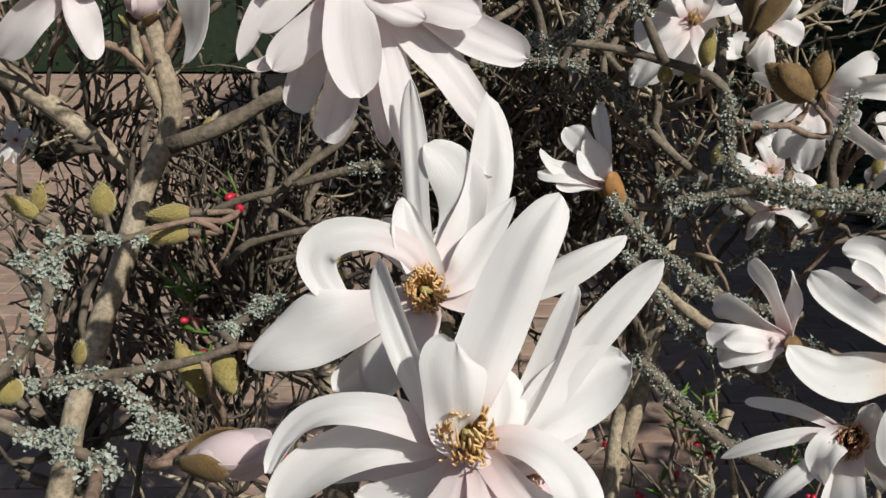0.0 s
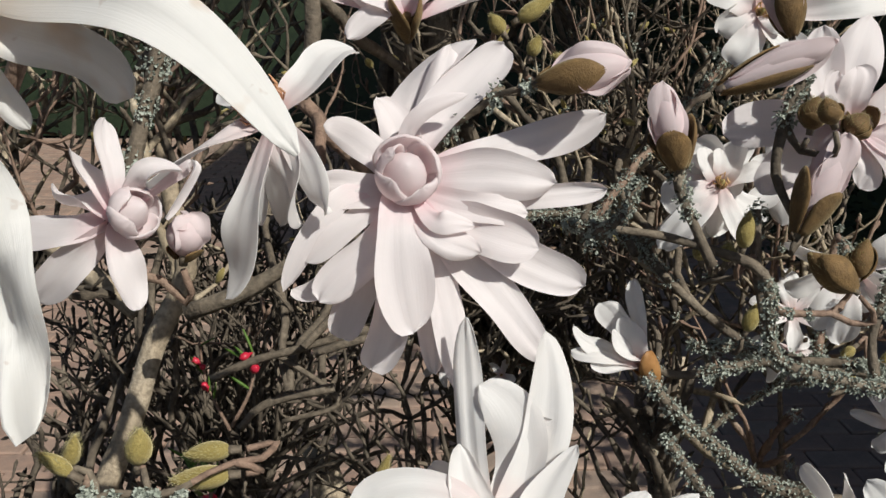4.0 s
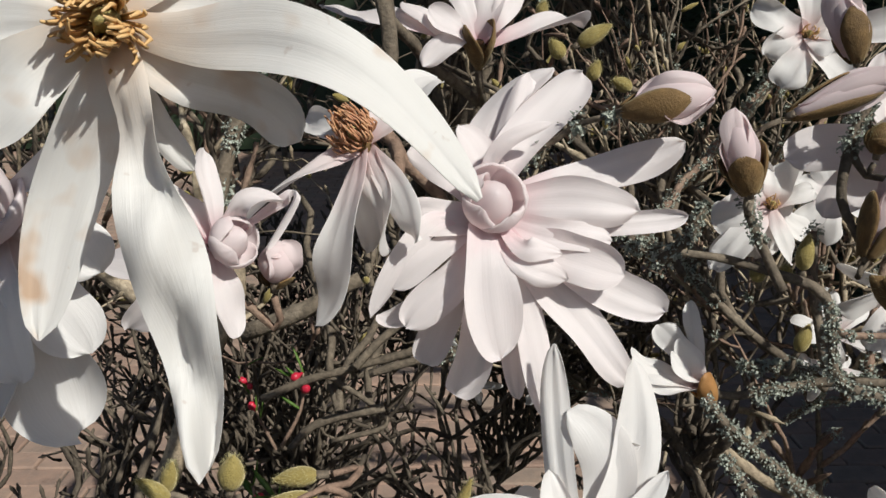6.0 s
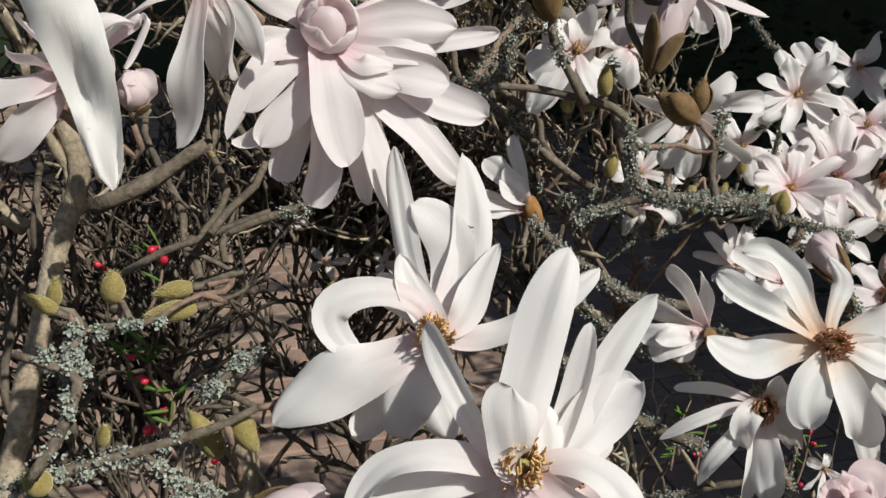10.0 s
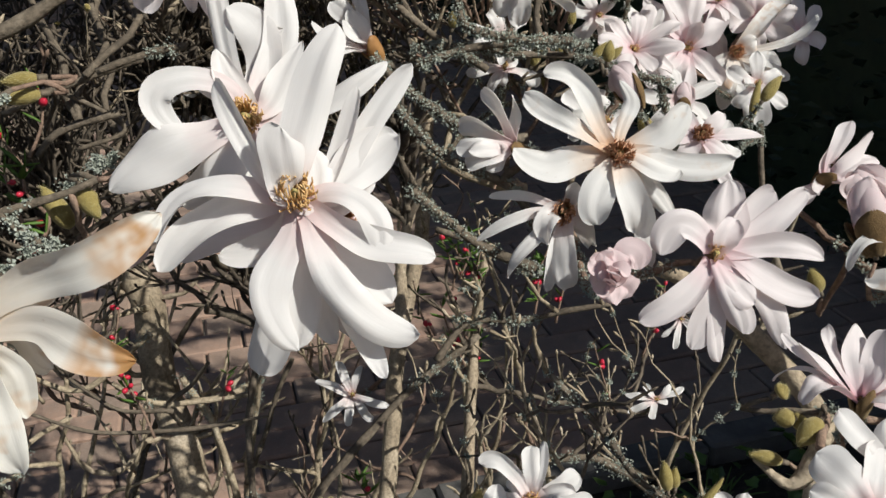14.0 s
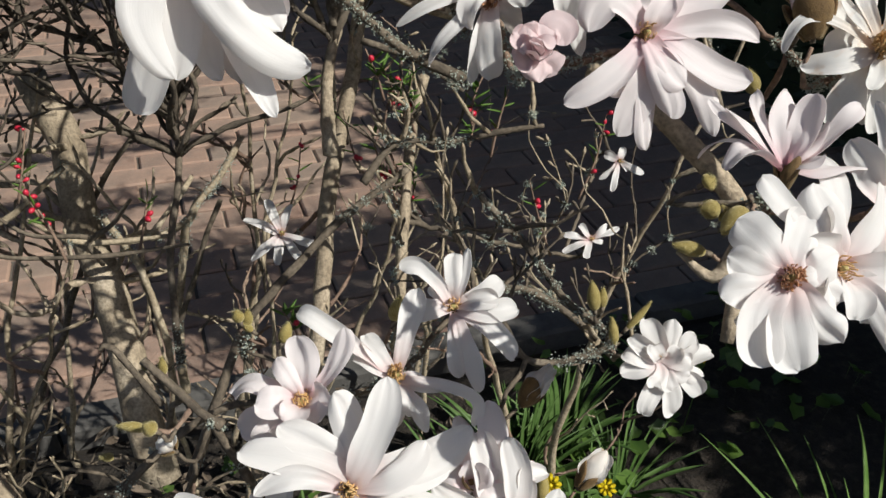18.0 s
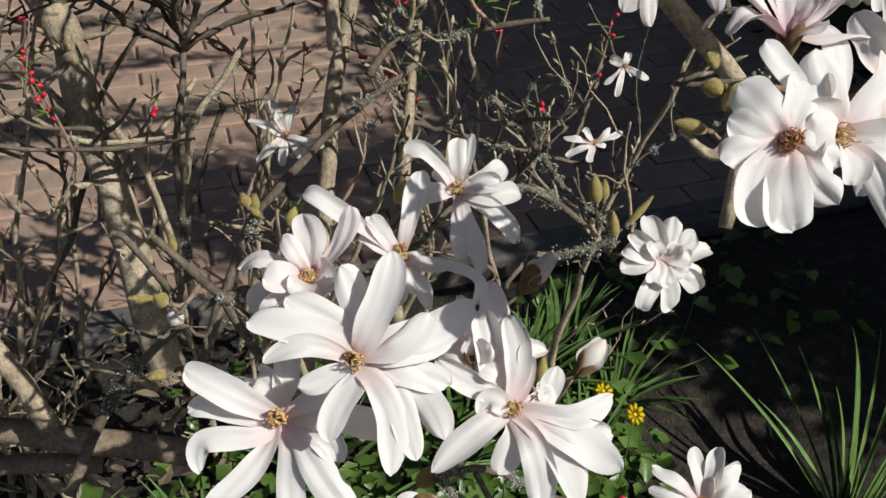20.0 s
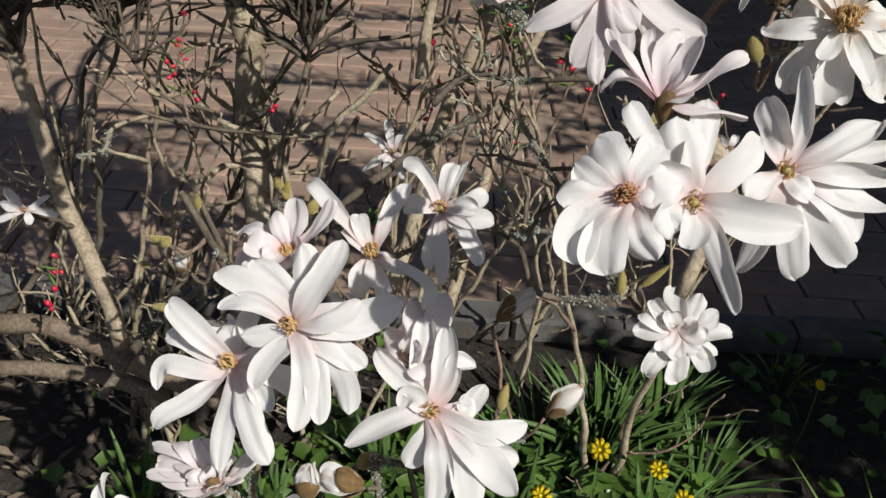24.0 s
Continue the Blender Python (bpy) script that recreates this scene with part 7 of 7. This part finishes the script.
# ---- lichen ----
def lichen(patches, seed, count):
    r = random.Random(seed)
    V, Fc = [], []
    for p, rad, size in patches:
        for i in range(count):
            d = Vector((r.gauss(0, 1), r.gauss(0, 1), r.gauss(0, 1))).normalized()
            c = p + d * (rad + size * r.random() ** 2.2)
            e = r.uniform(0.0006, 0.0014)
            u, w = side_of((d + Vector((r.uniform(-1, 1), r.uniform(-1, 1), r.uniform(-1, 1))) * 0.9).normalized())
            n = len(V)
            V += [c, c + u * e + d * e * 0.4, c + (u + w) * e * 0.8 + d * e * r.random(), c + w * e + d * e * 0.5, c - (u + w) * e * 0.5 + d * e * r.random(), c - d * e * 0.7]
            Fc += [(n, n + 1, n + 2), (n, n + 2, n + 3), (n, n + 3, n + 4), (n, n + 4, n + 1), (n + 5, n + 2, n + 1), (n + 5, n + 4, n + 3)]
    return V, Fc


TUFTS = []
# -- tufts
TUFTS += [(-0.144, 0.308, 1.096, 7), (-0.146, 0.306, 1.091, 8), (-0.152, 0.299, 1.084, 8), (-0.148, 0.302, 1.078, 7), (-0.155, 0.292, 1.064, 6), (-0.103, 0.385, 1.027, 9), (-0.097, 0.386, 1.032, 8), (-0.107, 0.290, 1.028, 9), (-0.111, 0.291, 1.030, 8), (-0.100, 0.288, 1.022, 7), (-0.129, 0.269, 1.029, 9), (-0.135, 0.270, 1.031, 9), (-0.147, 0.271, 1.035, 8), (-0.123, 0.268, 1.026, 7), (-0.123, 0.308, 1.097, 5), (-0.157, 0.304, 1.040, 6), (-0.121, 0.306, 1.043, 5), (-0.052, 0.362, 1.045, 9), (-0.070, 0.361, 1.032, 9), (-0.121, 0.354, 1.041, 7), (-0.035, 0.362, 1.054, 7), (-0.003, 0.386, 1.052, 7), (-0.156, 0.330, 1.075, 8), (-0.151, 0.324, 1.062, 8), (0.223, 0.542, 1.047, 8), (0.283, 0.526, 1.040, 9), (0.170, 0.556, 1.052, 8), (0.235, 0.499, 1.038, 9), (0.151, 0.527, 1.048, 9), (0.178, 0.418, 0.979, 8), (0.353, 0.310, 0.901, 9), (0.324, 0.339, 0.891, 10), (0.336, 0.295, 0.868, 9), (-0.054, 0.377, 0.650, 8), (0.016, 0.307, 0.726, 7)]
# -- end tufts


def lichens():
    r = random.Random(21)
    patches = []
    for x, y, z, size in TUFTS:
        p = Vector((x, y, z))
        near = min(LICHEN_AT, key=lambda b: min((q - p).length for q in b[0]))[0]
        i = min(range(len(near)), key=lambda j: (near[j] - p).length)
        for j in range(max(0, i - 1), min(len(near), i + 2)):
            for k in range(1):
                patches.append((near[j] + Vector((r.gauss(0, 1), r.gauss(0, 1), r.gauss(0, 1))) * size * 0.00028 - OFF, 0.0010, size * 0.00042))
    for pts, rr in LICHEN_AT + TWIGS:
        i = 0
        while i < len(pts):
            crusted = pts[i].x > 0.03 and pts[i].z > 0.9
            if noise.noise(pts[i] * 11) > (-0.06 if crusted else 0.2) and pts[i].z > 0.5:
                patches.append((pts[i] - OFF, rr[i], r.choice((0.002, 0.003, 0.004) if crusted else (0.002, 0.003, 0.006, 0.008))))
            i += 1 if crusted else r.randrange(1, 3)
    for i in range(420):
        p, q = r.choice(TIPS)
        if p.x > 0.0 and p.y < 1.0:
            patches.append((p - OFF, q, r.choice((0.002, 0.004, 0.006))))
    for i in range(110):
        p, q = r.choice(SPRAY)
        patches.append((p - OFF, q, r.choice((0.002, 0.003, 0.005))))
    V, Fc = lichen(patches, 4, 78)
    tagged(part("lichen", mesh_of("lichen", V, Fc, LICHEN, smooth=False), shrub, "crusts of branching grey-green lichen"), kind="stuff")


lichens()


# ---- hedges that close the place, and one added to block the sky ----
def hedge(name, x0, x1, y0, y1, h, count, seed, label):
    r = random.Random(seed)
    top = thing(name, ((x0 + x1) / 2, (y0 + y1) / 2, 0), label, "hedge", "", "structure")
    o = Vector(top.location)
    bm = block(x1 - x0 - 0.16, y1 - y0 - 0.16, h - 0.1, 0.05)
    bmesh.ops.translate(bm, vec=(0, 0, (h - 0.1) / 2), verts=bm.verts)
    part("hedge_core", mesh_from(bm, "hedge_core", HEDGE), top)
    V, Fc = [], []
    for i in range(count):
        f = r.random()
        if f < 0.45:
            p = Vector((r.choice((x0, x1)), r.uniform(y0, y1), r.uniform(0, h)))
        elif f < 0.8:
            p = Vector((r.uniform(x0, x1), r.choice((y0, y1)), r.uniform(0, h)))
        else:
            p = Vector((r.uniform(x0, x1), r.uniform(y0, y1), h))
        p += Vector((r.gauss(0, 0.05), r.gauss(0, 0.05), r.gauss(0, 0.04))) - o
        p.z = max(p.z, 0.03)
        d = Vector((r.gauss(0, 1), r.gauss(0, 1), r.gauss(0, 1))).normalized()
        u, w = side_of(d)
        s = r.uniform(0.02, 0.045)
        n = len(V)
        V += [p - u * s, p - w * s * 0.45 + d * s * 0.1, p + u * s, p + w * s * 0.45 + d * s * 0.1]
        Fc += [(n, n + 1, n + 2), (n, n + 2, n + 3)]
    tagged(part("hedge_leaves", mesh_of("hedge_leaves", V, Fc, HEDGE, smooth=False), top), kind="stuff")


hedge("hedge_side", 1.9, 2.8, -0.42, 9.0, 1.95, 30000, 31, "dark clipped evergreen hedge beside the paving")
hedge("hedge_back", -8.0, 9.0, 9.2, 10.2, 4.5, 12000, 32, "dark evergreen hedge beyond the paving")
# Never in view; added to keep sky light off the shaded paving.
hedge("sky_block_hedge", 3.05, 4.0, 0.2, 9.0, 7.0, 14000, 33, "tall unseen hedge added behind the clipped one to block sky light")

# ---- kerb and paving ----
kerb = thing("kerb", (0, 1.2, 0), "worn grey kerb stones edging the planted bed", "kerb", "", "structure")
bm = block(0.60, 0.075, 0.12, 0.008)
KERB_MESH = mesh_from(bm, "kerb_stone", KERB)
for i in range(9):
    ob = part("kerb_stone", KERB_MESH, kerb)
    ob.location, ob.rotation_euler = (-2.4 + 0.606 * i, rng.uniform(-0.003, 0.003), -0.038 + rng.uniform(-0.003, 0.003)), (rng.uniform(-0.01, 0.01), 0, rng.uniform(-0.006, 0.006))

pavement = thing("pavement", (0, 1.25, 0), "weathered red-brown brick pavers laid in courses", "paving", "", "structure")
bm = bmesh.new()
bmesh.ops.create_grid(bm, x_segments=1, y_segments=1, size=0.5)
bmesh.ops.scale(bm, vec=(12.0, 7.9, 1), verts=bm.verts)
bmesh.ops.translate(bm, vec=(0, 3.94, -0.012), verts=bm.verts)
part("paving_joint", mesh_from(bm, "paving_joint", JOINT), pavement)
PAVERS = [mesh_from(block(0.197 + rng.uniform(-0.002, 0.002), 0.096, 0.05, 0.005), "paver", PAVER) for i in range(4)]
near, far = [], []
for row in range(77):
    for col in range(-28, 29):
        x, y = col * 0.203 + (0.1 if row % 2 else 0.0), 0.045 + row * 0.102
        (near if -1.05 < x < 1.5 and row < 22 else far).append((x, y))
near.sort(key=lambda p: p[1] + 0.2 * abs(p[0]))
far += near[298:]
for x, y in near[:298]:
    ob = part("paver", rng.choice(PAVERS), pavement)
    ob.location = (x, y, -0.026 + rng.uniform(-0.003, 0.003))
    ob.rotation_euler = (rng.uniform(-0.018, 0.018), rng.uniform(-0.012, 0.012), rng.uniform(-0.012, 0.012))
bm = block(0.197, 0.096, 0.05, 0.005)
bm.verts.ensure_lookup_table()
PV = [v.co.copy() for v in bm.verts]
PF = [[v.index for v in f.verts] for f in bm.faces]
bm.free()
V, Fc = [], []
for x, y in far:
    n = len(V)
    e = Euler((rng.uniform(-0.018, 0.018), rng.uniform(-0.012, 0.012), rng.uniform(-0.012, 0.012))).to_matrix()
    o = Vector((x, y, -0.026 + rng.uniform(-0.003, 0.003)))
    V += [e @ v + o for v in PV]
    Fc += [[i + n for i in f] for f in PF]
tagged(part("far_pavers", mesh_of("far_pavers", V, Fc, PAVER, smooth=False), pavement), kind="stuff")
